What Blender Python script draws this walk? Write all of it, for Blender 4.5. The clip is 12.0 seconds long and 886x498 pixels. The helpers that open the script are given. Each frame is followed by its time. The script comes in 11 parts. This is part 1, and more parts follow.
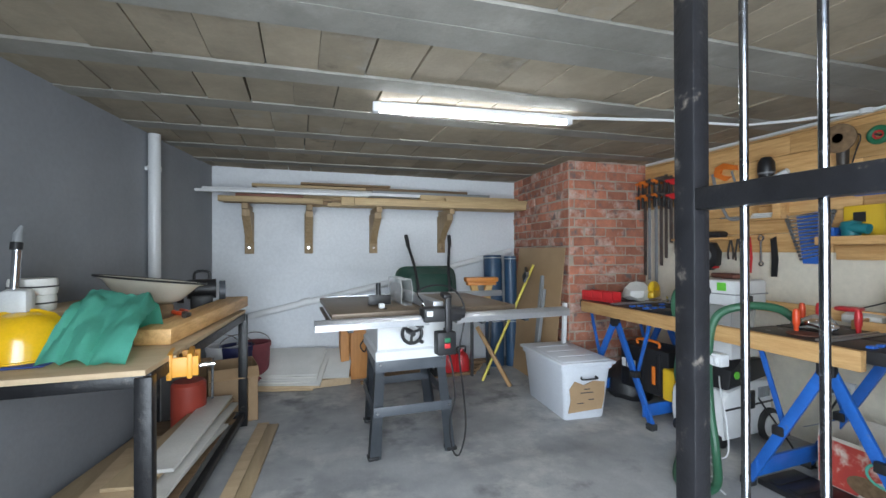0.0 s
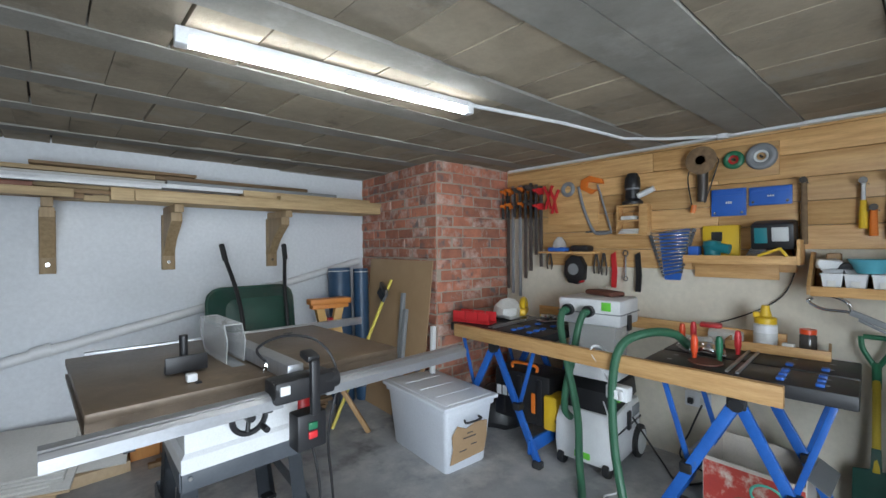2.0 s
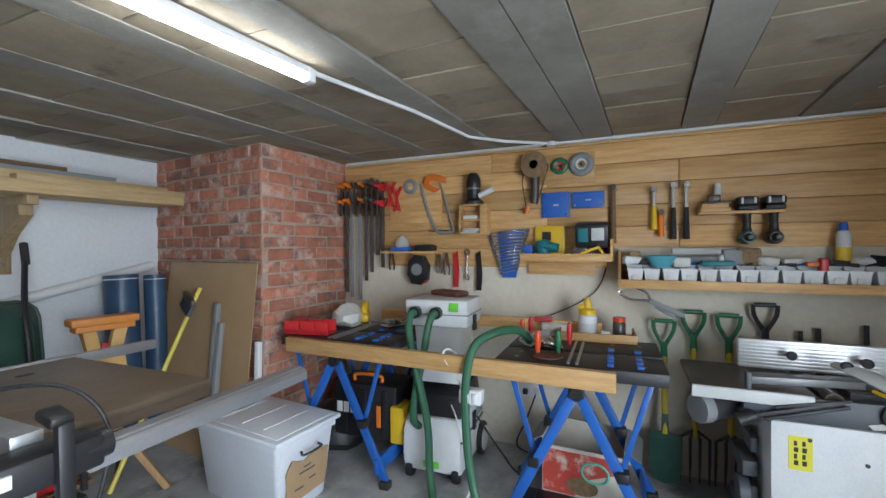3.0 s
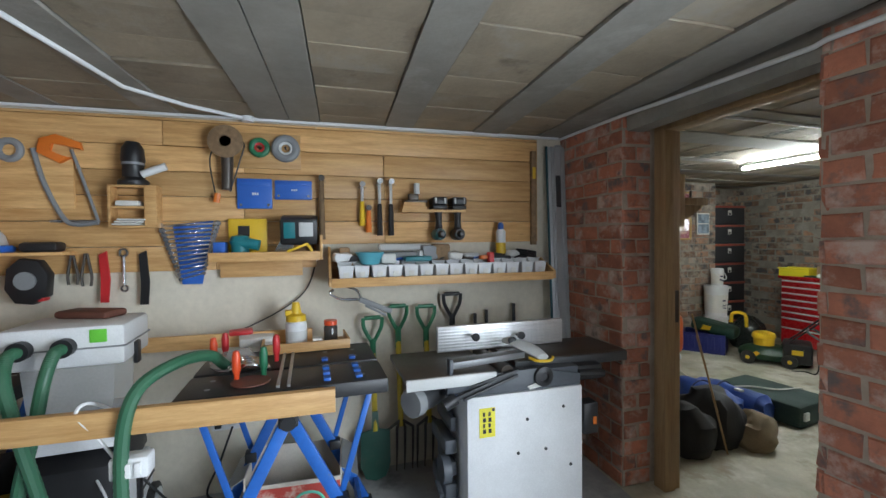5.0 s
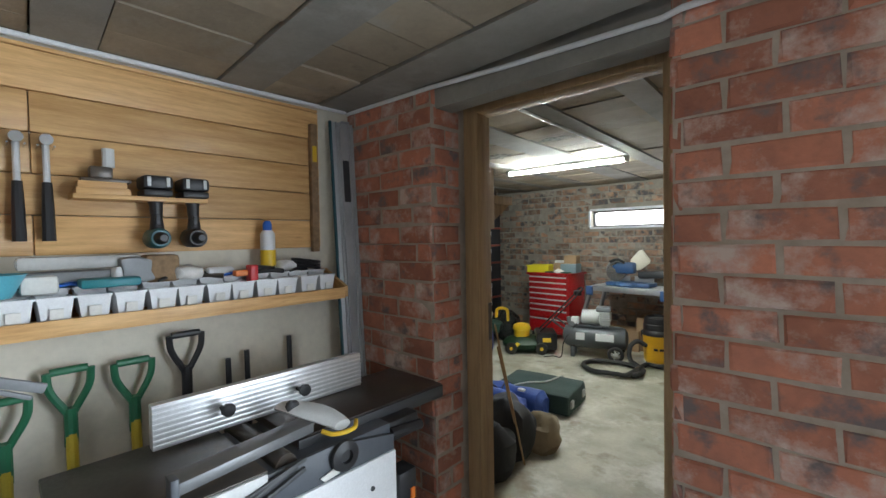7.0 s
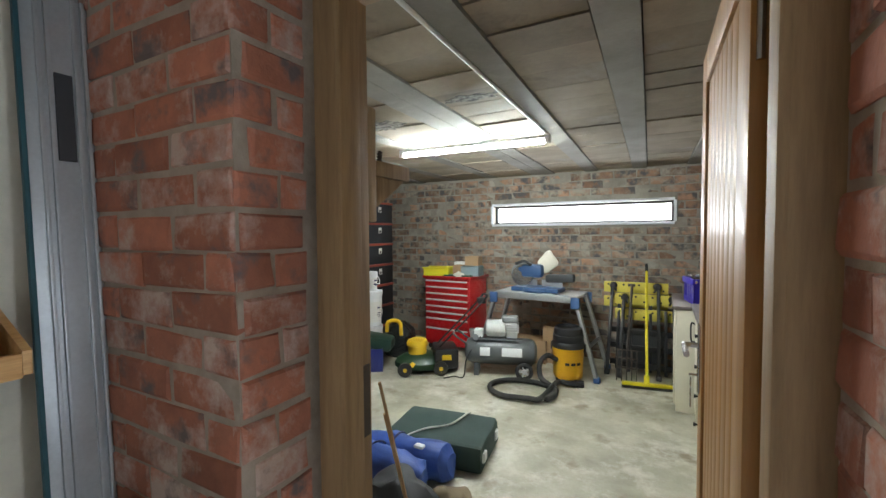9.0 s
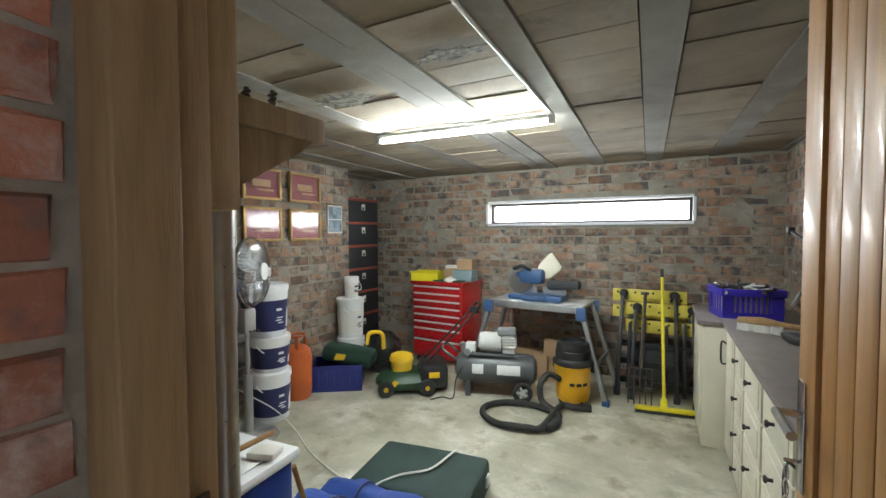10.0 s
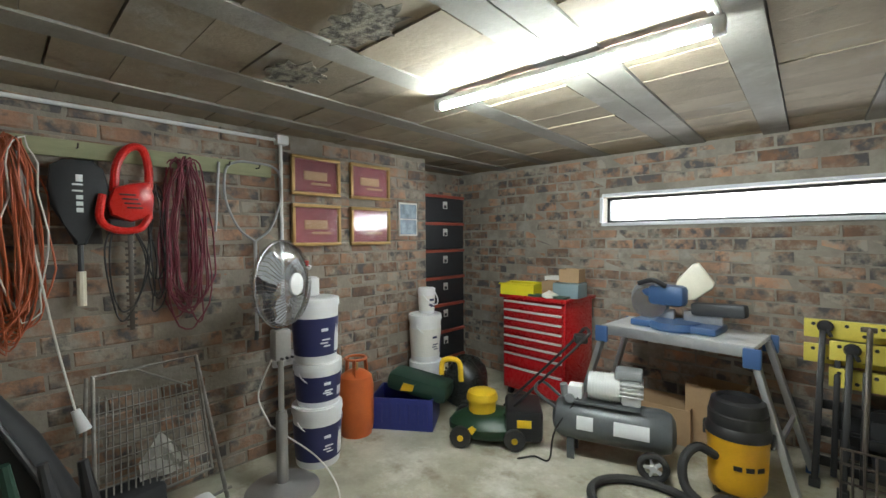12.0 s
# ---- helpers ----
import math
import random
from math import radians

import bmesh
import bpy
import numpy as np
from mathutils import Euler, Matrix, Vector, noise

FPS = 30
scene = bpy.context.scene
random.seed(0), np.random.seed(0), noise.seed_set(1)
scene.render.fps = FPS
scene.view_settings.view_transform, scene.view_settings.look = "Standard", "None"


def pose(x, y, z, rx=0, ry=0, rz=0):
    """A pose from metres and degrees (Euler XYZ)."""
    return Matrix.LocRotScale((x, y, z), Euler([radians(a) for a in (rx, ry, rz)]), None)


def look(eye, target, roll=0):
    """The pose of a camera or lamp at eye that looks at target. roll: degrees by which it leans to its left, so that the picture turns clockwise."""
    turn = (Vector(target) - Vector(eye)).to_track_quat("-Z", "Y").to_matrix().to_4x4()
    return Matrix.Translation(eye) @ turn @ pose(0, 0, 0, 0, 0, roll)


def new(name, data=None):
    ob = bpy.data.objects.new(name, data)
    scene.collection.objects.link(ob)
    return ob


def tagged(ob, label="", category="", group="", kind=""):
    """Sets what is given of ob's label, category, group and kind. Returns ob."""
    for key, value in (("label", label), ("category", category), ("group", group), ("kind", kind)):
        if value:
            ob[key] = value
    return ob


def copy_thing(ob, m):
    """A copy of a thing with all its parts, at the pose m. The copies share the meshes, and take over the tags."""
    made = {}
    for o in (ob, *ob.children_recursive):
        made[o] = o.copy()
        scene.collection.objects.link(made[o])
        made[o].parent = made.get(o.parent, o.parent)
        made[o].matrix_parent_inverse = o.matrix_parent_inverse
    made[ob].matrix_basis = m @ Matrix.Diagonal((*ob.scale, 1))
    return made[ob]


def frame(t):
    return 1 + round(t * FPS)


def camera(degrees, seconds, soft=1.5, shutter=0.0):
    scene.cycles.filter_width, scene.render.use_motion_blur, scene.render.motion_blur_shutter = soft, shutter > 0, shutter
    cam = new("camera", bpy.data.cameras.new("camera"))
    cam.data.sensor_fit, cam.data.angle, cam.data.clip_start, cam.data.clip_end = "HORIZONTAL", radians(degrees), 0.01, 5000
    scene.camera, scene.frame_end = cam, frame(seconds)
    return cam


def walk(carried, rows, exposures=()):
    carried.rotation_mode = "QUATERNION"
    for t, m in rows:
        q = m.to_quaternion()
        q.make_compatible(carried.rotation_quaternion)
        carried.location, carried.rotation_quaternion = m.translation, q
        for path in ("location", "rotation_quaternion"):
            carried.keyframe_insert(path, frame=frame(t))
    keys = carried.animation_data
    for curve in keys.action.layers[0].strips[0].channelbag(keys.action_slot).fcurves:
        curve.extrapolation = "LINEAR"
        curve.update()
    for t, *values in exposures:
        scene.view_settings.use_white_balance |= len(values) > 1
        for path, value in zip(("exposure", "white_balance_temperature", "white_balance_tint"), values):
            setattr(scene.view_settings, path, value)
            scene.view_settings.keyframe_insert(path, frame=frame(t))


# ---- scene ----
cam = camera(92.9, 12.0)
PATH = [
    (0, (-0.314, 0.157, 1.307), (0.332, 2.05, 1.314), -0.2),
    (0.5, (-0.241, 0.419, 1.338), (0.42, 2.307, 1.338), -0.3),
    (1, (-0.178, 0.638, 1.396), (0.613, 2.475, 1.39), -0.3),
    (1.5, (-0.198, 0.836, 1.436), (0.874, 2.525, 1.425), -0.3),
    (2, (-0.214, 0.985, 1.449), (1.153, 2.445, 1.436), -0.3),
    (2.5, (-0.124, 1.108, 1.446), (1.495, 2.281, 1.43), -0.4),
    (3, (-0.042, 1.24, 1.436), (1.789, 2.044, 1.424), -0.4),
    (3.5, (0.02, 1.35, 1.443), (1.981, 1.745, 1.429), -0.6),
    (3.7, (0.038, 1.394, 1.446), (2.025, 1.624, 1.431), -0.7),
    (5.3, (0.395, 1.293, 1.441), (2.264, 0.58, 1.397), -0.8),
    (5.5, (0.469, 1.259, 1.446), (2.293, 0.44, 1.405), -1.0),
    (6, (0.629, 1.205, 1.452), (2.319, 0.137, 1.406), -1.0),
    (6.5, (0.818, 1.164, 1.469), (2.354, -0.116, 1.417), -1.0),
    (7, (0.98, 1.051, 1.459), (2.341, -0.414, 1.405), -1.0),
    (7.5, (1.142, 0.856, 1.464), (2.342, -0.743, 1.402), -1.2),
    (7.7, (1.194, 0.774, 1.459), (2.335, -0.867, 1.395), -1.2),
    (9.3, (1.589, 0.092, 1.473), (2.535, -1.668, 1.398), -0.3),
    (9.5, (1.618, -0.013, 1.474), (2.567, -1.772, 1.403), -0.2),
    (10, (1.69, -0.281, 1.466), (2.639, -2.039, 1.392), -0.2),
    (10.5, (1.784, -0.536, 1.459), (2.748, -2.287, 1.39), -0.2),
    (11, (1.879, -0.767, 1.453), (2.93, -2.468, 1.388), -0.3),
    (11.5, (1.962, -0.967, 1.46), (3.183, -2.55, 1.401), -0.3),
    (12, (2.011, -1.136, 1.455), (3.383, -2.591, 1.4), -0.4),
]
walk(cam, [(t, look(eye, target, roll)) for t, eye, target, roll in PATH],
     exposures=[(0.0, -0.1), (2.0, -0.24), (3.5, -0.12), (5.5, 0.04), (7.5, 0.35), (9.5, 0.7), (10.5, 0.5), (12.0, 0.5)])

# ---- world and light ----
world = bpy.data.worlds.new("sky")
scene.world = world
world.use_nodes = True
sky = world.node_tree.nodes.new("ShaderNodeTexSky")
sky.sky_type, sky.sun_disc = "NISHITA", False
sky.sun_elevation, sky.sun_rotation = radians(48), radians(200)
world.node_tree.links.new(sky.outputs[0], world.node_tree.nodes["Background"].inputs[0])
world.node_tree.nodes["Background"].inputs[1].default_value = 0.12

sun = new("sun", bpy.data.lights.new("sun", "SUN"))
sun.data.energy, sun.data.angle, sun.data.color = 1.2, radians(12), (1.0, 0.96, 0.9)
sun.matrix_world = look((-3, -8, 10), (-1, 0, 0))


def opening_light(name, eye, target, width, height, watts, color, spread=180):
    """The sky's light in an opening."""
    ob = new(name, bpy.data.lights.new(name, "AREA"))
    ob.data.shape, ob.data.size, ob.data.size_y = "RECTANGLE", width, height
    ob.data.energy, ob.data.color, ob.data.spread = watts, color, radians(spread)
    ob.matrix_world = look(eye, target)
    return ob


opening_light("entrance_daylight", (-0.48, -0.62, 1.12), (1.55, 2.4, 0.75), 1.7, 1.9, 145, (0.78, 0.89, 1.0), 142)
opening_light("window_daylight", (2.53, -5.02, 1.69), (2.53, -3.0, 0.9), 1.95, 0.2, 14, (0.9, 0.95, 1.0))

# ---- materials ----
def node(nt, kind, **sets):
    n = nt.nodes.new(kind)
    for key, value in sets.items():
        n.inputs[key.replace("_", " ")].default_value = value
    return n


def mat(name, col, col2=None, rough=0.6, metal=0.0, scale=6.0, stretch=(1, 1, 1), bump=0.15, fine=90.0, vary=0.0, island=False,
        wear=None, wear_scale=2.5, wear_at=0.6, local=False, coat=0.0, emit=0.0, alpha=1.0, transmission=0.0, contrast=0.5, burn=None, burn_at=0.66):
    """A surface with a broad and a fine variation. vary: how far single pieces differ; wear: a second colour in patches."""
    m = bpy.data.materials.new(name)
    m.use_nodes = True
    nt = m.node_tree
    link = nt.links.new
    bsdf = nt.nodes["Principled BSDF"]
    col2 = col2 or tuple(c * 0.82 for c in col)
    if local:
        src = nt.nodes.new("ShaderNodeTexCoord").outputs["Object"]
    else:
        src = nt.nodes.new("ShaderNodeNewGeometry").outputs["Position"]
    mapping = nt.nodes.new("ShaderNodeMapping")
    mapping.inputs["Scale"].default_value = stretch
    link(src, mapping.inputs["Vector"])
    vec = mapping.outputs["Vector"]
    rnd = None
    if vary or island:
        if island:
            rnd = nt.nodes.new("ShaderNodeNewGeometry").outputs["Random Per Island"]
        else:
            rnd = nt.nodes.new("ShaderNodeObjectInfo").outputs["Random"]
        off = nt.nodes.new("ShaderNodeVectorMath")
        off.operation = "ADD"
        comb = nt.nodes.new("ShaderNodeCombineXYZ")
        mul = nt.nodes.new("ShaderNodeMath")
        mul.operation = "MULTIPLY"
        mul.inputs[1].default_value = 37.0
        link(rnd, mul.inputs[0])
        for k in range(3):
            link(mul.outputs[0], comb.inputs[k])
        link(vec, off.inputs[0])
        link(comb.outputs[0], off.inputs[1])
        vec = off.outputs[0]
    big = node(nt, "ShaderNodeTexNoise", Scale=scale, Detail=6.0, Roughness=0.62)
    small = node(nt, "ShaderNodeTexNoise", Scale=fine, Detail=4.0, Roughness=0.6)
    link(vec, big.inputs["Vector"])
    link(vec, small.inputs["Vector"])
    ramp = nt.nodes.new("ShaderNodeValToRGB")
    ramp.color_ramp.elements[0].position = 0.5 - contrast * 0.4
    ramp.color_ramp.elements[1].position = 0.5 + contrast * 0.4
    ramp.color_ramp.elements[0].color = (*col2, 1)
    ramp.color_ramp.elements[1].color = (*col, 1)
    link(big.outputs["Fac"], ramp.inputs[0])
    out = ramp.outputs[0]

    def mix(kind, fac, a, b):
        n = nt.nodes.new("ShaderNodeMix")
        n.data_type, n.blend_type = "RGBA", kind
        if isinstance(fac, float):
            n.inputs[0].default_value = fac
        else:
            link(fac, n.inputs[0])
        link(a, n.inputs[6])
        if isinstance(b, tuple):
            n.inputs[7].default_value = (*b, 1)
        else:
            link(b, n.inputs[7])
        return n.outputs[2]

    grain = nt.nodes.new("ShaderNodeMapRange")
    grain.inputs["To Min"].default_value, grain.inputs["To Max"].default_value = 0.72, 1.2
    link(small.outputs["Fac"], grain.inputs["Value"])
    out = mix("MULTIPLY", 0.55, out, grain.outputs[0])
    if rnd is not None:
        shade = nt.nodes.new("ShaderNodeMapRange")
        shade.inputs["To Min"].default_value, shade.inputs["To Max"].default_value = 1 - vary, 1 + vary * 0.6
        link(rnd, shade.inputs["Value"])
        out = mix("MULTIPLY", 1.0, out, shade.outputs[0])
    if wear:
        patch = node(nt, "ShaderNodeTexNoise", Scale=wear_scale, Detail=8.0, Roughness=0.7)
        link(vec, patch.inputs["Vector"])
        step = nt.nodes.new("ShaderNodeMapRange")
        step.inputs["From Min"].default_value, step.inputs["From Max"].default_value = wear_at - 0.06, wear_at + 0.1
        link(patch.outputs["Fac"], step.inputs["Value"])
        out = mix("MIX", step.outputs[0], out, wear)
    if burn:
        spot = node(nt, "ShaderNodeTexNoise", Scale=wear_scale * 1.7, Detail=5.0, Roughness=0.6)
        shift = nt.nodes.new("ShaderNodeVectorMath")
        shift.operation = "ADD"
        shift.inputs[1].default_value = (5.3, 8.1, 2.7)
        link(vec, shift.inputs[0])
        link(shift.outputs[0], spot.inputs["Vector"])
        step = nt.nodes.new("ShaderNodeMapRange")
        step.inputs["From Min"].default_value, step.inputs["From Max"].default_value = burn_at - 0.05, burn_at + 0.08
        link(spot.outputs["Fac"], step.inputs["Value"])
        out = mix("MIX", step.outputs[0], out, burn)
    link(out, bsdf.inputs["Base Color"])
    r = nt.nodes.new("ShaderNodeMapRange")
    r.inputs["To Min"].default_value, r.inputs["To Max"].default_value = max(rough - 0.12, 0.03), min(rough + 0.12, 1)
    link(small.outputs["Fac"], r.inputs["Value"])
    link(r.outputs[0], bsdf.inputs["Roughness"])
    bsdf.inputs["Metallic"].default_value = metal
    bsdf.inputs["Coat Weight"].default_value = coat
    bsdf.inputs["Transmission Weight"].default_value = transmission
    bsdf.inputs["Alpha"].default_value = alpha
    if bump:
        bmp = node(nt, "ShaderNodeBump", Strength=bump, Distance=0.004)
        add = nt.nodes.new("ShaderNodeMath")
        add.operation = "ADD"
        link(small.outputs["Fac"], add.inputs[0])
        link(big.outputs["Fac"], add.inputs[1])
        link(add.outputs[0], bmp.inputs["Height"])
        link(bmp.outputs[0], bsdf.inputs["Normal"])
    if emit:
        bsdf.inputs["Emission Color"].default_value = (*col, 1)
        bsdf.inputs["Emission Strength"].default_value = emit
    return m


def plastic(name, col, rough=0.42):
    return mat(name, col, tuple(c * 0.88 for c in col), rough, scale=5, bump=0.03, fine=160)


M_CONC = mat("concrete_floor", (0.43, 0.435, 0.44), (0.24, 0.245, 0.255), 0.6, scale=2.2, bump=0.2, fine=70, wear=(0.52, 0.51, 0.49), wear_scale=1.6, wear_at=0.56, contrast=0.5, burn=(0.16, 0.16, 0.165), burn_at=0.62)
M_CONC2 = mat("concrete_floor_bare", (0.54, 0.52, 0.42), (0.29, 0.27, 0.2), 0.55, scale=2.6, bump=0.15, fine=55, wear=(0.64, 0.62, 0.55), wear_scale=2.2, wear_at=0.57, contrast=0.5, burn=(0.26, 0.215, 0.145), burn_at=0.62)
M_RIB = mat("rib_concrete", (0.305, 0.288, 0.255), (0.20, 0.19, 0.168), 0.85, scale=4, bump=0.4, fine=60, contrast=0.6, wear=(0.35, 0.33, 0.295), wear_scale=2.2, wear_at=0.62)
M_BLOCK = mat("ceiling_block", (0.37, 0.305, 0.22), (0.235, 0.195, 0.143), 0.9, scale=3.0, bump=0.5, fine=45, island=True, vary=0.2, wear=(0.32, 0.295, 0.25), wear_scale=2.2, wear_at=0.62, burn=(0.15, 0.12, 0.085), burn_at=0.67)
M_GAP = mat("dark_joint", (0.05, 0.045, 0.04), rough=0.95, scale=9)
M_WHITE = mat("white_plaster", (0.74, 0.76, 0.79), (0.63, 0.655, 0.69), 0.8, scale=1.6, bump=0.2, fine=40, contrast=0.7)
M_GREY = mat("grey_plaster", (0.29, 0.30, 0.32), (0.22, 0.23, 0.25), 0.75, scale=1.4, bump=0.25, fine=35, contrast=0.7)
M_CREAM = mat("cream_plaster", (0.76, 0.70, 0.58), (0.62, 0.57, 0.47), 0.75, scale=1.5, bump=0.22, fine=30, contrast=0.7)
M_MORTAR = mat("mortar", (0.45, 0.375, 0.305), (0.31, 0.255, 0.20), 0.95, scale=9, bump=0.8, fine=45)
M_MORTAR2 = mat("mortar_grey", (0.31, 0.28, 0.235), (0.2, 0.18, 0.15), 0.95, scale=5, bump=0.9, fine=45, wear=(0.36, 0.335, 0.29), wear_scale=3, wear_at=0.58)
M_BRICK = mat("red_brick", (0.54, 0.205, 0.125), (0.34, 0.135, 0.088), 0.88, scale=11, bump=0.9, fine=38, vary=0.3, wear=(0.56, 0.43, 0.37), wear_scale=5, wear_at=0.56, burn=(0.16, 0.125, 0.12), burn_at=0.60)
M_BRICK_J = mat("red_brick_rest", (0.54, 0.205, 0.125), (0.34, 0.135, 0.088), 0.88, scale=11, bump=0.9, fine=38, vary=0.3, island=True, wear=(0.56, 0.43, 0.37), wear_scale=5, wear_at=0.56, burn=(0.16, 0.125, 0.12), burn_at=0.60)
M_STOCK = mat("stock_brick", (0.41, 0.215, 0.13), (0.185, 0.135, 0.105), 0.92, scale=7, bump=0.9, fine=40, vary=0.45, wear=(0.33, 0.295, 0.245), wear_scale=4.5, wear_at=0.515, burn=(0.09, 0.086, 0.085), burn_at=0.55)
M_STOCK_J = mat("stock_brick_rest", (0.41, 0.215, 0.13), (0.185, 0.135, 0.105), 0.92, scale=7, bump=0.9, fine=40, vary=0.45, island=True, wear=(0.33, 0.295, 0.245), wear_scale=4.5, wear_at=0.515, burn=(0.09, 0.086, 0.085), burn_at=0.55)
M_PINE = mat("pine_board", (0.74, 0.46, 0.20), (0.50, 0.265, 0.09), 0.52, scale=3, stretch=(14, 1.1, 14), bump=0.08, fine=24, vary=0.25, coat=0.04, burn=(0.36, 0.17, 0.05), burn_at=0.70)
M_PINE_X = mat("pine_timber", (0.56, 0.41, 0.22), (0.38, 0.26, 0.13), 0.62, scale=3, stretch=(1.1, 14, 14), bump=0.15, fine=24, vary=0.22, burn=(0.25, 0.15, 0.07), burn_at=0.68)
M_PINE_Z = mat("pine_upright", (0.40, 0.285, 0.16), (0.26, 0.175, 0.09), 0.6, scale=3, stretch=(14, 14, 1.1), bump=0.15, fine=24, vary=0.18)
M_DOOR = mat("varnished_door", (0.46, 0.235, 0.07), (0.31, 0.145, 0.04), 0.5, scale=2.5, stretch=(12, 12, 0.8), bump=0.05, fine=22, vary=0.1, coat=0.1)
M_FRAME = mat("door_frame_timber", (0.40, 0.265, 0.135), (0.24, 0.15, 0.072), 0.6, scale=3, stretch=(12, 12, 1.0), bump=0.15, fine=25, wear=(0.20, 0.12, 0.06), wear_scale=1.5, wear_at=0.6)
M_PLY = mat("plywood", (0.62, 0.47, 0.30), (0.50, 0.36, 0.22), 0.65, scale=2.5, stretch=(1, 8, 1), bump=0.08, fine=40, vary=0.12)
M_MDF = mat("hardboard", (0.42, 0.28, 0.155), (0.35, 0.225, 0.12), 0.6, scale=3, bump=0.05, fine=120)
M_BOARD = mat("pale_board", (0.70, 0.685, 0.65), (0.58, 0.565, 0.53), 0.6, scale=3, bump=0.05, fine=80, vary=0.12)
M_STEEL_BLK = mat("black_steel", (0.012, 0.012, 0.014), (0.007, 0.007, 0.008), 0.36, scale=8, bump=0.4, fine=50, wear=(0.14, 0.12, 0.10), wear_scale=16, wear_at=0.65, coat=0.0)
M_STEEL_BLK.node_tree.nodes["Principled BSDF"].inputs["Specular IOR Level"].default_value = 0.35
M_CHROME = mat("bright_steel", (0.62, 0.63, 0.65), (0.5, 0.51, 0.53), 0.22, 1.0, scale=10, bump=0.02)
M_ALU = mat("aluminium", (0.50, 0.51, 0.53), (0.40, 0.41, 0.43), 0.42, 0.8, scale=6, stretch=(1, 12, 1), bump=0.03)
M_SAWTOP = mat("brown_saw_table", (0.20, 0.15, 0.105), (0.125, 0.09, 0.062), 0.42, 0.2, scale=4, bump=0.06, wear=(0.22, 0.16, 0.11), wear_scale=3, wear_at=0.6)
M_IRON = mat("cast_iron_top", (0.095, 0.08, 0.068), (0.055, 0.046, 0.04), 0.38, 0.35, scale=4, bump=0.06, wear=(0.13, 0.09, 0.06), wear_scale=4, wear_at=0.62)
M_CHAR = mat("charcoal_paint", (0.085, 0.095, 0.11), (0.06, 0.068, 0.08), 0.45, scale=5, bump=0.08)
M_BLACK = plastic("black_plastic", (0.016, 0.016, 0.018), 0.45)
M_DARK = plastic("dark_plastic", (0.04, 0.042, 0.046), 0.5)
M_WHITEP = plastic("white_plastic", (0.76, 0.77, 0.78), 0.4)
M_OFFWHITE = plastic("cream_white_paint", (0.74, 0.70, 0.58), 0.45)
M_RED = plastic("red_plastic", (0.62, 0.03, 0.035), 0.38)
M_REDPAINT = mat("red_enamel", (0.55, 0.016, 0.02), (0.42, 0.012, 0.016), 0.28, scale=4, bump=0.04, coat=0.3)
M_BLUE = plastic("blue_plastic", (0.025, 0.13, 0.52), 0.42)
M_BLUEST = mat("blue_enamel", (0.02, 0.135, 0.50), (0.015, 0.09, 0.36), 0.35, scale=6, bump=0.06, wear=(0.12, 0.13, 0.15), wear_scale=18, wear_at=0.7)
M_NAVY = plastic("navy_plastic", (0.02, 0.024, 0.095), 0.45)
M_YEL = plastic("yellow_plastic", (0.78, 0.50, 0.025), 0.4)
M_LEMON = plastic("lemon_paint", (0.72, 0.60, 0.10), 0.5)
M_YEL2 = plastic("shaft_yellow", (0.62, 0.46, 0.04), 0.45)
M_ORANGE = plastic("orange_plastic", (0.80, 0.20, 0.025), 0.42)
M_GREEN = plastic("green_plastic", (0.02, 0.16, 0.075), 0.42)
M_DKGREEN = mat("dark_green_steel", (0.02, 0.085, 0.06), (0.014, 0.055, 0.04), 0.5, scale=4, bump=0.1, wear=(0.06, 0.08, 0.06), wear_scale=5, wear_at=0.6)
M_TEAL = plastic("teal_plastic", (0.015, 0.20, 0.23), 0.45)
M_LIME = plastic("lime_plastic", (0.16, 0.62, 0.06), 0.4)
M_HOSE = plastic("green_hose", (0.035, 0.13, 0.07), 0.45)
M_TARP = mat("mint_fabric", (0.16, 0.62, 0.47), (0.12, 0.50, 0.38), 0.8, scale=4, bump=0.1, fine=200)
M_NYLON = mat("blue_nylon", (0.03, 0.085, 0.36), (0.02, 0.055, 0.25), 0.55, scale=9, bump=0.3, fine=50)
M_CANVAS = mat("dark_green_canvas", (0.022, 0.05, 0.042), (0.015, 0.034, 0.03), 0.75, scale=6, bump=0.2, fine=120)
M_CARD = mat("cardboard", (0.42, 0.28, 0.16), (0.34, 0.22, 0.12), 0.8, scale=4, bump=0.08, vary=0.15)
M_GREYP = plastic("grey_plastic", (0.24, 0.25, 0.26), 0.5)
M_PALEGREY = plastic("pale_grey_enamel", (0.62, 0.63, 0.62), 0.4)
M_PIPE = mat("pvc_pipe", (0.66, 0.67, 0.68), (0.56, 0.57, 0.58), 0.4, scale=3, bump=0.03)
M_WOODH = mat("ash_handle", (0.46, 0.29, 0.14), (0.33, 0.19, 0.085), 0.5, scale=5, stretch=(8, 8, 1), bump=0.06)
M_OLDWOOD = mat("old_timber", (0.30, 0.19, 0.10), (0.17, 0.105, 0.055), 0.75, scale=4, stretch=(1.2, 10, 10), bump=0.25, fine=30, vary=0.25)
M_PAPER = mat("paper", (0.74, 0.73, 0.69), (0.66, 0.65, 0.61), 0.8, scale=6, bump=0.02)
M_MAROON = mat("maroon_mount", (0.22, 0.05, 0.06), (0.16, 0.035, 0.045), 0.7, scale=9, bump=0.03)
M_GOLD = mat("gilt_frame", (0.50, 0.34, 0.14), (0.36, 0.23, 0.09), 0.35, 0.7, scale=9, bump=0.1)
M_ROPE_O = plastic("orange_cable", (0.50, 0.12, 0.05), 0.5)
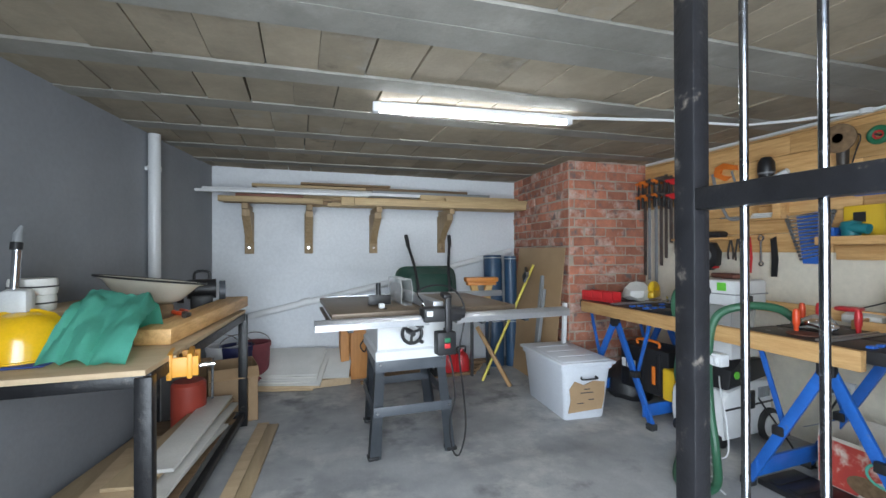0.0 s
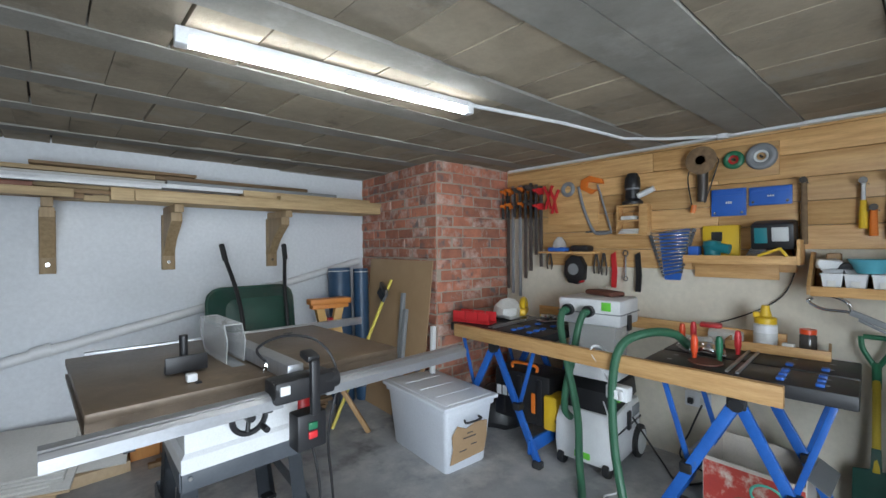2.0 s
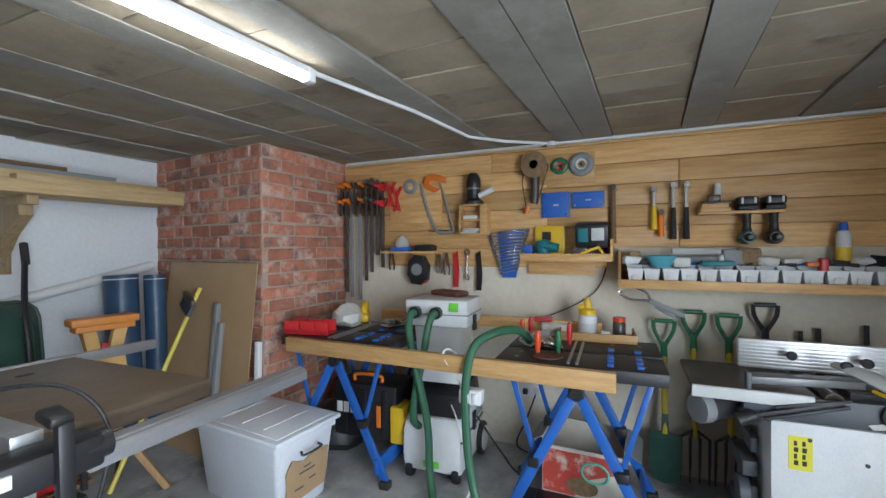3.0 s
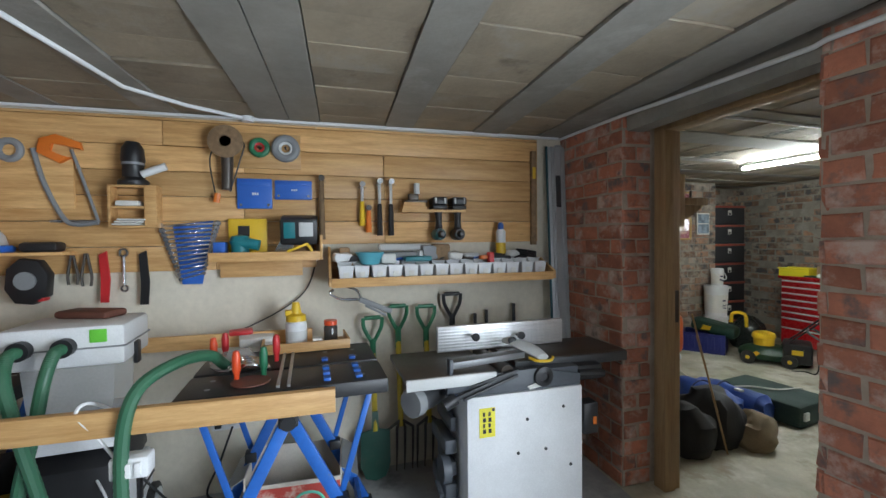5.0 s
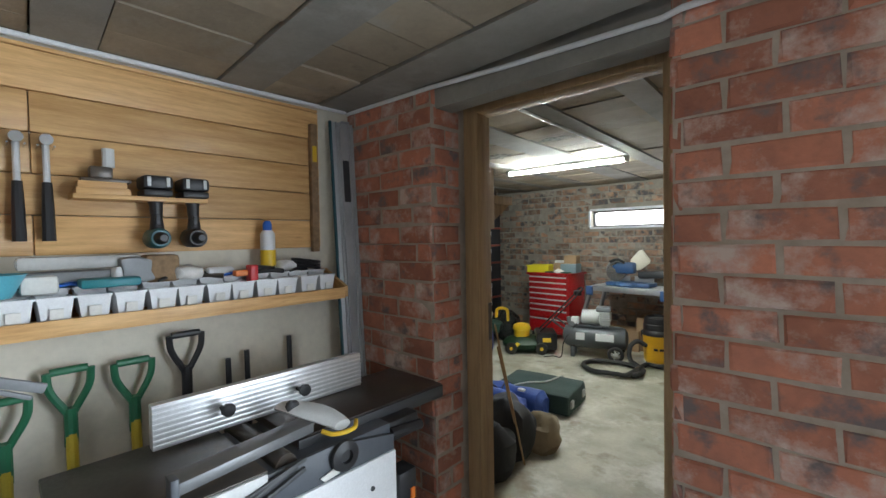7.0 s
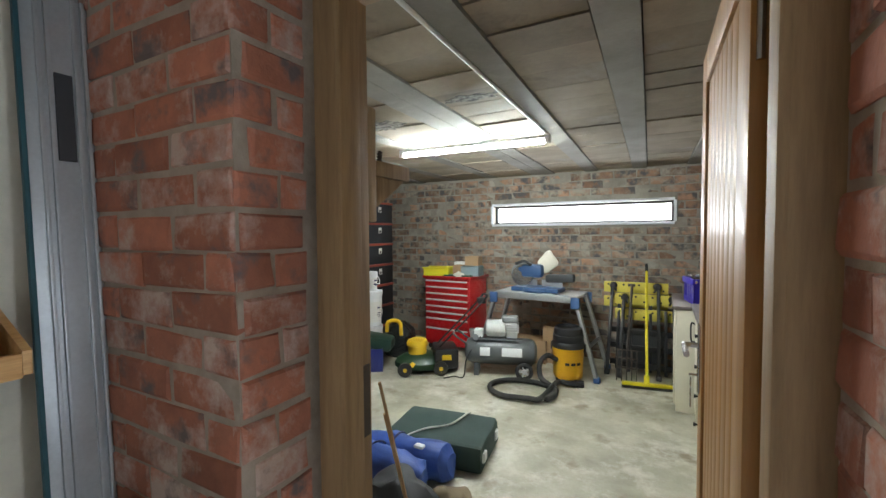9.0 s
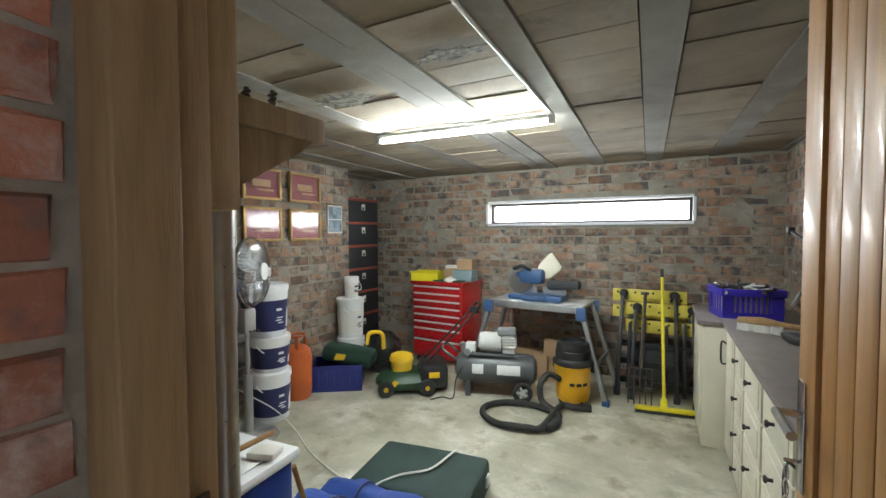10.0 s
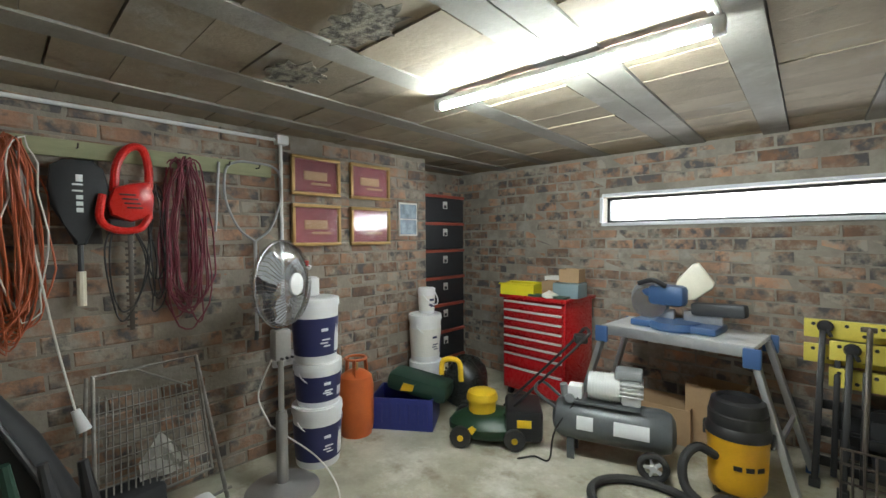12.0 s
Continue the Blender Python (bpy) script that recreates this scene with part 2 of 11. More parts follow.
M_ROPE_M = plastic("maroon_cable", (0.19, 0.03, 0.05), 0.5)
M_RUBBER = mat("rubber", (0.02, 0.02, 0.02), (0.03, 0.03, 0.03), 0.7, scale=9, bump=0.1)
M_GAS = mat("orange_gas_paint", (0.60, 0.14, 0.035), (0.48, 0.10, 0.025), 0.45, scale=5, bump=0.06, wear=(0.3, 0.11, 0.05), wear_scale=9, wear_at=0.68)
M_COUNTER = mat("brown_grey_laminate", (0.20, 0.17, 0.16), (0.15, 0.125, 0.12), 0.5, scale=12, bump=0.04)
M_TANK = mat("grey_tank_paint", (0.10, 0.11, 0.115), (0.075, 0.08, 0.085), 0.35, scale=5, bump=0.06)
M_TUBE = mat("lit_tube", (0.90, 0.97, 1.0), (0.90, 0.97, 1.0), 0.5, bump=0, emit=58)
M_TUBE2 = mat("lit_tube_bright", (0.91, 1.0, 0.98), (0.91, 1.0, 0.98), 0.5, bump=0, emit=235)
M_GLOW = mat("bright_sky_pane", (0.95, 0.98, 1.0), (0.95, 0.98, 1.0), 0.5, bump=0, emit=9)
M_PICS = mat("snapshot", (0.25, 0.34, 0.42), (0.07, 0.11, 0.15), 0.35, scale=11, bump=0, contrast=0.3)
M_GROUND = mat("paving", (0.28, 0.27, 0.25), (0.2, 0.19, 0.18), 0.9, scale=1.5, bump=0.3)


def clear(name, col, rough, alpha):
    return mat(name, col, col, rough, bump=0, alpha=alpha)


M_CLEAR = clear("clear_plastic", (0.75, 0.76, 0.76), 0.15, 0.38)
M_CRATE = mat("translucent_plastic", (0.70, 0.73, 0.78), (0.64, 0.67, 0.73), 0.32, scale=3, bump=0.02)
M_GLASS = clear("glass", (0.8, 0.85, 0.85), 0.05, 0.18)


# ---- mesh helpers ----
def box(bm, a, b, bevel=0.0, m=None):
    """A box from corner a to corner b, with bevelled edges, moved by m."""
    lo, hi = [min(p, q) for p, q in zip(a, b)], [max(p, q) for p, q in zip(a, b)]
    vs = [bm.verts.new((x, y, z)) for x in (lo[0], hi[0]) for y in (lo[1], hi[1]) for z in (lo[2], hi[2])]
    fs = [bm.faces.new([vs[i] for i in f]) for f in ((0, 1, 3, 2), (4, 6, 7, 5), (0, 4, 5, 1), (2, 3, 7, 6), (0, 2, 6, 4), (1, 5, 7, 3))]
    made = vs
    if bevel:
        es = list({e for f in fs for e in f.edges})
        made = bmesh.ops.bevel(bm, geom=es, offset=bevel, segments=2, profile=0.5, affect="EDGES")["verts"]
    if m is not None:
        bmesh.ops.transform(bm, matrix=m, verts=list({v for v in made if v.is_valid}))
    return bm


def rings(bm, loops, closed=False, caps=True):
    """Skin between loops of points."""
    rows = [[bm.verts.new(p) for p in lp] for lp in loops]
    n = len(rows[0])
    pairs = list(zip(rows, rows[1:])) + ([(rows[-1], rows[0])] if closed else [])
    for r0, r1 in pairs:
        for i in range(n):
            bm.faces.new((r0[i], r0[(i + 1) % n], r1[(i + 1) % n], r1[i]))
    if caps and not closed:
        bm.faces.new(rows[0][::-1])
        bm.faces.new(rows[-1])
    return bm


def smooth_path(pts, n=6):
    """A smooth line through pts."""
    p = [Vector(q) for q in pts]
    if len(p) < 3:
        return p
    p = [p[0] * 2 - p[1], *p, p[-1] * 2 - p[-2]]
    out = []
    for a, b, c, d in zip(p, p[1:], p[2:], p[3:]):
        for k in range(n):
            t = k / n
            out.append(0.5 * ((2 * b) + (c - a) * t + (2 * a - 5 * b + 4 * c - d) * t * t + (3 * b - a - 3 * c + d) * t ** 3))
    return out + [p[-2]]


def tube(bm, pts, r, n=10, smooth=0, closed=False, ribbed=0.0):
    """A round bar or hose along pts."""
    p = smooth_path(pts, smooth) if smooth else [Vector(q) for q in pts]
    loops, up = [], None
    for i, q in enumerate(p):
        d = (p[min(i + 1, len(p) - 1)] - p[max(i - 1, 0)]).normalized()
        if closed:
            d = (p[(i + 1) % len(p)] - p[i - 1]).normalized()
        if up is None:
            up = d.orthogonal().normalized()
        up = (up - d * up.dot(d)).normalized()
        side = d.cross(up)
        rr = (r[i] if isinstance(r, (list, tuple)) else r) * (1 + (ribbed if i % 2 else 0))
        loops.append([q + (up * math.cos(a) + side * math.sin(a)) * rr for a in (2 * math.pi * k / n for k in range(n))])
    return rings(bm, loops, closed)


def lathe(bm, profile, at=(0, 0, 0), n=24, m=None):
    """Turn (radius, height) pairs about z."""
    loops = [[Vector((max(r, 1e-4) * math.cos(a), max(r, 1e-4) * math.sin(a), z)) for a in (2 * math.pi * k / n for k in range(n))] for r, z in profile]
    t = Matrix.Translation(at) @ (m if m is not None else Matrix())
    return rings(bm, [[t @ v for v in lp] for lp in loops])


def prism(bm, outline, depth, m=None, bevel=0.0):
    """An outline of (x, y) made depth thick along z, moved by m."""
    t = m if m is not None else Matrix()
    a = [bm.verts.new(t @ Vector((x, y, 0))) for x, y in outline]
    b = [bm.verts.new(t @ Vector((x, y, depth))) for x, y in outline]
    fs = [bm.faces.new(a[::-1]), bm.faces.new(b)]
    for i in range(len(a)):
        j = (i + 1) % len(a)
        fs.append(bm.faces.new((a[i], a[j], b[j], b[i])))
    if bevel:
        es = list({e for f in fs[:2] for e in f.edges})
        bmesh.ops.bevel(bm, geom=es, offset=bevel, segments=2, profile=0.5, affect="EDGES")
    return bm


def bar(bm, p, q, w, h, bevel=0.0):
    """A flat bar of section w x h from p to q; h lies as near to upright as it can."""
    p, q = Vector(p), Vector(q)
    d = (q - p)
    up = Vector((0, 0, 1)) if abs(d.normalized().z) < 0.9 else Vector((0, 1, 0))
    x = d.cross(up).normalized()
    z = x.cross(d.normalized())
    m = Matrix((x, d.normalized(), z)).transposed().to_4x4()
    m.translation = p
    return box(bm, (-w / 2, 0, -h / 2), (w / 2, d.length, h / 2), bevel, m)


def B():
    return bmesh.new()


def thing(name, label, category, at=(0, 0, 0), turn=0.0, group="", kind=""):
    """An Empty at the base of a thing; its parts are built round it."""
    ob = new(name)
    ob.empty_display_size = 0.1
    ob.matrix_basis = pose(*at, 0, 0, turn)
    return tagged(ob, label, category, group, kind)


def part(name, bm, material, parent=None, label="", here=True, flat=False, kind=""):
    """One mesh under a thing or a part. here: the mesh is in its parent's own measures; else in the world's."""
    bmesh.ops.recalc_face_normals(bm, faces=bm.faces)
    if parent is not None and not here:
        chain = Matrix()
        p = parent
        while p is not None:
            chain = p.matrix_basis @ chain
            p = p.parent
        bm.transform(chain.inverted())
    me = bpy.data.meshes.new(name)
    bm.to_mesh(me)
    bm.free()
    mats = material if isinstance(material, (list, tuple)) else [material]
    for m in mats:
        me.materials.append(m)
    if not flat:
        for p in me.polygons:
            p.use_smooth = True
        me.set_sharp_from_angle(angle=radians(35))
    ob = new(name, me)
    ob.parent = parent
    if label:
        ob["label"] = label
    if kind:
        ob["kind"] = kind
    return ob


def setting(name, bm, material, label, category):
    return tagged(part(name, bm, material), label, category, kind="structure")


def lettering(text, size, m, material, parent, name="lettering"):
    """Words as thin raised letters, lying in m's xy plane."""
    cu = bpy.data.curves.new(name, "FONT")
    cu.body, cu.size, cu.extrude, cu.align_x, cu.align_y = text, size, 0.0008, "CENTER", "CENTER"
    tmp = bpy.data.objects.new(name, cu)
    me = bpy.data.meshes.new_from_object(tmp)
    bpy.data.objects.remove(tmp)
    me.transform(m)
    me.materials.append(material)
    ob = new(name, me)
    ob.parent = parent
    return ob

# ---- structure ----
H1, H2 = 2.15, 2.17


def slab(bm, plan, z0, z1):
    return prism(bm, plan, z1 - z0, Matrix.Translation((0, 0, z0)))


def wall(name, p, q, out, material, label, z0=0.0, z1=2.3, holes=()):
    """A wall whose inner face runs from p to q; out: thickness away from the room (to the right of p to q); holes: (s0, s1, z0, z1) along it."""
    p, q = Vector((*p, 0)), Vector((*q, 0))
    d = (q - p).normalized()
    n = Vector((d.y, -d.x, 0))
    m = Matrix((d, n, Vector((0, 0, 1)))).transposed().to_4x4()
    m.translation = p
    bm = B()
    length = (q - p).length
    cuts = sorted(holes)
    s = 0.0
    for s0, s1, h0, h1 in cuts:
        if s0 > s:
            box(bm, (s, 0, z0), (s0, out, z1), 0, m)
        if h0 > z0:
            box(bm, (s0, 0, z0), (s1, out, h0), 0, m)
        if h1 < z1:
            box(bm, (s0, 0, h1), (s1, out, z1), 0, m)
        s = s1
    if s < length:
        box(bm, (s, 0, z0), (length, out, z1), 0, m)
    return setting(name, bm, material, label, "wall")


ground_bm = B()
box(ground_bm, (-600, -600, -0.35), (600, 600, -0.2))
setting("ground", ground_bm, M_GROUND, "pale paving outside the entrance", "ground")

floor_bm = B()
slab(floor_bm, [(-2.2, -0.62), (1.33, -0.62), (1.33, -0.3), (2.3, -0.3), (3.2, -0.3), (3.2, 5.1), (-2.2, 5.1)], -0.2, 0.0)
setting("floor_workshop", floor_bm, M_CONC, "worn blue-grey concrete workshop floor", "floor")
floor_bm = B()
slab(floor_bm, [(0.6, -5.2), (5.5, -5.2), (5.5, -0.3), (2.3, -0.3), (1.33, -0.3), (1.33, -0.62), (0.6, -0.62)], -0.2, 0.0)
setting("floor_store", floor_bm, M_CONC2, "patchy bare concrete floor of the store room", "floor")


def rib_ceiling(name, x0, x1, y0, y1, h, ribs, skew, along_x, label):
    """Precast ribs with hollow blocks between; the joints stay open."""
    bm = B()

    def put(a, b, s0, s1, z, mat_index, top=0.06):
        """A piece between offsets a and b across, s0 and s1 along."""
        vs = []
        for zz in (z, z + top):
            for s, c in ((s0, a), (s1, a), (s1, b), (s0, b)):
                off = c + skew * (s - (2.9 if along_x else -3.0))
                vs.append(bm.verts.new((s, off, zz) if along_x else (off, s, zz)))
        for f in ((0, 1, 2, 3), (7, 6, 5, 4), (0, 4, 5, 1), (1, 5, 6, 2), (2, 6, 7, 3), (3, 7, 4, 0)):
            bm.faces.new([vs[i] for i in f]).material_index = mat_index

    a0, a1, c0, c1 = (x0, x1, y0, y1) if along_x else (y0, y1, x0, x1)
    rnd = random.Random(4)
    for c, w in ribs:
        put(c - w / 2, c + w / 2, a0, a1, h - 0.006 + rnd.uniform(-0.004, 0.004), 1)
    for (ca, wa), (cb, wb) in zip(ribs, ribs[1:]):
        lo, hi = ca + wa / 2 + 0.006, cb - wb / 2 - 0.006
        if hi - lo < 0.05:
            continue
        s = a0 - rnd.uniform(0, 0.2)
        while s < a1:
            e = s + 0.222
            gap = rnd.choice((0.002, 0.003, 0.006, 0.010))
            put(lo, hi, s, e - gap, h + rnd.uniform(-0.003, 0.006), 0)
            s = e
    n0 = len(bm.faces)
    box(bm, (x0 - 0.05, y0 - 0.05, h + 0.04), (x1 + 0.05, y1 + 0.05, h + 0.3))
    bm.faces.ensure_lookup_table()
    for f in bm.faces[n0:]:
        f.material_index = 2
    return tagged(part(name, bm, [M_BLOCK, M_RIB, M_GAP], flat=True), label, "ceiling", kind="structure")


RIBS1 = [(-0.235, 0.24), (0.275, 0.18), (0.855, 0.17), (1.412, 0.165), (1.585, 0.17), (2.145, 0.15), (2.67, 0.14), (3.24, 0.14), (3.77, 0.13), (4.30, 0.13), (4.82, 0.13), (5.35, 0.1)]
RIBS2 = [(0.6, 0.1), (0.74, 0.12), (1.25, 0.14), (1.765, 0.14), (2.27, 0.14), (2.755, 0.13), (2.895, 0.13), (3.48, 0.13), (4.03, 0.13), (4.54, 0.13), (5.0, 0.13), (5.45, 0.1)]
rib_ceiling("ceiling_workshop", -2.1, 3.1, -0.45, 5.05, H1, RIBS1, -0.045, True, "grey concrete ribs with buff hollow blocks between")
rib_ceiling("ceiling_store", 0.7, 5.35, -4.95, -0.46, H2, RIBS2, -0.04, False, "grey concrete ribs with dusty hollow blocks and mould stains")

wall("wall_north", (-1.16, 4.84), (2.30, 4.82), -0.2, M_WHITE, "white painted plaster wall")
wall("wall_west", (-2.04, -0.32), (-1.12, 4.90), -0.2, M_GREY, "smooth grey plaster wall")
wall("wall_east", (2.95, 5.0), (2.95, -0.32), -0.25, M_CREAM, "cream plaster wall under the tool boards")
# entrance side, open to the daylight behind the walker
wall("wall_entrance", (0.72, -0.32), (-2.12, -0.32), -0.3, M_GREY, "plastered wall round the open gateway", holes=[(0.06, 1.86, 0.0, 2.08)])
PIER_R = wall("wall_brick_right", (1.33, -0.328), (0.72, -0.328), -0.29, M_MORTAR, "red face brick wall beside the store doorway", z1=2.16)
PIER_L = wall("wall_brick_left", (2.95, -0.318), (2.315, -0.318), -0.30, M_MORTAR, "red face brick pier beside the store doorway", z1=2.16)
head_bm = B()
box(head_bm, (1.332, -0.452, 2.045), (2.313, -0.345, 2.17))
box(head_bm, (1.332, -0.60, 2.095), (2.313, -0.4525, 2.17))
setting("lintel", head_bm, M_RIB, "grey concrete lintel over the doorway", "lintel")

CHIM = setting("chimney_breast", slab(B(), [(2.075, 3.505), (2.97, 3.475), (2.97, 4.85), (2.215, 4.85)], 0, 2.16), M_MORTAR, "red face brick chimney breast", "chimney breast")

SOUTH = wall("wall_store_south", (0.82, -4.86), (5.30, -4.86), 0.22, M_MORTAR2, "rough stock brick wall with a slot window", holes=[(0.69, 2.73, 1.575, 1.80)])
EAST = wall("wall_store_east", (4.80, -3.86), (4.80, -0.62), 0.2, M_MORTAR2, "rough stock brick wall hung with tools")
NOOK = wall("wall_store_recess", (5.26, -4.9), (5.26, -3.7), 0.2, M_MORTAR2, "dark brick recess for boxes")
wall("wall_store_recess_side", (5.3, -3.86), (5.0, -3.86), 0.2, M_MORTAR2, "brick side of the box recess")
WEST2 = wall("wall_store_west", (0.82, -0.62), (0.82, -4.9), 0.2, M_MORTAR2, "rough stock brick wall behind the cabinets")
wall("wall_store_north", (4.9, -0.625), (2.32, -0.625), 0.12, M_MORTAR2, "rough brick back of the doorway wall")
wall("wall_store_north_corner", (1.33, -0.63), (0.8, -0.63), 0.1, M_MORTAR2, "rough brick wall behind the open door")


def brick_mesh(length, height, depth, seed):
    r = random.Random(seed)
    bm = B()
    box(bm, (-length / 2, -depth, -height / 2), (length / 2, 0, height / 2))
    es = [e for e in bm.edges if all(v.co.y > -0.001 for v in e.verts)]
    bmesh.ops.bevel(bm, geom=es, offset=0.006, segments=1, affect="EDGES")
    for v in bm.verts:
        v.co += Vector((r.uniform(-1, 1), r.uniform(-1, 1) * 0.6, r.uniform(-1, 1))) * 0.004
    me = bpy.data.meshes.new("brick")
    bm.to_mesh(me)
    bm.free()
    return me


def bricks(parent, p, q, z1, mats, focus, holes=(), course=0.0895, module=0.236, height=0.077, limit=290, seed=1, z0=0.0, proud=0.006):
    """Courses of brick on the wall face p to q (the room lies to the left). The ones nearest to focus are single pieces."""
    r = random.Random(seed)
    p, q = Vector((*p, 0)), Vector((*q, 0))
    d = (q - p).normalized()
    n = Vector((-d.y, d.x, 0))
    length = (q - p).length
    spots = []
    row, z = 0, z0 + course / 2
    while z + height / 2 < z1:
        s = -module / 2 if row % 2 else 0.0
        s += r.uniform(-0.015, 0.015)
        while s < length - 0.02:
            a, b = max(s, 0.0), min(s + module - 0.014, length)
            for h0, h1, g0, g1 in holes:
                if g0 - height / 2 < z < g1 + height / 2:
                    if a < h1 and b > h0:
                        if a < h0:
                            b = h0 - 0.004
                        elif b > h1:
                            a = h1 + 0.004
                        else:
                            b = a
            if b - a > 0.03:
                spots.append((a, b, z + r.uniform(-0.004, 0.004)))
            s += module
        z += course
        row += 1
    f = Vector((*focus[:2], 0))
    spots.sort(key=lambda k: (p + d * (k[0] + k[1]) / 2 - f).length + abs(k[2] - 1.3) * 0.4)
    cache = {}
    for a, b, z in spots[:limit]:
        key = (round((b - a) / 0.015), r.randrange(4))
        if key not in cache:
            cache[key] = brick_mesh(key[0] * 0.015, height, 0.03, key[0] * 9 + key[1])
            cache[key].materials.append(mats[0])
        ob = new("brick", cache[key])
        ob.parent = parent
        m = Matrix((d, n, Vector((0, 0, 1)))).transposed().to_4x4()
        m.translation = p + d * (a + b) / 2 + n * (proud + r.uniform(-0.004, 0.004)) + Vector((0, 0, z))
        ob.matrix_basis = m @ pose(0, 0, 0, r.uniform(-0.8, 0.8), r.uniform(-0.8, 0.8), r.uniform(-0.9, 0.9))
    if len(spots) > limit:
        vs, fs = [], []
        for a, b, z in spots[limit:]:
            k = len(vs)
            o = proud + r.uniform(-0.004, 0.004)
            for y in (-0.01, o):
                e = 0.004 if y > 0 else 0
                for s, t in ((a + e, -1), (b - e, -1), (b - e, 1), (a + e, 1)):
                    vs.append(p + d * (s + r.uniform(-0.003, 0.003)) + n * y + Vector((0, 0, z + t * (height / 2 - e) + r.uniform(-0.003, 0.003))))
            fs += [[k + i for i in c] for c in ((4, 5, 6, 7), (0, 1, 5, 4), (1, 2, 6, 5), (2, 3, 7, 6), (3, 0, 4, 7))]
        me = bpy.data.meshes.new("brickwork")
        me.from_pydata([tuple(v) for v in vs], [], fs)
        me.materials.append(mats[1])
        ob = new("brickwork", me)
        ob.parent = parent
        ob["kind"] = "stuff"


def entrance_door():
    d = tagged(new("door_1"), "open varnished boarded door with steel lock plate", "door", kind="structure")
    d.matrix_basis = pose(1.402, -0.63, 0.0, 0, 0, 1.7)
    bm = B()
    for a, b in (((-0.02, -0.10, 0.02), (0.02, 0.0, 2.03)), ((-0.02, -0.79, 0.02), (0.02, -0.69, 2.03)), ((-0.02, -0.69, 1.93), (0.02, -0.10, 2.03)), ((-0.02, -0.69, 0.02), (0.02, -0.10, 0.22))):
        box(bm, a, b, 0.003)
    part("door_frame", bm, M_DOOR, d)
    y = -0.69
    k = 0
    while y < -0.105:
        bm = B()
        box(bm, (-0.012, y + 0.0015, 0.22), (0.012, min(y + 0.0735, -0.1), 1.93), 0.005)
        part("board", bm, M_DOOR, d)
        y += 0.0738
        k += 1
    bm = B()
    box(bm, (0.02, -0.775, 0.93), (0.025, -0.735, 1.16), 0.002)
    box(bm, (-0.025, -0.775, 0.93), (-0.02, -0.735, 1.16), 0.002)
    plate = part("lock_plate", bm, M_CHROME, d, "worn steel lock plate")
    bm = B()
    for s in (1, -1):
        tube(bm, [(s * 0.022, -0.755, 1.09), (s * 0.06, -0.755, 1.09), (s * 0.065, -0.74, 1.09), (s * 0.065, -0.64, 1.085)], 0.009, 10, 4)
    part("handle", bm, M_CHROME, plate)
    bm = B()
    tube(bm, [(0.022, -0.755, 0.99), (0.05, -0.755, 0.99)], 0.004, 8)
    for k in range(3):
        z = 0.965 - 0.035 * k
        ring = [(0.045, -0.755 + 0.016 * math.cos(a), z + 0.016 * math.sin(a)) for a in (math.pi * 2 * i / 14 for i in range(14))]
        tube(bm, ring, 0.0018, 6, closed=True)
    part("keys", bm, M_CHROME, plate, "keys hanging in the lock")


def door_casing():
    """Rebated timber frame of the store doorway."""
    c = tagged(new("door_frame_store"), "worn brown timber door frame with dark stains", "door frame", kind="structure")
    for x, s in ((2.245, 1), (1.358, -1)):
        bm = B()
        box(bm, (x - 0.035, -0.62, 0), (x + 0.035, -0.505, 2.09), 0.004)
        box(bm, (x - 0.035 * s - 0.012 * s, -0.575, 0), (x - 0.035 * s + 0.004 * s, -0.505, 2.05), 0.003)
        part("jamb", bm, M_FRAME, c)
    bm = B()
    box(bm, (1.392, -0.615, 2.035), (2.213, -0.505, 2.09), 0.004)
    part("head", bm, M_FRAME, c)
    bm = B()
    box(bm, (2.199, -0.60, 0.96), (2.203, -0.575, 1.14))
    part("striker", bm, M_IRON, c)
    for z in (0.35, 1.75):
        bm = B()
        tube(bm, [(1.407, -0.627, z), (1.407, -0.627, z + 0.1)], 0.007, 8)
        part("hinge", bm, M_CHROME, c)


def slot_window():
    w = tagged(new("window_1"), "narrow high slot window glaring with daylight", "window", kind="structure")
    bm = B()
    for a, b in (((1.51, -4.99, 1.575), (1.535, -4.95, 1.80)), ((3.525, -4.99, 1.575), (3.55, -4.95, 1.80)), ((1.535, -4.99, 1.775), (3.525, -4.95, 1.80)), ((1.535, -4.99, 1.575), (3.525, -4.95, 1.597))):
        box(bm, a, b, 0.003)
    part("window_frame", bm, M_DARK, w)
    bm = B()
    for a, b in (((1.50, -4.95, 1.545), (3.56, -4.835, 1.574)), ((1.50, -4.95, 1.801), (3.56, -4.845, 1.83)), ((3.551, -4.95, 1.574), (3.58, -4.845, 1.801)), ((1.48, -4.95, 1.574), (1.509, -4.845, 1.801))):
        box(bm, a, b, 0.004)
    part("plaster_reveal", bm, M_WHITE, w)
    bm = B()
    box(bm, (1.535, -4.975, 1.597), (3.525, -4.970, 1.775))
    pane = part("pane", bm, M_GLASS, w)
    pane.visible_shadow = False


def backdrop():
    bm = B()
    box(bm, (0.5, -5.60, 1.0), (4.5, -5.58, 2.6))
    tagged(part("backdrop_daylight", bm, M_GLOW), "overexposed daylight outside the slot window", "backdrop", kind="structure")


entrance_door()
door_casing()
slot_window()
backdrop()


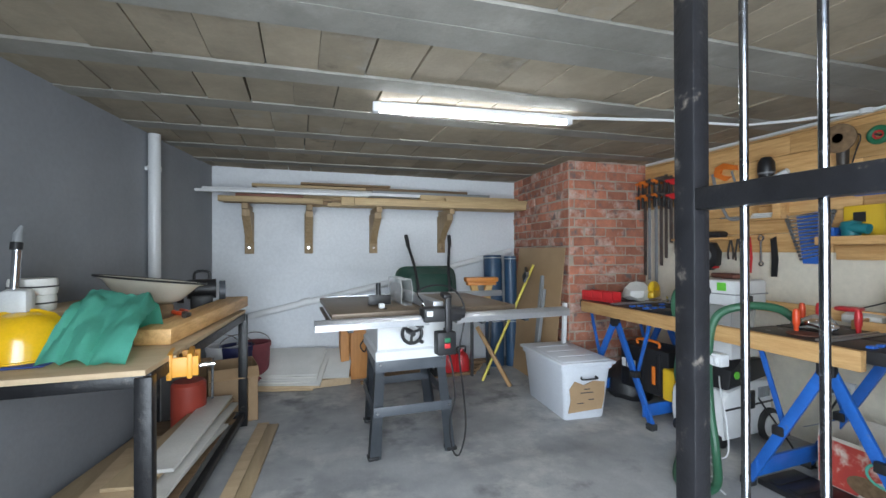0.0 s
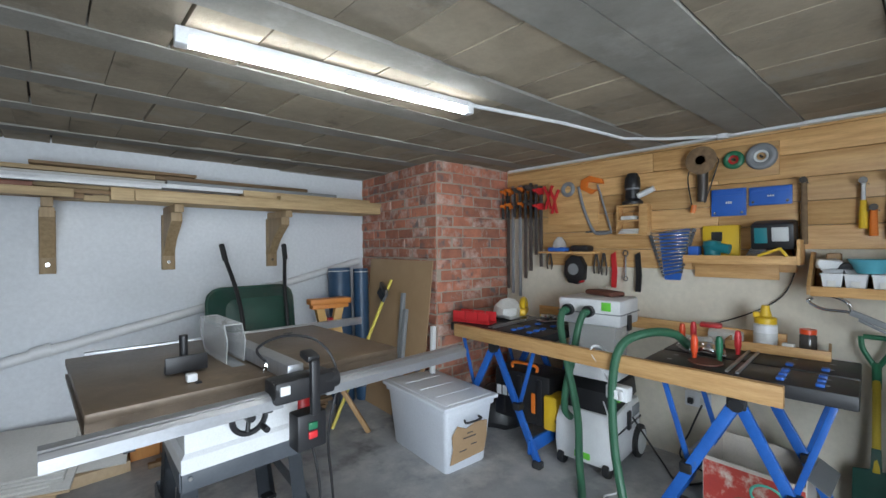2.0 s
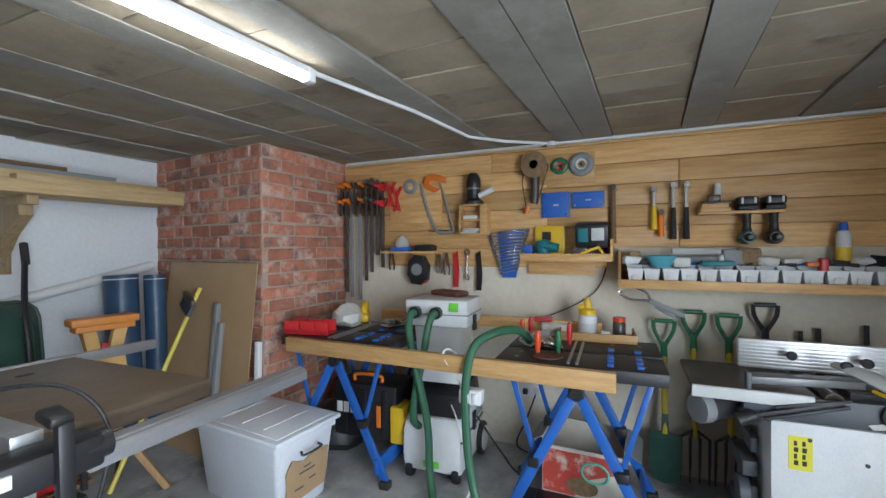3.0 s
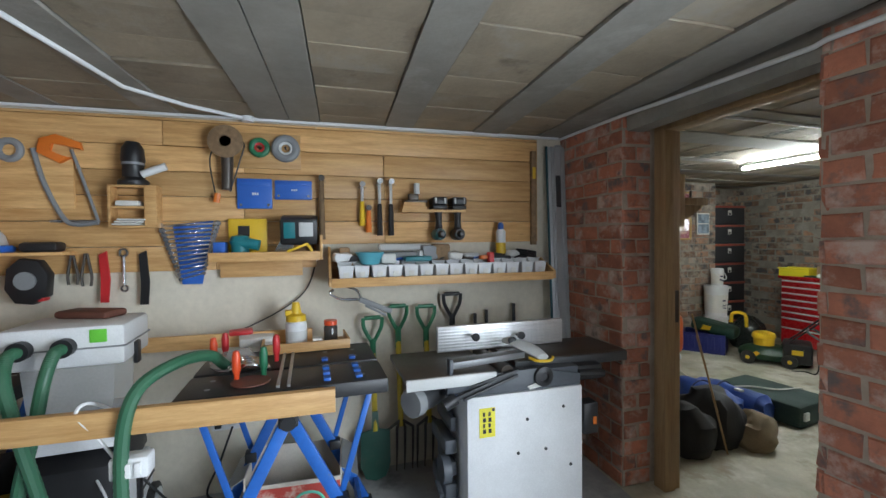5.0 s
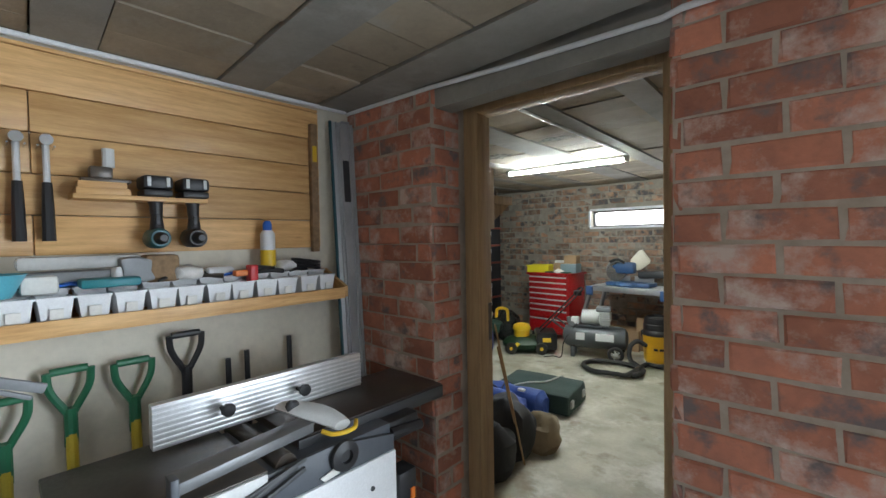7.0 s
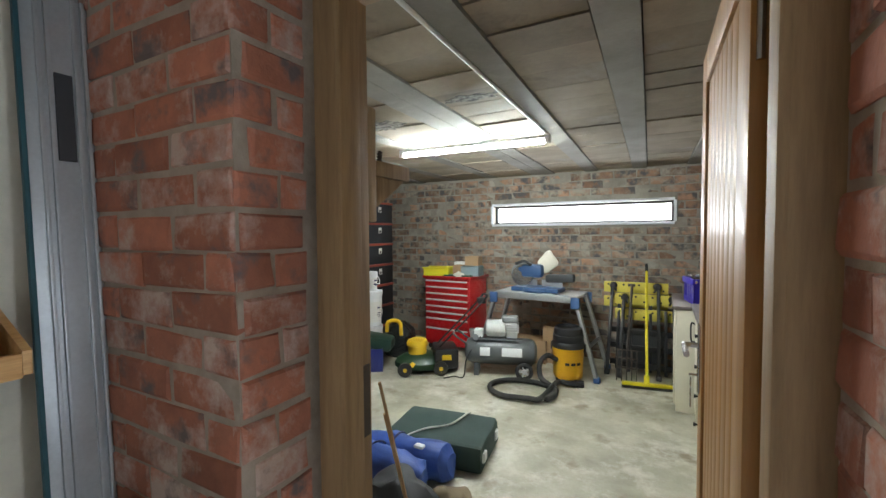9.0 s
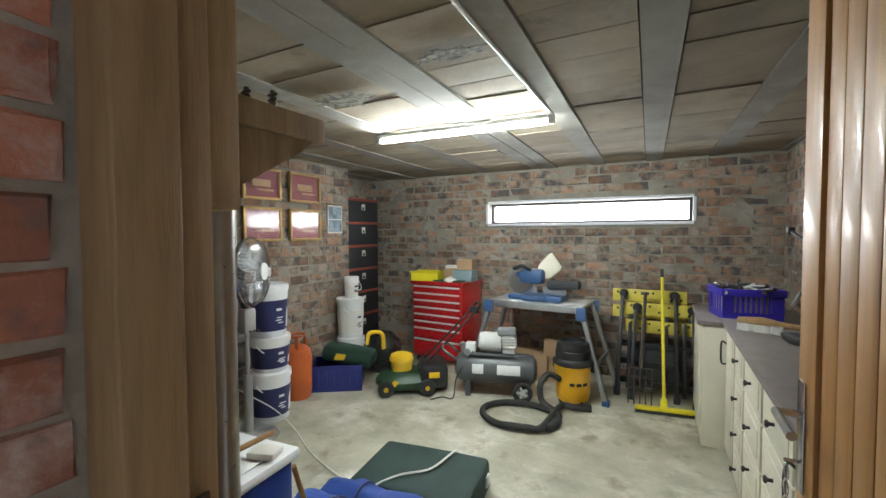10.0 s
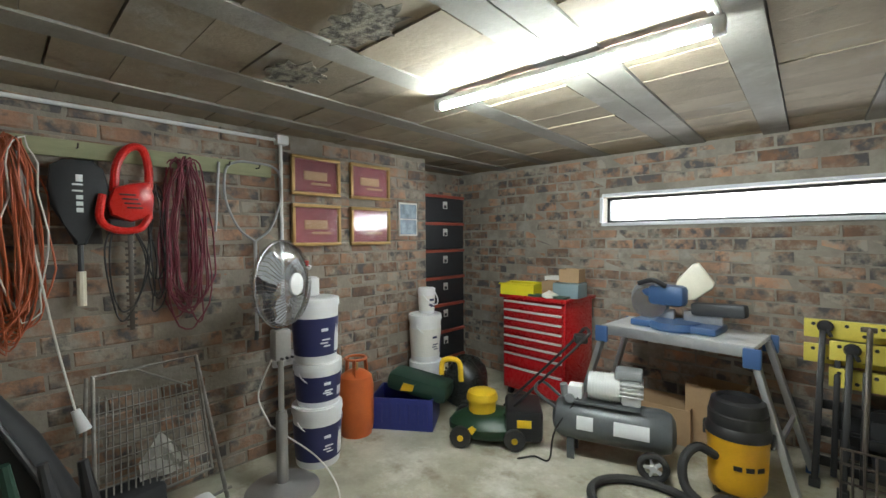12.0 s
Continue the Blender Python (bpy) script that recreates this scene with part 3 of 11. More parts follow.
def tube_lamp(name, p, q, material, label, wide):
    t = thing(name, label, "lamp", p)
    p, q = Vector(p), Vector(q)
    d = (q - p)
    bm = B()
    bar(bm, (0, 0, 0.028), (d.x, d.y, d.z + 0.028), wide, 0.03, 0.006)
    part("housing", bm, M_WHITEP, t)
    u = d.normalized()
    for e in (Vector(), d):
        bm = B()
        bar(bm, e - u * 0.02 + Vector((0, 0, 0.012)), e + u * 0.02 + Vector((0, 0, 0.012)), wide + 0.004, 0.056, 0.006)
        part("end_cap", bm, M_WHITEP, t)
    bm = B()
    tube(bm, [u * 0.02, d - u * 0.02], 0.016, 14)
    part("tube", bm, material, t, "glowing white tube")


tube_lamp("fluorescent_lamp", (0.10, 2.535, 2.107), (1.285, 2.405, 2.107), M_TUBE, "lit fluorescent batten lamp on the ribbed ceiling", 0.048)
tube_lamp("fluorescent_lamp", (3.49, -2.685, 2.108), (2.30, -2.725, 2.108), M_TUBE2, "bright fluorescent batten lamp on the store ceiling", 0.036)

# ---- workshop: large things ----
M_GATEBAR = mat("worn_bright_bar", (0.30, 0.31, 0.33), (0.13, 0.135, 0.15), 0.24, 1.0, scale=14, bump=0.05)


def steel_gate():
    g = thing("steel_gate", "open black painted steel security gate with round bars", "gate", (0.39, -0.31, 0))
    for y in (0.06, 1.07):
        bm = B()
        box(bm, (-0.02, y - 0.022, 0.04), (0.02, y + 0.022, 2.06), 0.004)
        part("stile", bm, M_STEEL_BLK, g)
    for z in (0.06, 0.75, 1.40, 2.04):
        bm = B()
        box(bm, (-0.018, 0.08, z - 0.02), (0.018, 1.05, z + 0.02), 0.003)
        part("rail", bm, M_STEEL_BLK, g)
    for k in range(8):
        bm = B()
        y = 0.97 - k * 0.113
        tube(bm, [(0, y, 0.05), (0, y, 2.03)], 0.0068, 12)
        part("bar", bm, M_GATEBAR, g, "bright round steel bar")


steel_gate()


def table_saw():
    s = thing("table_saw", "cabinet table saw with iron top and dark grey stand", "table saw", (0.42, 3.08, 0), 1.5)
    # local axes: x across the front, y to the back; the front face lies at y = -0.33
    feet = [(-0.33, -0.29), (0.225, -0.33), (-0.25, 0.36), (0.32, 0.40)]
    tops = [(-0.29, -0.30), (0.155, -0.31), (-0.24, 0.26), (0.20, 0.27)]
    for (fx, fy), (tx, ty) in zip(feet, tops):
        sx, sy = (1 if tx < 0 else -1), (1 if ty < 0 else -1)
        bm = B()
        for w, o in (((sx * 0.062, 0), (0, 0)), ((0, sy * 0.062), (0, 0))):
            v = []
            for (cx, cy), z, k in (((fx, fy), 0.0, 1.15), ((tx, ty), 0.62, 0.9)):
                v += [bm.verts.new((cx, cy, z)), bm.verts.new((cx + w[0] * k, cy + w[1] * k, z))]
            f = bm.faces.new((v[0], v[1], v[3], v[2]))
            r = bmesh.ops.solidify(bm, geom=[f], thickness=0.004)
        part("leg", bm, M_CHAR, s)
        bm = B()
        box(bm, (fx - 0.01 if sx > 0 else fx - 0.06, fy - 0.01 if sy > 0 else fy - 0.06, 0.0), (fx + 0.06 if sx > 0 else fx + 0.01, fy + 0.06 if sy > 0 else fy + 0.01, 0.02), 0.004)
        part("foot", bm, M_BLACK, s)
    for a, b, z, h in (((-0.31, -0.305), (0.20, -0.325), 0.30, 0.06), ((-0.26, 0.32), (0.27, 0.34), 0.30, 0.06), ((-0.305, -0.29), (-0.265, 0.31), 0.30, 0.06), ((0.205, -0.31), (0.27, 0.33), 0.30, 0.06),
                       ((-0.295, -0.312), (0.165, -0.322), 0.585, 0.075), ((-0.245, 0.28), (0.21, 0.29), 0.585, 0.075), ((-0.297, -0.30), (-0.245, 0.27), 0.585, 0.075), ((0.163, -0.31), (0.21, 0.28), 0.585, 0.075)):
        bm = B()
        bar(bm, (*a, z), (*b, z), 0.006, h, 0.0015)
        part("stretcher", bm, M_CHAR, s)
    for x, z in ((-0.27, 0.60), (0.14, 0.60), (-0.29, 0.30), (0.18, 0.30)):
        bm = B()
        tube(bm, [(x, -0.318, z), (x, -0.332, z)], 0.008, 8)
        part("bolt", bm, M_CHROME, s)
    bm = B()
    lo = [(-0.30, -0.33), (0.165, -0.33), (0.19, 0.28), (-0.27, 0.28)]
    mid = [(-0.285, -0.315), (0.15, -0.315), (0.175, 0.265), (-0.255, 0.265)]
    rings(bm, [[Vector((*p, 0.622)) for p in lo], [Vector((*p, 0.675)) for p in lo], [Vector((*p, 0.69)) for p in mid], [Vector((*p, 0.90)) for p in mid]])
    part("body", bm, M_WHITEP, s, "white enamelled saw body")
    bm = B()
    box(bm, (-0.57, -0.40, 0.908), (0.64, 0.52, 0.94), 0.004)
    for a in (-0.57, 0.62):
        box(bm, (a, -0.40, 0.85), (a + 0.02, 0.52, 0.87))
    box(bm, (-0.57, -0.40, 0.88), (0.64, -0.385, 0.91))
    part("tabletop", bm, M_SAWTOP, s, "brown cast iron saw table")
    for x in (-0.235, 0.175):
        bm = B()
        box(bm, (x - 0.009, -0.40, 0.899), (x + 0.009, 0.52, 0.9012))
        part("mitre_slot", bm, M_BLACK, s)
    bm = B()
    box(bm, (-0.075, -0.18, 0.939), (-0.02, 0.20, 0.9416), 0.0005)
    part("throat_plate", bm, M_GREYP, s)
    bm = B()
    prism(bm, [(0.60 * 0.05 * math.cos(a) + 0.40, 0.33 + 0.014 * math.sin(a)) for a in (2 * math.pi * k / 14 for k in range(14))], 0.002, Matrix.Translation((0, 0, 0.94)))
    part("finger_hole", bm, M_BLACK, s)
    # front rail: a large drawn section
    bm = B()
    prof = [(-0.04, -0.026), (0.03, -0.026), (0.036, -0.018), (0.036, 0.018), (0.028, 0.026), (-0.012, 0.026), (-0.016, 0.021), (-0.026, 0.021), (-0.04, 0.008)]
    rings(bm, [[Vector((x, -0.585 + py, 0.908 + pz)) for py, pz in prof] for x in (-0.675, -0.05)])
    part("rail", bm, M_ALU, s, "wide aluminium front rail")
    bm = B()
    rings(bm, [[Vector((x, -0.585 + py, 0.908 + pz)) for py, pz in prof] for x in (0.12, 0.91)])
    part("rail", bm, M_ALU, s, "wide aluminium front rail")
    for x in (-0.5, -0.1, 0.3, 0.6):
        bm = B()
        box(bm, (x, -0.585, 0.86), (x + 0.03, -0.395, 0.875), 0.002)
        part("rail_bracket", bm, M_DARK, s)
    bm = B()
    bar(bm, (-0.5, 0.555, 0.925), (1.0, 0.47, 0.925), 0.025, 0.05, 0.003)
    part("rear_rail", bm, M_ALU, s)
    # rip fence
    bm = B()
    box(bm, (0.0, -0.55, 0.945), (0.065, 0.56, 1.005), 0.006)
    part("rip_fence", bm, M_ALU, s)
    bm = B()
    box(bm, (-0.09, -0.655, 0.9), (0.14, -0.55, 0.98), 0.012)
    tube(bm, [(-0.09, -0.62, 0.945), (-0.03, -0.62, 0.945)], 0.036, 14)
    tube(bm, [(0.10, -0.62, 0.945), (0.16, -0.62, 0.945)], 0.036, 14)
    head = part("fence_head", bm, M_BLACK, s)
    bm = B()
    bar(bm, (0.05, -0.665, 0.84), (0.05, -0.66, 1.04), 0.036, 0.028, 0.009)
    bar(bm, (0.05, -0.66, 1.04), (0.05, -0.59, 1.055), 0.05, 0.028, 0.009)
    part("lock_lever", bm, M_BLACK, head)
    bm = B()
    box(bm, (-0.075, -0.662, 0.935), (-0.04, -0.653, 0.965), 0.002)
    part("scale_window", bm, M_WHITEP, head)
    # switch box
    bm = B()
    box(bm, (0.0, -0.63, 0.70), (0.115, -0.55, 0.835), 0.009)
    sw = part("switch_box", bm, M_BLACK, s)
    for z, c, n in ((0.79, M_GREEN, "start_button"), (0.757, M_RED, "stop_button")):
        bm = B()
        box(bm, (0.04, -0.637, z - 0.014), (0.075, -0.627, z + 0.012), 0.003)
        part(n, bm, c, sw)
    # hand wheel
    bm = B()
    c = Vector((-0.09, -0.41, 0.80))
    tube(bm, [c + Vector((0.062 * math.cos(a), 0, 0.062 * math.sin(a))) for a in (2 * math.pi * k / 24 for k in range(24))], 0.011, 8, closed=True)
    for k in range(3):
        a = 2 * math.pi * k / 3 + 0.4
        tube(bm, [c, c + Vector((0.06 * math.cos(a), 0, 0.06 * math.sin(a)))], 0.009, 8)
    tube(bm, [c + Vector((0, 0.1, 0)), c + Vector((0, -0.025, 0))], 0.017, 10)
    tube(bm, [c + Vector((0.045, 0, -0.045)), c + Vector((0.045, -0.06, -0.045))], 0.012, 10)
    part("hand_wheel", bm, M_BLACK, s)
    # guard and riving knife
    bm = B()
    outline = [(-0.18, 0.0), (0.12, 0.0), (0.20, 0.10), (0.20, 0.165), (-0.16, 0.165), (-0.20, 0.10)]
    for x in (-0.085, -0.012):
        prism(bm, outline, 0.004, Matrix.Translation((x, 0.05, 0.945)) @ pose(0, 0, 0, 90, 0, 90))
    box(bm, (-0.085, -0.11, 1.106), (-0.008, 0.24, 1.111))
    part("blade_guard", bm, M_CLEAR, s, "scuffed clear blade guard")
    bm = B()
    box(bm, (-0.05, 0.0, 0.94), (-0.047, 0.32, 1.07))
    part("riving_knife", bm, M_IRON, s)
    # mitre gauge
    bm = B()
    box(bm, (-0.245, -0.32, 0.9415), (-0.227, 0.10, 0.948))
    prism(bm, [(-0.075, -0.02), (0.075, -0.02), (0.07, 0.02), (0.03, 0.06), (-0.03, 0.06), (-0.07, 0.02)], 0.025, Matrix.Translation((-0.236, -0.12, 0.948)), 0.003)
    tube(bm, [(-0.236, -0.10, 0.97), (-0.236, -0.10, 1.09)], 0.016, 12)
    box(bm, (-0.31, -0.15, 0.95), (-0.16, -0.138, 1.015), 0.003)
    part("mitre_gauge", bm, M_BLACK, s)
    bm = B()
    box(bm, (-0.27, -0.30, 0.945), (-0.235, -0.265, 0.975), 0.005)
    part("plug", bm, M_WHITEP, s)
    bm = B()
    tube(bm, [(0.02, -0.35, 0.96), (-0.04, -0.36, 1.04), (0.04, -0.42, 1.09), (0.14, -0.52, 1.07), (0.19, -0.58, 0.94), (0.16, -0.56, 0.7), (0.21, -0.50, 0.45), (0.235, -0.48, 0.2), (0.20, -0.47, 0.04), (0.15, -0.48, 0.07), (0.12, -0.5, 0.25), (0.155, -0.5, 0.42), (0.145, -0.46, 0.62), (0.13, -0.40, 0.7)], 0.0055, 8, 6)
    part("cable", bm, M_BLACK, s)
    bm = B()
    for k in (-1, 1):
        tube(bm, [(0.01 + k * 0.009, -0.345, 0.92), (-0.015 + k * 0.009, -0.33, 0.94)], 0.004, 8)
    tube(bm, [(0.03, -0.36, 0.945), (0.0, -0.342, 0.97)], 0.018, 10)
    part("plug", bm, M_CHROME, s)


table_saw()


def storage_crate():
    c = thing("storage_crate", "translucent white lidded crate with a torn cardboard label", "storage crate", (1.80, 3.20, 0), -5)
    bm = B()
    lo, hi = (0.165, 0.30), (0.215, 0.355)
    loops = []
    for (a, b), z in ((lo, 0.0), ((0.172, 0.307), 0.012), ((0.205, 0.345), 0.39), ((0.22, 0.36), 0.395), ((0.22, 0.36), 0.425)):
        r = 0.03
        lp = []
        for cx, cy, a0 in ((a - r, b - r, 0), (-a + r, b - r, 90), (-a + r, -b + r, 180), (a - r, -b + r, 270)):
            lp += [Vector((cx + r * math.cos(radians(a0 + d)), cy + r * math.sin(radians(a0 + d)), z)) for d in (0, 30, 60, 90)]
        loops.append(lp)
    rings(bm, loops)
    part("body", bm, M_CRATE, c)
    bm = B()
    box(bm, (-0.235, -0.375, 0.425), (0.235, 0.375, 0.452), 0.01)
    box(bm, (-0.20, -0.34, 0.45), (0.20, 0.34, 0.458), 0.005)
    for y in (-0.18, 0.0, 0.18):
        box(bm, (-0.15, y - 0.006, 0.456), (0.15, y + 0.006, 0.462), 0.002)
    part("lid", bm, M_CRATE, c)
    bm = B()
    m = pose(0, -0.335, 0.19, 96, 0, 0)
    prism(bm, [(-0.15, -0.13), (0.14, -0.115), (0.155, -0.02), (0.15, 0.10), (0.05, 0.115), (-0.03, 0.085), (-0.11, 0.12), (-0.15, 0.06), (-0.135, -0.03)], 0.003, m)
    lab = part("label", bm, M_CARD, c, "torn brown cardboard stuck on the end")
    for k, (w, z) in enumerate(((0.05, 0.05), (0.11, 0.022), (0.05, -0.035), (0.06, -0.06))):
        bm = B()
        box(bm, (-w / 2 + (k > 1) * (0.04 if k == 2 else -0.05), -0.002 + z, 0.0032), (w / 2 + (k > 1) * (0.04 if k == 2 else -0.05), 0.006 + z, 0.0038), 0, m)
        part("print_bar", bm, M_DARK, lab)
    bm = B()
    tube(bm, [(-0.06, -0.36, 0.34), (-0.06, -0.385, 0.33), (0.06, -0.385, 0.33), (0.06, -0.36, 0.34)], 0.007, 8, 4)
    part("handle", bm, M_DARK, c)


storage_crate()


def folding_bench(at, turn, label):
    w = thing("folding_workbench", label, "workbench", at, turn, "folding workbenches")
    # local: x towards the wall, y along the wall
    for x0, x1 in ((0.0, 0.28), (0.31, 0.66)):
        bm = B()
        box(bm, (x0, -0.40, 0.80), (x1, 0.40, 0.862), 0.008)
        part("jaw", bm, M_BLACK, w, "black moulded bench jaw")
    for x in (0.09, 0.20, 0.40, 0.52):
        for y in (-0.30, -0.16, 0.16, 0.30):
            bm = B()
            tube(bm, [(x, y, 0.861), (x, y, 0.8635)], 0.012, 10)
            part("dog_hole", bm, M_GREYP, w)
    for y in (-0.28, -0.15):
        for x in (0.06, 0.14, 0.22, 0.36):
            bm = B()
            box(bm, (x - 0.022, y - 0.018, 0.862), (x + 0.022, y + 0.012, 0.876), 0.005)
            part("bench_dog", bm, M_BLUE, w)
    bm = B()
    box(bm, (0.02, -0.01, 0.862), (0.62, 0.004, 0.872), 0.002)
    box(bm, (0.02, 0.03, 0.862), (0.62, 0.044, 0.872), 0.002)
    part("guide_rail", bm, M_ALU, w)
    for x in (0.03, 0.55):
        hub = Vector((x, 0.0, 0.68))
        bm = B()
        bar(bm, hub + Vector((0, 0.0, 0.06)), (x - 0.015, 0.36, 0.03), 0.024, 0.05, 0.004)
        bar(bm, hub + Vector((0.012, 0.0, 0.06)), (x + 0.0, -0.36, 0.03), 0.024, 0.05, 0.004)
        part("leg", bm, M_BLUEST, w)
        for s in (1, -1):
            bm = B()
            bar(bm, (x + 0.03, s * 0.33, 0.80), (x + 0.03, s * 0.20, 0.36), 0.014, 0.026, 0.003)
            part("strut", bm, M_BLUEST, w)
            bm = B()
            box(bm, (x - 0.03, s * 0.205 - 0.028, 0.335), (x + 0.035, s * 0.205 + 0.028, 0.385), 0.008)
            part("knuckle", bm, M_BLACK, w)
            bm = B()
            box(bm, (x - 0.035, s * 0.365 - 0.03, 0.0), (x + 0.02, s * 0.365 + 0.03, 0.045), 0.006)
            part("rubber_foot", bm, M_RUBBER, w)
        bm = B()
        lathe(bm, [(0.0, -0.025), (0.03, -0.025), (0.033, -0.01), (0.033, 0.018), (0.02, 0.026), (0, 0.026)], hub + Vector((0, 0, 0.04)), 16, pose(0, 0, 0, 0, 90, 0))
        box(bm, hub + Vector((-0.02, -0.038, 0.02)), hub + Vector((0.02, 0.038, 0.11)), 0.008)
        part("pivot", bm, M_BLACK, w)
        bm = B()
        lathe(bm, [(0.0, 0), (0.03, 0), (0.034, 0.03), (0.02, 0.05), (0, 0.05)], (x - 0.02, 0, 0.765), 14)
        part("crank_knob", bm, M_BLUE, w)
    for s in (1, -1):
        bm = B()
        bar(bm, (0.0, s * 0.31, 0.12), (0.57, s * 0.31, 0.12), 0.02, 0.09, 0.003)
        part("foot_rail", bm, M_BLUEST, w)
    return w


bench_a = folding_bench((2.07, 2.93, 0), 1.5, "folding workbench with blue legs and black jaws")
folding_bench((2.04, 1.47, 0), 1.5, "folding workbench with blue legs, black jaws and blue dogs")


def long_beam():
    b = thing("bench_beam", "planed pine beam laid along the two workbenches", "timber beam", (1.985, 1.29, 0.866))
    bm = B()
    d = Vector((0.04, 1.95, 0))
    bar(bm, Vector((0.0, 0, -0.045)), d + Vector((0, 0, -0.045)), 0.038, 0.09, 0.003)
    part("beam", bm, M_PINE, b)
    bm = B()
    bar(bm, Vector((0.82, 0.1, 0.04)), Vector((0.86, 1.75, 0.04)), 0.03, 0.075, 0.003)
    part("rear_beam", bm, M_PINE, b)


long_beam()


def dust_extractor():
    v = thing("dust_extractor", "white and black workshop dust extractor with green hoses", "dust extractor", (2.52, 2.36, 0), 4)
    bm = B()
    prof = [(-0.24, 0.06), (-0.26, 0.16), (-0.25, 0.30), (-0.20, 0.37), (0.10, 0.42), (0.24, 0.40), (0.26, 0.30), (0.26, 0.10), (0.22, 0.05)]
    m = Matrix.Translation((0, 0.19, 0)) @ pose(0, 0, 0, 90, 0, 0)
    prism(bm, prof, 0.38, m, 0.02)
    body = part("body", bm, M_WHITEP, v, "pale grey lower shell")
    bm = B()
    prism(bm, [(-0.18, 0.375), (-0.15, 0.50), (-0.05, 0.56), (0.20, 0.55), (0.25, 0.42), (0.10, 0.43)], 0.35, Matrix.Translation((0, 0.175, 0)) @ pose(0, 0, 0, 90, 0, 0), 0.015)
    top = part("motor_housing", bm, M_BLACK, v)
    bm = B()
    box(bm, (-0.262, -0.05, 0.09), (-0.245, 0.05, 0.13), 0.003)
    part("badge", bm, M_LIME, v, "bright green badge")
    for y in (0.14, 0.02):
        bm = B()
        tube(bm, [(-0.10, y * 0.4 - 0.178, 0.47), (-0.10, y * 0.4 - 0.19, 0.47)], 0.025, 14)
        part("dial", bm, M_LIME, top)
    bm = B()
    box(bm, (-0.245, -0.195, 0.255), (0.262, 0.195, 0.268), 0.003)
    part("seam", bm, M_BLACK, v)
    bm = B()
    box(bm, (0.0, -0.205, 0.24), (0.05, -0.185, 0.36), 0.006)
    part("latch", bm, M_BLACK, v)
    for k in range(5):
        bm = B()
        box(bm, (0.10 + k * 0.025, -0.2, 0.30), (0.112 + k * 0.025, -0.185, 0.37), 0.002)
        part("vent", bm, M_GREYP, v)
    for y in (-0.215, 0.185):
        bm = B()
        lathe(bm, [(0, 0), (0.105, 0), (0.11, 0.008), (0.11, 0.028), (0.10, 0.034), (0, 0.034)], (0.20, y + 0.03, 0.11), 26, pose(0, 0, 0, 90, 0, 0))
        wh = part("wheel", bm, M_RUBBER, v)
        bm = B()
        lathe(bm, [(0, 0), (0.078, 0), (0.082, 0.008), (0.07, 0.012), (0, 0.012)], (0.20, y - 0.001, 0.11), 26, pose(0, 0, 0, 90, 0, 0))
        part("rim", bm, M_PALEGREY, wh)
    for y in (-0.15, 0.15):
        bm = B()
        lathe(bm, [(0, -0.02), (0.045, -0.02), (0.05, 0.0), (0.045, 0.02), (0, 0.02)], (-0.22, y, 0.05), 16, pose(0, 0, 0, 90, 0, 0))
        part("castor", bm, M_BLACK, v)
    # separator on top
    bm = B()
    box(bm, (-0.14, -0.17, 0.57), (0.16, 0.17, 0.70), 0.015)
    part("base_box", bm, M_WHITEP, v)
    bm = B()
    rings(bm, [[Vector((x * k + 0.01, y * k, z)) for x, y in ((-0.13, -0.16), (0.13, -0.16), (0.13, 0.16), (-0.13, 0.16))] for z, k in ((0.70, 0.9), (0.93, 1.0))])
    part("dust_bin", bm, M_CLEAR, v, "clear dusty collecting bin")
    bm = B()
    box(bm, (-0.16, -0.21, 0.93), (0.17, 0.21, 1.10), 0.018)
    hd = part("separator_head", bm, M_WHITEP, v)
    bm = B()
    box(bm, (-0.165, -0.215, 1.005), (0.175, 0.215, 1.012), 0.002)
    part("seam", bm, M_GREYP, hd)
    bm = B()
    box(bm, (-0.168, -0.15, 1.03), (-0.158, -0.09, 1.085), 0.004)
    part("badge", bm, M_LIME, hd)
    bm = B()
    box(bm, (-0.05, -0.225, 0.90), (0.0, -0.205, 1.0), 0.006)
    part("latch", bm, M_BLACK, hd)
    for y in (-0.01, 0.13):
        bm = B()
        tube(bm, [(-0.15, y, 1.02), (-0.20, y, 1.02)], 0.038, 16)
        part("hose_port", bm, M_BLACK, hd)
    for pts in ([(-0.19, -0.01, 1.02), (-0.26, -0.01, 1.01), (-0.31, 0.0, 0.92), (-0.32, 0.03, 0.74), (-0.33, 0.07, 0.55), (-0.31, 0.09, 0.40), (-0.25, 0.08, 0.33)],
                [(-0.19, 0.13, 1.02), (-0.26, 0.13, 1.01), (-0.32, 0.11, 0.92), (-0.35, 0.05, 0.70), (-0.36, -0.02, 0.40), (-0.38, -0.04, 0.14), (-0.48, -0.10, 0.03), (-0.68, -0.20, 0.025), (-0.86, -0.34, 0.025), (-0.86, -0.46, 0.025), (-0.72, -0.46, 0.03), (-0.61, -0.38, 0.16), (-0.585, -0.33, 0.40), (-0.58, -0.32, 0.72), (-0.56, -0.36, 0.92), (-0.46, -0.46, 0.985), (-0.32, -0.55, 0.97), (-0.24, -0.60, 0.90)]):
        bm = B()
        tube(bm, pts, 0.022, 10, 26, ribbed=0.07)
        part("hose", bm, M_HOSE, v, "ribbed green suction hose")
    bm = B()
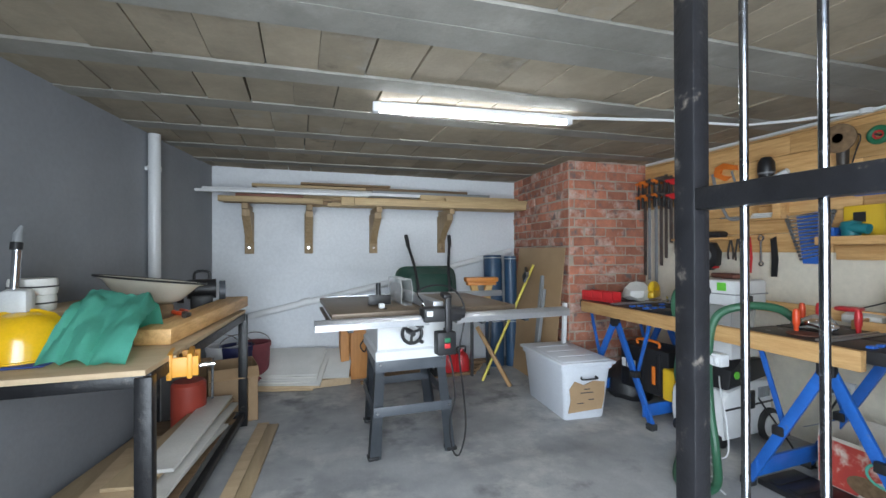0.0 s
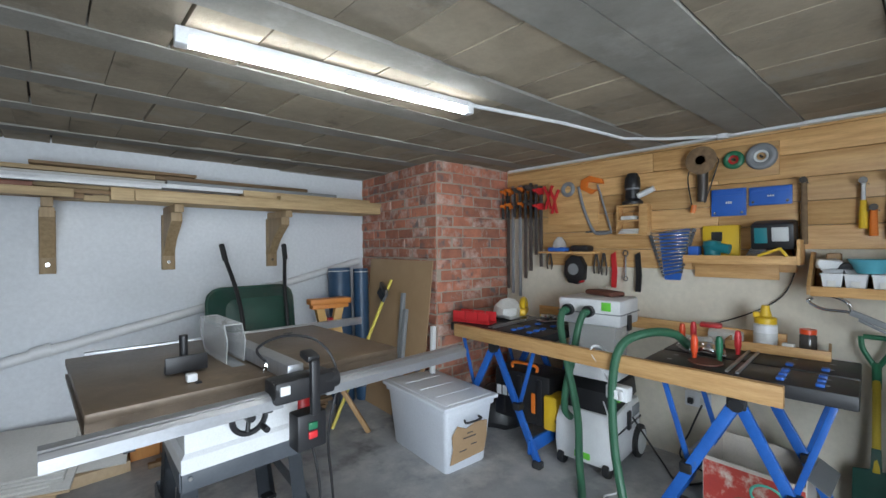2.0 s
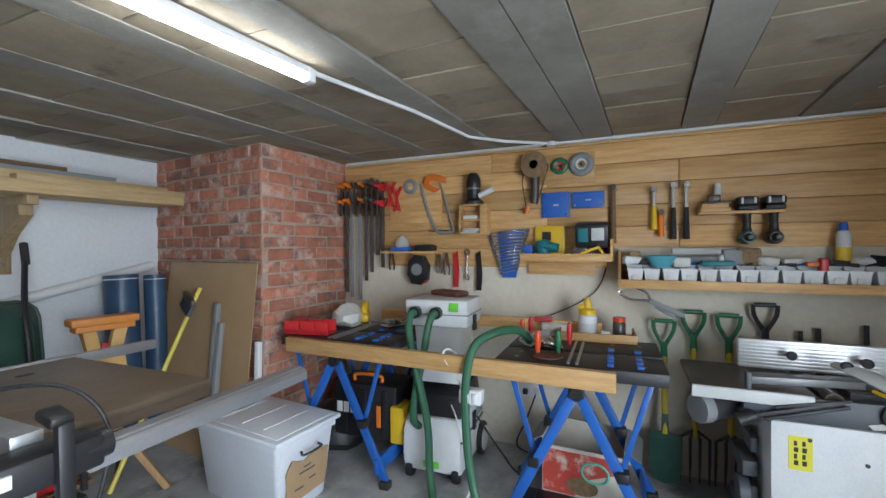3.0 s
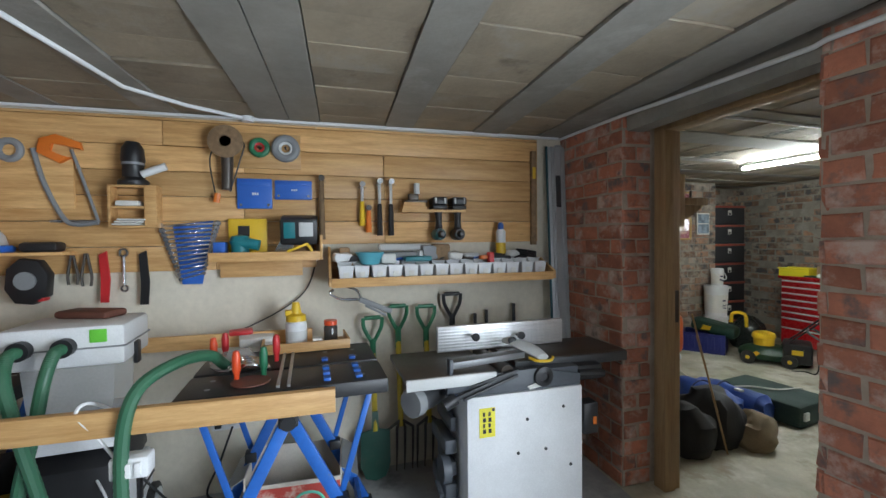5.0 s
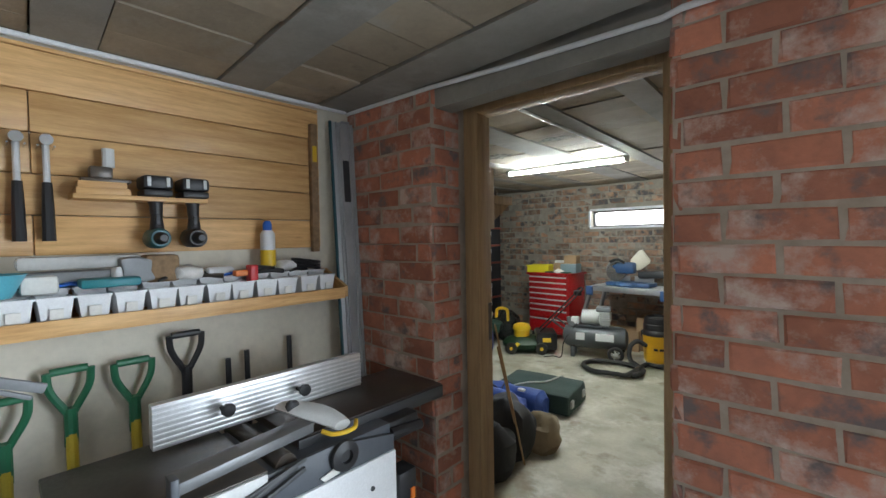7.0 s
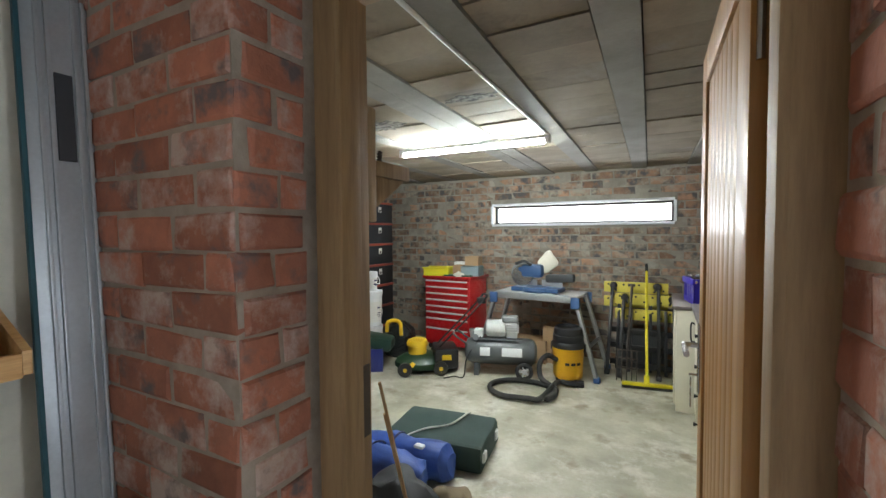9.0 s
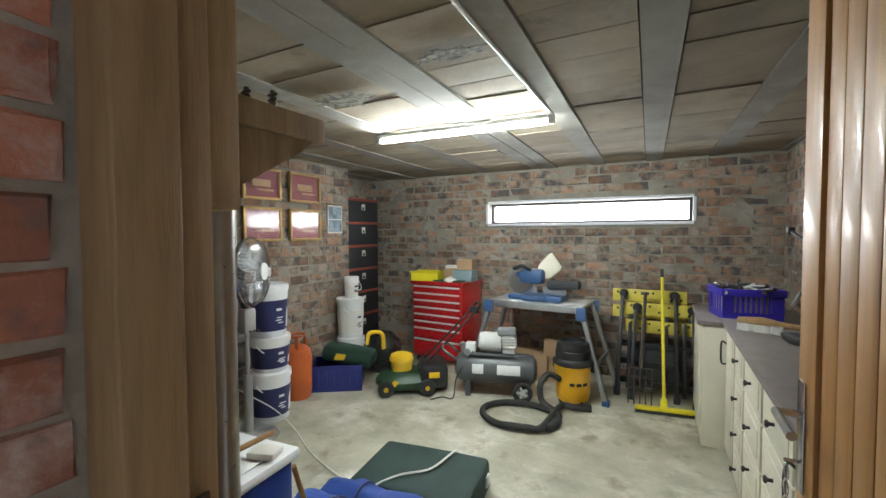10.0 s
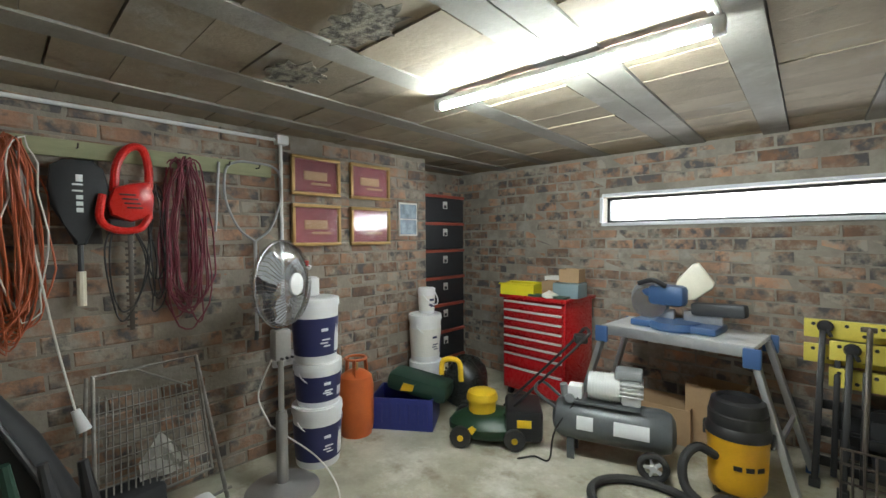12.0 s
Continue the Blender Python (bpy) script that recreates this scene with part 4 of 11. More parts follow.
    tube(bm, [(-0.16, -0.10, 0.45), (-0.24, -0.16, 0.4), (-0.3, -0.24, 0.2), (-0.33, -0.26, 0.02), (-0.45, -0.22, 0.01), (-0.58, -0.40, 0.01), (-0.66, -0.36, 0.01), (-0.74, -0.52, 0.01)], 0.005, 7, 8)
    part("white_cable", bm, M_WHITEP, v)
    bm = B()
    tube(bm, [(0.1, -0.19, 0.3), (0.15, -0.35, 0.05), (0.0, -0.5, 0.01), (0.2, -0.62, 0.01), (0.35, -0.42, 0.02), (0.25, -0.5, 0.25), (0.28, -0.56, 0.42)], 0.006, 7, 8)
    part("black_cable", bm, M_BLACK, v)


dust_extractor()


def adapter_block():
    a = thing("plug_adapter", "white multi-plug adapter hung on the pine beam", "plug adapter", (2.0, 1.98, 0.66))
    bm = B()
    box(bm, (-0.04, -0.06, -0.03), (0.03, 0.06, 0.045), 0.01)
    for y in (-0.03, 0, 0.03):
        box(bm, (-0.052, y - 0.01, -0.02), (-0.038, y + 0.01, 0.03), 0.004)
    part("body", bm, M_WHITEP, a)
    bm = B()
    tube(bm, [(0.0, 0.05, 0.03), (-0.01, 0.10, 0.12), (-0.005, 0.16, 0.20), (0.06, 0.14, 0.215), (0.3, 0.1, 0.05)], 0.006, 8, 6)
    part("cable", bm, M_WHITEP, a)


adapter_block()


M_LEMON2S = plastic("sticker_yellow", (0.80, 0.72, 0.05), 0.5)
M_STEELGREY = mat("grey_sheet_steel", (0.20, 0.205, 0.21), (0.15, 0.155, 0.16), 0.4, 0.4, scale=8, bump=0.03)
M_FENCE = mat("satin_aluminium", (0.86, 0.87, 0.88), (0.78, 0.79, 0.8), 0.38, 0.75, scale=6, stretch=(1, 10, 1), bump=0.02)


def jointer():
    j = thing("planer_jointer", "bench planer with ribbed aluminium fence on a white cabinet", "planer", (2.14, 0.38, 0))
    bm = B()
    box(bm, (0.0, -0.31, 0.02), (0.42, 0.31, 0.695), 0.006)
    cab = part("cabinet", bm, M_WHITEP, j, "white sheet steel cabinet")
    for y, z in ((0.0, 0.56), (-0.20, 0.60), (0.05, 0.40), (-0.10, 0.40), (0.18, 0.63), (-0.24, 0.30)):
        bm = B()
        tube(bm, [(0.004, y, z), (-0.005, y, z)], 0.008, 8)
        part("bolt", bm, M_DARK, cab)
    bm = B()
    box(bm, (-0.003, 0.17, 0.50), (0.001, 0.25, 0.64))
    st = part("sticker", bm, M_LEMON2S, cab, "yellow warning sticker")
    bm = B()
    for k in range(2):
        for i in range(4):
            box(bm, (-0.0045, 0.19 + k * 0.028 + 0.004 * (i % 2), 0.52 + i * 0.027), (-0.003, 0.205 + k * 0.028, 0.54 + i * 0.027))
    part("print", bm, M_BLACK, st)
    bm = B()
    box(bm, (0.02, -0.30, 0.695), (0.40, 0.30, 0.79), 0.004)
    part("frame_casting", bm, M_CHAR, j, "dark cast frame under the tables")
    bm = B()
    prism(bm, [(-0.30, 0.70), (0.315, 0.70), (0.315, 0.735), (0.20, 0.80), (-0.06, 0.805), (-0.30, 0.755)], 0.014, pose(0.014, 0, 0, 90, 0, -90) @ Matrix.Diagonal((-1, 1, 1, 1)), 0.003)
    part("front_plate", bm, M_CHAR, j, "dark grey cast front plate")
    for x0, y0, y1, z, m in ((0.0, 0.16, 0.60, 0.815, M_PALEGREY), (0.10, -0.66, 0.02, 0.822, M_DARK)):
        bm = B()
        box(bm, (x0, y0, z - 0.03), (0.44, y1, z), 0.004)
        tab = part("planer_table", bm, M_IRON, j)
        bm = B()
        box(bm, (x0 + 0.03, y0 + 0.02, z - 0.05), (0.41, y1 - 0.02, z - 0.031), 0.003)
        part("table_web", bm, M_CHAR, tab)
        bm = B()
        box(bm, (x0 - 0.014, y0 + 0.005, z - 0.055), (x0 - 0.001, y1, z - 0.003), 0.003)
        part("table_edge", bm, m, tab, "machined table edge")
    bm = B()
    tube(bm, [(0.03, 0.09, 0.79), (0.43, 0.09, 0.79)], 0.034, 18)
    part("cutter_drum", bm, M_IRON, j)
    bm = B()
    box(bm, (0.345, -0.41, 0.825), (0.38, 0.355, 0.965), 0.003)
    part("fence", bm, M_FENCE, j, "ribbed aluminium fence")
    for k in range(8):
        bm = B()
        box(bm, (0.341, -0.41, 0.832 + k * 0.0165), (0.3465, 0.355, 0.842 + k * 0.0165), 0.002)
        part("fence_rib", bm, M_FENCE, j)
    # bridge guard over the cutters
    bm = B()
    bar(bm, (0.05, 0.38, 0.862), (0.10, -0.02, 0.868), 0.075, 0.008, 0.002)
    bar(bm, (0.015, 0.38, 0.85), (0.065, -0.02, 0.857), 0.006, 0.03, 0.002)
    part("bridge_guard", bm, M_STEELGREY, j, "grey sheet bridge guard")
    bm = B()
    box(bm, (0.0, 0.375, 0.80), (0.045, 0.395, 0.885), 0.004)
    tube(bm, [(0.01, 0.385, 0.80), (0.01, 0.385, 0.775)], 0.013, 10)
    part("guard_post", bm, M_CHAR, j)
    bm = B()
    loops = []
    for t in range(7):
        u = t / 6
        c = Vector((0.19 - 0.17 * u, 0.02 - 0.12 * u, 0.905 - 0.055 * u * u))
        h = 0.03 + 0.022 * math.sin(math.pi * u)
        loops.append([c + Vector((0.0, h * math.cos(q), 0.016 * math.sin(q))) for q in (2 * math.pi * k / 12 for k in range(12))])
    rings(bm, loops)
    part("cutter_guard", bm, M_PALEGREY, j, "pale cutter guard")
    bm = B()
    tube(bm, [(0.03, -0.16, 0.842), (-0.005, -0.13, 0.84), (-0.012, -0.09, 0.84), (0.0, -0.05, 0.843), (0.03, -0.03, 0.85)], 0.0075, 8, 5)
    part("guard_edge", bm, M_YEL, j, "yellow edge of the cutter guard")
    for p in ((0.335, 0.16, 0.905), (0.20, 0.01, 0.905), (0.335, -0.11, 0.895)):
        bm = B()
        v = Vector(p)
        tube(bm, [v, v + Vector((-0.044, 0, 0.006)), v + Vector((-0.046, 0, 0.006)), v + Vector((-0.064, 0, 0.008)), v + Vector((-0.068, 0, 0.008))], [0.008, 0.008, 0.020, 0.022, 0.014], 10)
        part("clamp_knob", bm, M_BLACK, j)
    # folded push handles and links on the front plate
    for p, q, w in (((-0.02, 0.40, 0.70), (-0.012, 0.08, 0.80), 0.02), ((-0.035, 0.34, 0.705), (-0.025, 0.06, 0.79), 0.014), ((-0.02, 0.30, 0.755), (-0.014, 0.05, 0.812), 0.012)):
        bm = B()
        bar(bm, p, q, w, w, 0.004)
        part("link_rod", bm, M_DARK, j)
    bm = B()
    tube(bm, [(-0.025, 0.43, 0.685), (-0.022, 0.37, 0.712)], [0.03, 0.026], 12)
    part("link_grip", bm, M_BLACK, j)
    bm = B()
    prism(bm, [(-0.41, 0.715), (-0.22, 0.745), (-0.19, 0.80), (-0.40, 0.80)], 0.03, pose(0.03, 0, 0, 90, 0, -90), 0.006)
    part("table_bracket", bm, M_CHAR, j)
    bm = B()
    lathe(bm, [(0, 0), (0.046, 0), (0.05, 0.006), (0.048, 0.02), (0.022, 0.026), (0.02, 0.014), (0, 0.014)], (0.0, -0.085, 0.765), 24, pose(0, 0, 0, 0, -90, 0))
    part("pulley_cover", bm, M_BLACK, j)
    bm = B()
    prism(bm, [(0.02, 0.715), (-0.045, 0.705), (-0.06, 0.722), (0.0, 0.737)], 0.003, pose(-0.003, -0.06, 0, 90, 0, -90))
    part("torn_label", bm, M_PAPER, j, "torn white label")
    bm = B()
    box(bm, (0.03, -0.46, 0.70), (0.14, -0.25, 0.785), 0.02)
    tube(bm, [(0.02, -0.45, 0.735), (0.02, -0.30, 0.75)], 0.02, 10)
    part("feed_gear", bm, M_BLACK, j)
    bm = B()
    tube(bm, [(0.02, 0.56, 0.70), (0.10, 0.44, 0.70), (0.20, 0.34, 0.70)], [0.058, 0.05, 0.05], 20)
    part("dust_port", bm, M_DARK, j)
    bm = B()
    tube(bm, [(0.008, 0.578, 0.70), (0.035, 0.538, 0.70)], 0.064, 20)
    part("port_collar", bm, M_GREYP, j)
    bm = B()
    for k in range(5):
        box(bm, (0.10, 0.33, 0.06 + k * 0.11), (0.36, 0.36 + 0.03 * (k % 2), 0.13 + k * 0.11), 0.008)
    tube(bm, [(0.15, 0.36, 0.30), (0.15, 0.40, 0.30)], 0.07, 16)
    tube(bm, [(0.15, 0.42, 0.24), (0.06, 0.42, 0.22)], 0.012, 8)
    part("drive_gear", bm, M_CHAR, j)
    bm = B()
    lathe(bm, [(0, 0), (0.016, 0), (0.019, 0.02), (0, 0.03)], (0.03, 0.42, 0.21), 10, pose(0, 0, 0, 0, -90, 0))
    part("crank_grip", bm, M_BLACK, j)
    bm = B()
    box(bm, (-0.01, -0.40, 0.44), (0.07, -0.315, 0.60), 0.008)
    swb = part("switch_box", bm, M_BLACK, j)
    bm = B()
    box(bm, (-0.018, -0.385, 0.49), (-0.009, -0.365, 0.53), 0.003)
    part("switch", bm, M_ORANGE, swb)


jointer()


def workbench_left():
    w = thing("steel_workbench", "black angle-steel bench with plywood top against the wall", "workbench", (-1.15, 2.85, 0))
    corners = [(-0.875, 2.06), (-0.715, 3.64), (-1.57, 2.06), (-1.28, 3.64)]
    for x, y in corners:
        bm = B()
        box(bm, (x - 0.03, y - 0.03, 0.0), (x + 0.03, y + 0.03, 0.83), 0.004)
        part("leg", bm, M_STEEL_BLK, w, here=False)
    for z, h in ((0.815, 0.05), (0.08, 0.04)):
        for i, k in ((0, 1), (2, 3), (0, 2), (1, 3)):
            a, b = corners[i], corners[k]
            bm = B()
            bar(bm, (*a, z), (*b, z), 0.04, h, 0.003)
            part("rail", bm, M_STEEL_BLK, w, here=False)
    bm = B()
    prism(bm, [(-0.86, 2.01), (-0.70, 3.66), (-1.33, 3.66), (-1.61, 2.03)], 0.022, Matrix.Translation((0, 0, 0.842)), 0.002)
    part("plywood_top", bm, M_PLY, w, here=False)
    bm = B()
    prism(bm, [(-0.92, 2.10), (-0.76, 3.6), (-1.28, 3.6), (-1.55, 2.10)], 0.012, Matrix.Translation((0, 0, 0.101)), 0.002)
    part("lower_shelf", bm, M_OLDWOOD, w, here=False)


workbench_left()


def bench_timber():
    b = thing("pine_timber", "thick knotty pine baulk lying on the steel bench", "timber", (-0.8, 3.0, 0.865))
    bm = B()
    bar(bm, (-0.965, 2.46, 0.905), (-0.765, 3.70, 0.925), 0.16, 0.075, 0.005)
    part("baulk", bm, M_PINE, b, here=False)


bench_timber()


def lower_boards():
    rows = ((-1.26, 2.72, 0.34, 1.15, -12, M_OLDPLY), (-1.04, 2.66, 0.30, 1.15, -9, M_BOARD), (-0.97, 2.90, 0.24, 1.35, -8, M_PLY), (-1.00, 2.74, 0.28, 1.0, -13, M_BOARD),
            (-0.93, 2.96, 0.24, 1.2, -7, M_BOARD), (-1.12, 2.50, 0.22, 0.8, -3, M_PLY), (-0.96, 2.98, 0.20, 1.15, -10, M_OLDPLY), (-0.91, 3.02, 0.16, 1.05, -6, M_BOARD))
    for k, (x, y, w, l, a, m) in enumerate(rows):
        b = thing("offcut_board", "pale sheet offcut on the bench's lower shelf", "board", (x, y, 0.114 + k * 0.0195), a, "offcuts under the bench")
        bm = B()
        box(bm, (-w / 2, -l / 2, 0), (w / 2, l / 2, 0.018), 0.001)
        part("sheet", bm, m, b)
    for k, (x, y, a, l) in enumerate(((-0.66, 2.75, -6, 1.7), (-0.565, 2.95, -6, 1.2))):
        b = thing("offcut_board", "narrow pale strip lying on the floor by the bench", "board", (x, y, 0.0), a, "offcuts under the bench")
        bm = B()
        box(bm, (-0.04, -l / 2, 0), (0.04, l / 2, 0.018), 0.001)
        part("strip", bm, (M_PLY, M_OLDPLY)[k], b)


M_OLDPLY = mat("aged_plywood", (0.44, 0.33, 0.20), (0.33, 0.24, 0.14), 0.65, scale=2.5, stretch=(8, 1, 1), bump=0.1, fine=40)


lower_boards()


def sheet_stack():
    for k in range(7):
        wide = 0.27 + 0.025 * ((k * 3) % 4)
        b = thing("sheet_board", "pale board in a tilted pile on the floor", "board", (-0.46 + 0.02 * ((k * 2) % 3), 4.34 + 0.008 * k, 0.004 + 0.021 * k), -14 - 2 * (k % 3), "tilted board pile")
        bm = B()
        box(bm, (-wide, 0, 0), (wide - 0.05 * (k % 2), 0.40, 0.018), 0.001, pose(0, 0, 0, 25, 0, 0))
        part("sheet", bm, M_BOARD if k > 1 else M_PLY, b)
    b = thing("sheet_board", "grey board leaning on the pile of sheets", "board", (-0.02, 4.36, 0.075), -14, "tilted board pile")
    bm = B()
    box(bm, (-0.20, 0, 0), (0.16, 0.40, 0.016), 0.001, pose(0, 0, 0, 30, 0, 0))
    part("sheet", bm, M_BOARD, b)
    b = thing("timber_strip", "short timber bearer under the tilted boards", "timber", (-0.02, 4.40, 0.0), 4, "strips by the wall")
    bm = B()
    box(bm, (-0.25, -0.05, 0), (0.18, 0.05, 0.07), 0.003)
    part("strip", bm, M_PLY, b)
    r = random.Random(3)
    for k in range(7):
        b = thing("timber_strip", "thin rough timber strip lying by the wall", "timber", (0.85 + 0.05 * k, 4.30 + 0.06 * k, 0.0 if k < 5 else 0.03), r.uniform(-5, 5), "strips by the wall")
        bm = B()
        box(bm, (-0.6, -0.022, 0), (0.6, 0.022, 0.028), 0.002)
        part("strip", bm, M_OLDWOOD, b)


sheet_stack()


def wheelbarrow():
    w = thing("wheelbarrow", "dark green wheelbarrow stood on end against the wall", "wheelbarrow", (0.98, 4.42, 0))
    m = pose(0.0, 0.06, 0.60, -8, 0, 0)
    bm = B()
    loops = []
    for a, b, y, r in ((0.33, 0.29, -0.02, 0.10), (0.335, 0.295, -0.01, 0.10), (0.24, 0.20, -0.17, 0.08), (0.15, 0.12, -0.20, 0.05)):
        lp = []
        for cx, cz, a0 in ((a - r, b - r, 0), (-a + r, b - r, 90), (-a + r, -b + r, 180), (a - r, -b + r, 270)):
            lp += [m @ Vector((cx + r * math.cos(radians(a0 + d)), y, 0.24 + cz + r * math.sin(radians(a0 + d)))) for d in (0, 30, 60, 90)]
        loops.append(lp)
    rings(bm, loops)
    part("tray", bm, M_DKGREEN, w)
    bm = B()
    lp = loops[0]
    tube(bm, lp, 0.012, 8, closed=True)
    part("rim", bm, M_DKGREEN, w)
    for x, tx in ((-0.16, -0.21), (0.17, 0.27)):
        bm = B()
        tube(bm, [(x * 0.6, -0.10, 0.12), (x * 1.05, -0.17, 0.45), (x, -0.19, 0.85), (x * 1.1, -0.1, 1.12), (tx, 0.10, 1.40)], 0.015, 10, 5)
        part("handle", bm, M_BLACK, w)
        bm = B()
        tube(bm, [(tx * 0.97, 0.07, 1.35), (tx * 1.02, 0.13, 1.47)], 0.02, 10)
        part("grip", bm, M_RUBBER, w)
    bm = B()
    tube(bm, [(-0.2, -0.2, 0.78), (0.2, -0.2, 0.78)], 0.012, 8)
    tube(bm, [(-0.16, -0.17, 0.50), (0.16, -0.17, 0.50)], 0.012, 8)
    for x in (-0.17, 0.17):
        tube(bm, [(x, -0.17, 0.82), (x * 1.1, -0.30, 0.72), (x * 1.05, -0.18, 0.56)], 0.011, 8, 4)
    part("leg_frame", bm, M_BLACK, w)
    bm = B()
    tube(bm, [Vector((0.03, -0.09 + 0.14 * math.cos(a), 0.175 + 0.14 * math.sin(a))) for a in (2 * math.pi * k / 24 for k in range(24))], 0.034, 8, closed=True)
    wh = part("wheel", bm, M_RUBBER, w)
    bm = B()
    lathe(bm, [(0, -0.03), (0.05, -0.03), (0.10, -0.012), (0.10, 0.012), (0.05, 0.03), (0, 0.03)], (0.03, -0.09, 0.175), 20, pose(0, 0, 0, 0, 90, 0))
    part("rim", bm, M_GREYP, wh)


wheelbarrow()


def rolls():
    for x, y, r, h, lean in ((1.80, 4.52, 0.105, 1.25, 3), (1.98, 4.45, 0.07, 1.24, 2)):
        t = thing("foil_roll", "upright roll of dark blue plastic sheeting", "roll", (x, y, 0), 0, "blue rolls")
        bm = B()
        m = pose(0, 0, 0, -lean, 0, 0)
        lathe(bm, [(r * 0.96, 0), (r, 0.01), (r * 1.02, 0.4), (r * 0.99, 0.8), (r, h - 0.01), (r * 0.97, h), (r * 0.5, h), (r * 0.5, h - 0.1), (0, h - 0.1)], (0, 0, 0), 24, m)
        part("sheeting", bm, M_ROLL, t)
        for z in (h - 0.03, 0.5):
            bm = B()
            tube(bm, [m @ Vector((r * 1.015 * math.cos(a), r * 1.015 * math.sin(a), z)) for a in (2 * math.pi * k / 24 for k in range(24))], 0.004, 6, closed=True)
            part("tie", bm, M_PAPER, t)


M_ROLL = mat("dark_blue_sheeting", (0.035, 0.085, 0.16), (0.022, 0.055, 0.11), 0.4, scale=5, bump=0.15)
rolls()


def orange_stand():
    s = thing("work_stand", "orange plastic folding work stand", "work stand", (1.46, 4.14, 0), -8)
    bm = B()
    box(bm, (-0.17, -0.06, 0.985), (0.17, 0.06, 1.03), 0.01)
    box(bm, (-0.15, -0.045, 0.95), (0.15, 0.045, 0.985), 0.006)
    part("top", bm, M_ORANGE2, s)
    bm = B()
    for sx in (-1, 1):
        prism(bm, [(0.045 * sx, 0.95), (0.12 * sx, 0.95), (0.085 * sx, 0.84), (0.10 * sx, 0.72), (0.14 * sx, 0.62), (0.07 * sx, 0.62), (0.03 * sx, 0.75), (0.025 * sx, 0.86)], 0.05, pose(0, 0.025, 0, 90, 0, 0), 0.006)
    box(bm, (-0.04, -0.025, 0.74), (0.04, 0.025, 0.78), 0.005)
    part("yoke", bm, M_STRAW, s, "straw-coloured moulded yoke")
    bm = B()
    box(bm, (-0.022, -0.03, 0.80), (0.022, 0.03, 0.87), 0.006)
    part("latch", bm, M_REDPAINT, s)
    for sx in (-1, 1):
        bm = B()
        bar(bm, (0.10 * sx, 0.0, 0.64), (0.085 * sx, 0.06, 0.0), 0.03, 0.03, 0.005)
        part("leg", bm, M_DARK, s)


M_STRAW = plastic("straw_plastic", (0.66, 0.40, 0.14), 0.5)
M_ORANGE2 = plastic("warm_orange_plastic", (0.72, 0.27, 0.06), 0.5)
orange_stand()


def leaning_sheet():
    s = thing("hardboard_sheet", "brown hardboard sheet leaning on the chimney breast", "board", (2.0, 4.0, 0))
    bm = B()
    v = [(1.90, 3.52, 0.0), (1.97, 4.50, 0.0), (2.105, 4.48, 1.33), (2.035, 3.50, 1.33)]
    a = [bm.verts.new(p) for p in v]
    b = [bm.verts.new((p[0] - 0.008, p[1], p[2])) for p in v]
    bm.faces.new(a), bm.faces.new(b[::-1])
    for i in range(4):
        j = (i + 1) % 4
        bm.faces.new((a[i], b[i], b[j], a[j]))
    part("sheet", bm, M_MDF, s, here=False)


leaning_sheet()


def push_broom():
    b = thing("push_broom", "old brush head on a long yellow broom handle", "broom", (1.43, 4.03, 0))
    bm = B()
    tube(bm, [(1.42, 4.03, 0.0), (2.02, 4.05, 1.15)], 0.014, 10)
    part("handle", bm, M_LEMON, b, here=False)
    bm = B()
    bar(bm, (1.86, 3.90, 1.06), (2.03, 4.22, 1.10), 0.03, 0.05, 0.006)
    part("head", bm, M_IRON, b, here=False)
    bm = B()
    for k in range(14):
        p = Vector((1.86, 3.90, 1.04)).lerp(Vector((2.03, 4.22, 1.08)), (k + 0.5) / 14)
        bar(bm, p, p + Vector((-0.03, 0.012, -0.06)), 0.02, 0.02)
    part("bristles", bm, M_DARK, b, here=False)


push_broom()


def steel_stake(p, q, m, name, label):
    t = thing(name, label, "pole", (p[0], p[1], 0))
    bm = B()
    bar(bm, p, q, 0.035, 0.035, 0.004)
    part("pole", bm, m, t, here=False)


steel_stake((1.86, 3.80, 0.0), (2.01, 3.86, 1.05), M_GREYP, "timber_pole", "grey timber pole leaning on the hardboard")
steel_stake((1.80, 3.70, 0.0), (1.99, 3.80, 0.92), M_GREYP, "timber_pole", "grey timber pole leaning on the hardboard")
steel_stake((1.60, 3.78, 0.0), (1.35, 4.0, 0.55), M_WOODH, "timber_prop", "short rough timber prop")
steel_stake((1.95, 3.44, 0.0), (1.995, 3.46, 0.82), M_WHITEP, "plastic_strip", "white plastic strip stood against the bricks")


def red_petrol_cans():
    for x, y, s in ((1.20, 4.42, 1.0), (1.33, 4.38, 0.9)):
        c = thing("fuel_can", "small red plastic fuel can on the floor", "fuel can", (x, y, 0), 15, "red cans")
        bm = B()
        lathe(bm, [(0, 0), (0.085 * s, 0), (0.095 * s, 0.02), (0.095 * s, 0.15), (0.07 * s, 0.20), (0.025, 0.22), (0.025, 0.25), (0, 0.25)], (0, 0, 0), 18)
        part("body", bm, M_RED, c)
        bm = B()
        tube(bm, [(-0.05, 0, 0.2), (-0.05, 0, 0.27), (0.05, 0, 0.27), (0.05, 0, 0.2)], 0.01, 8, 4)
        part("handle", bm, M_BLACK, c)


red_petrol_cans()


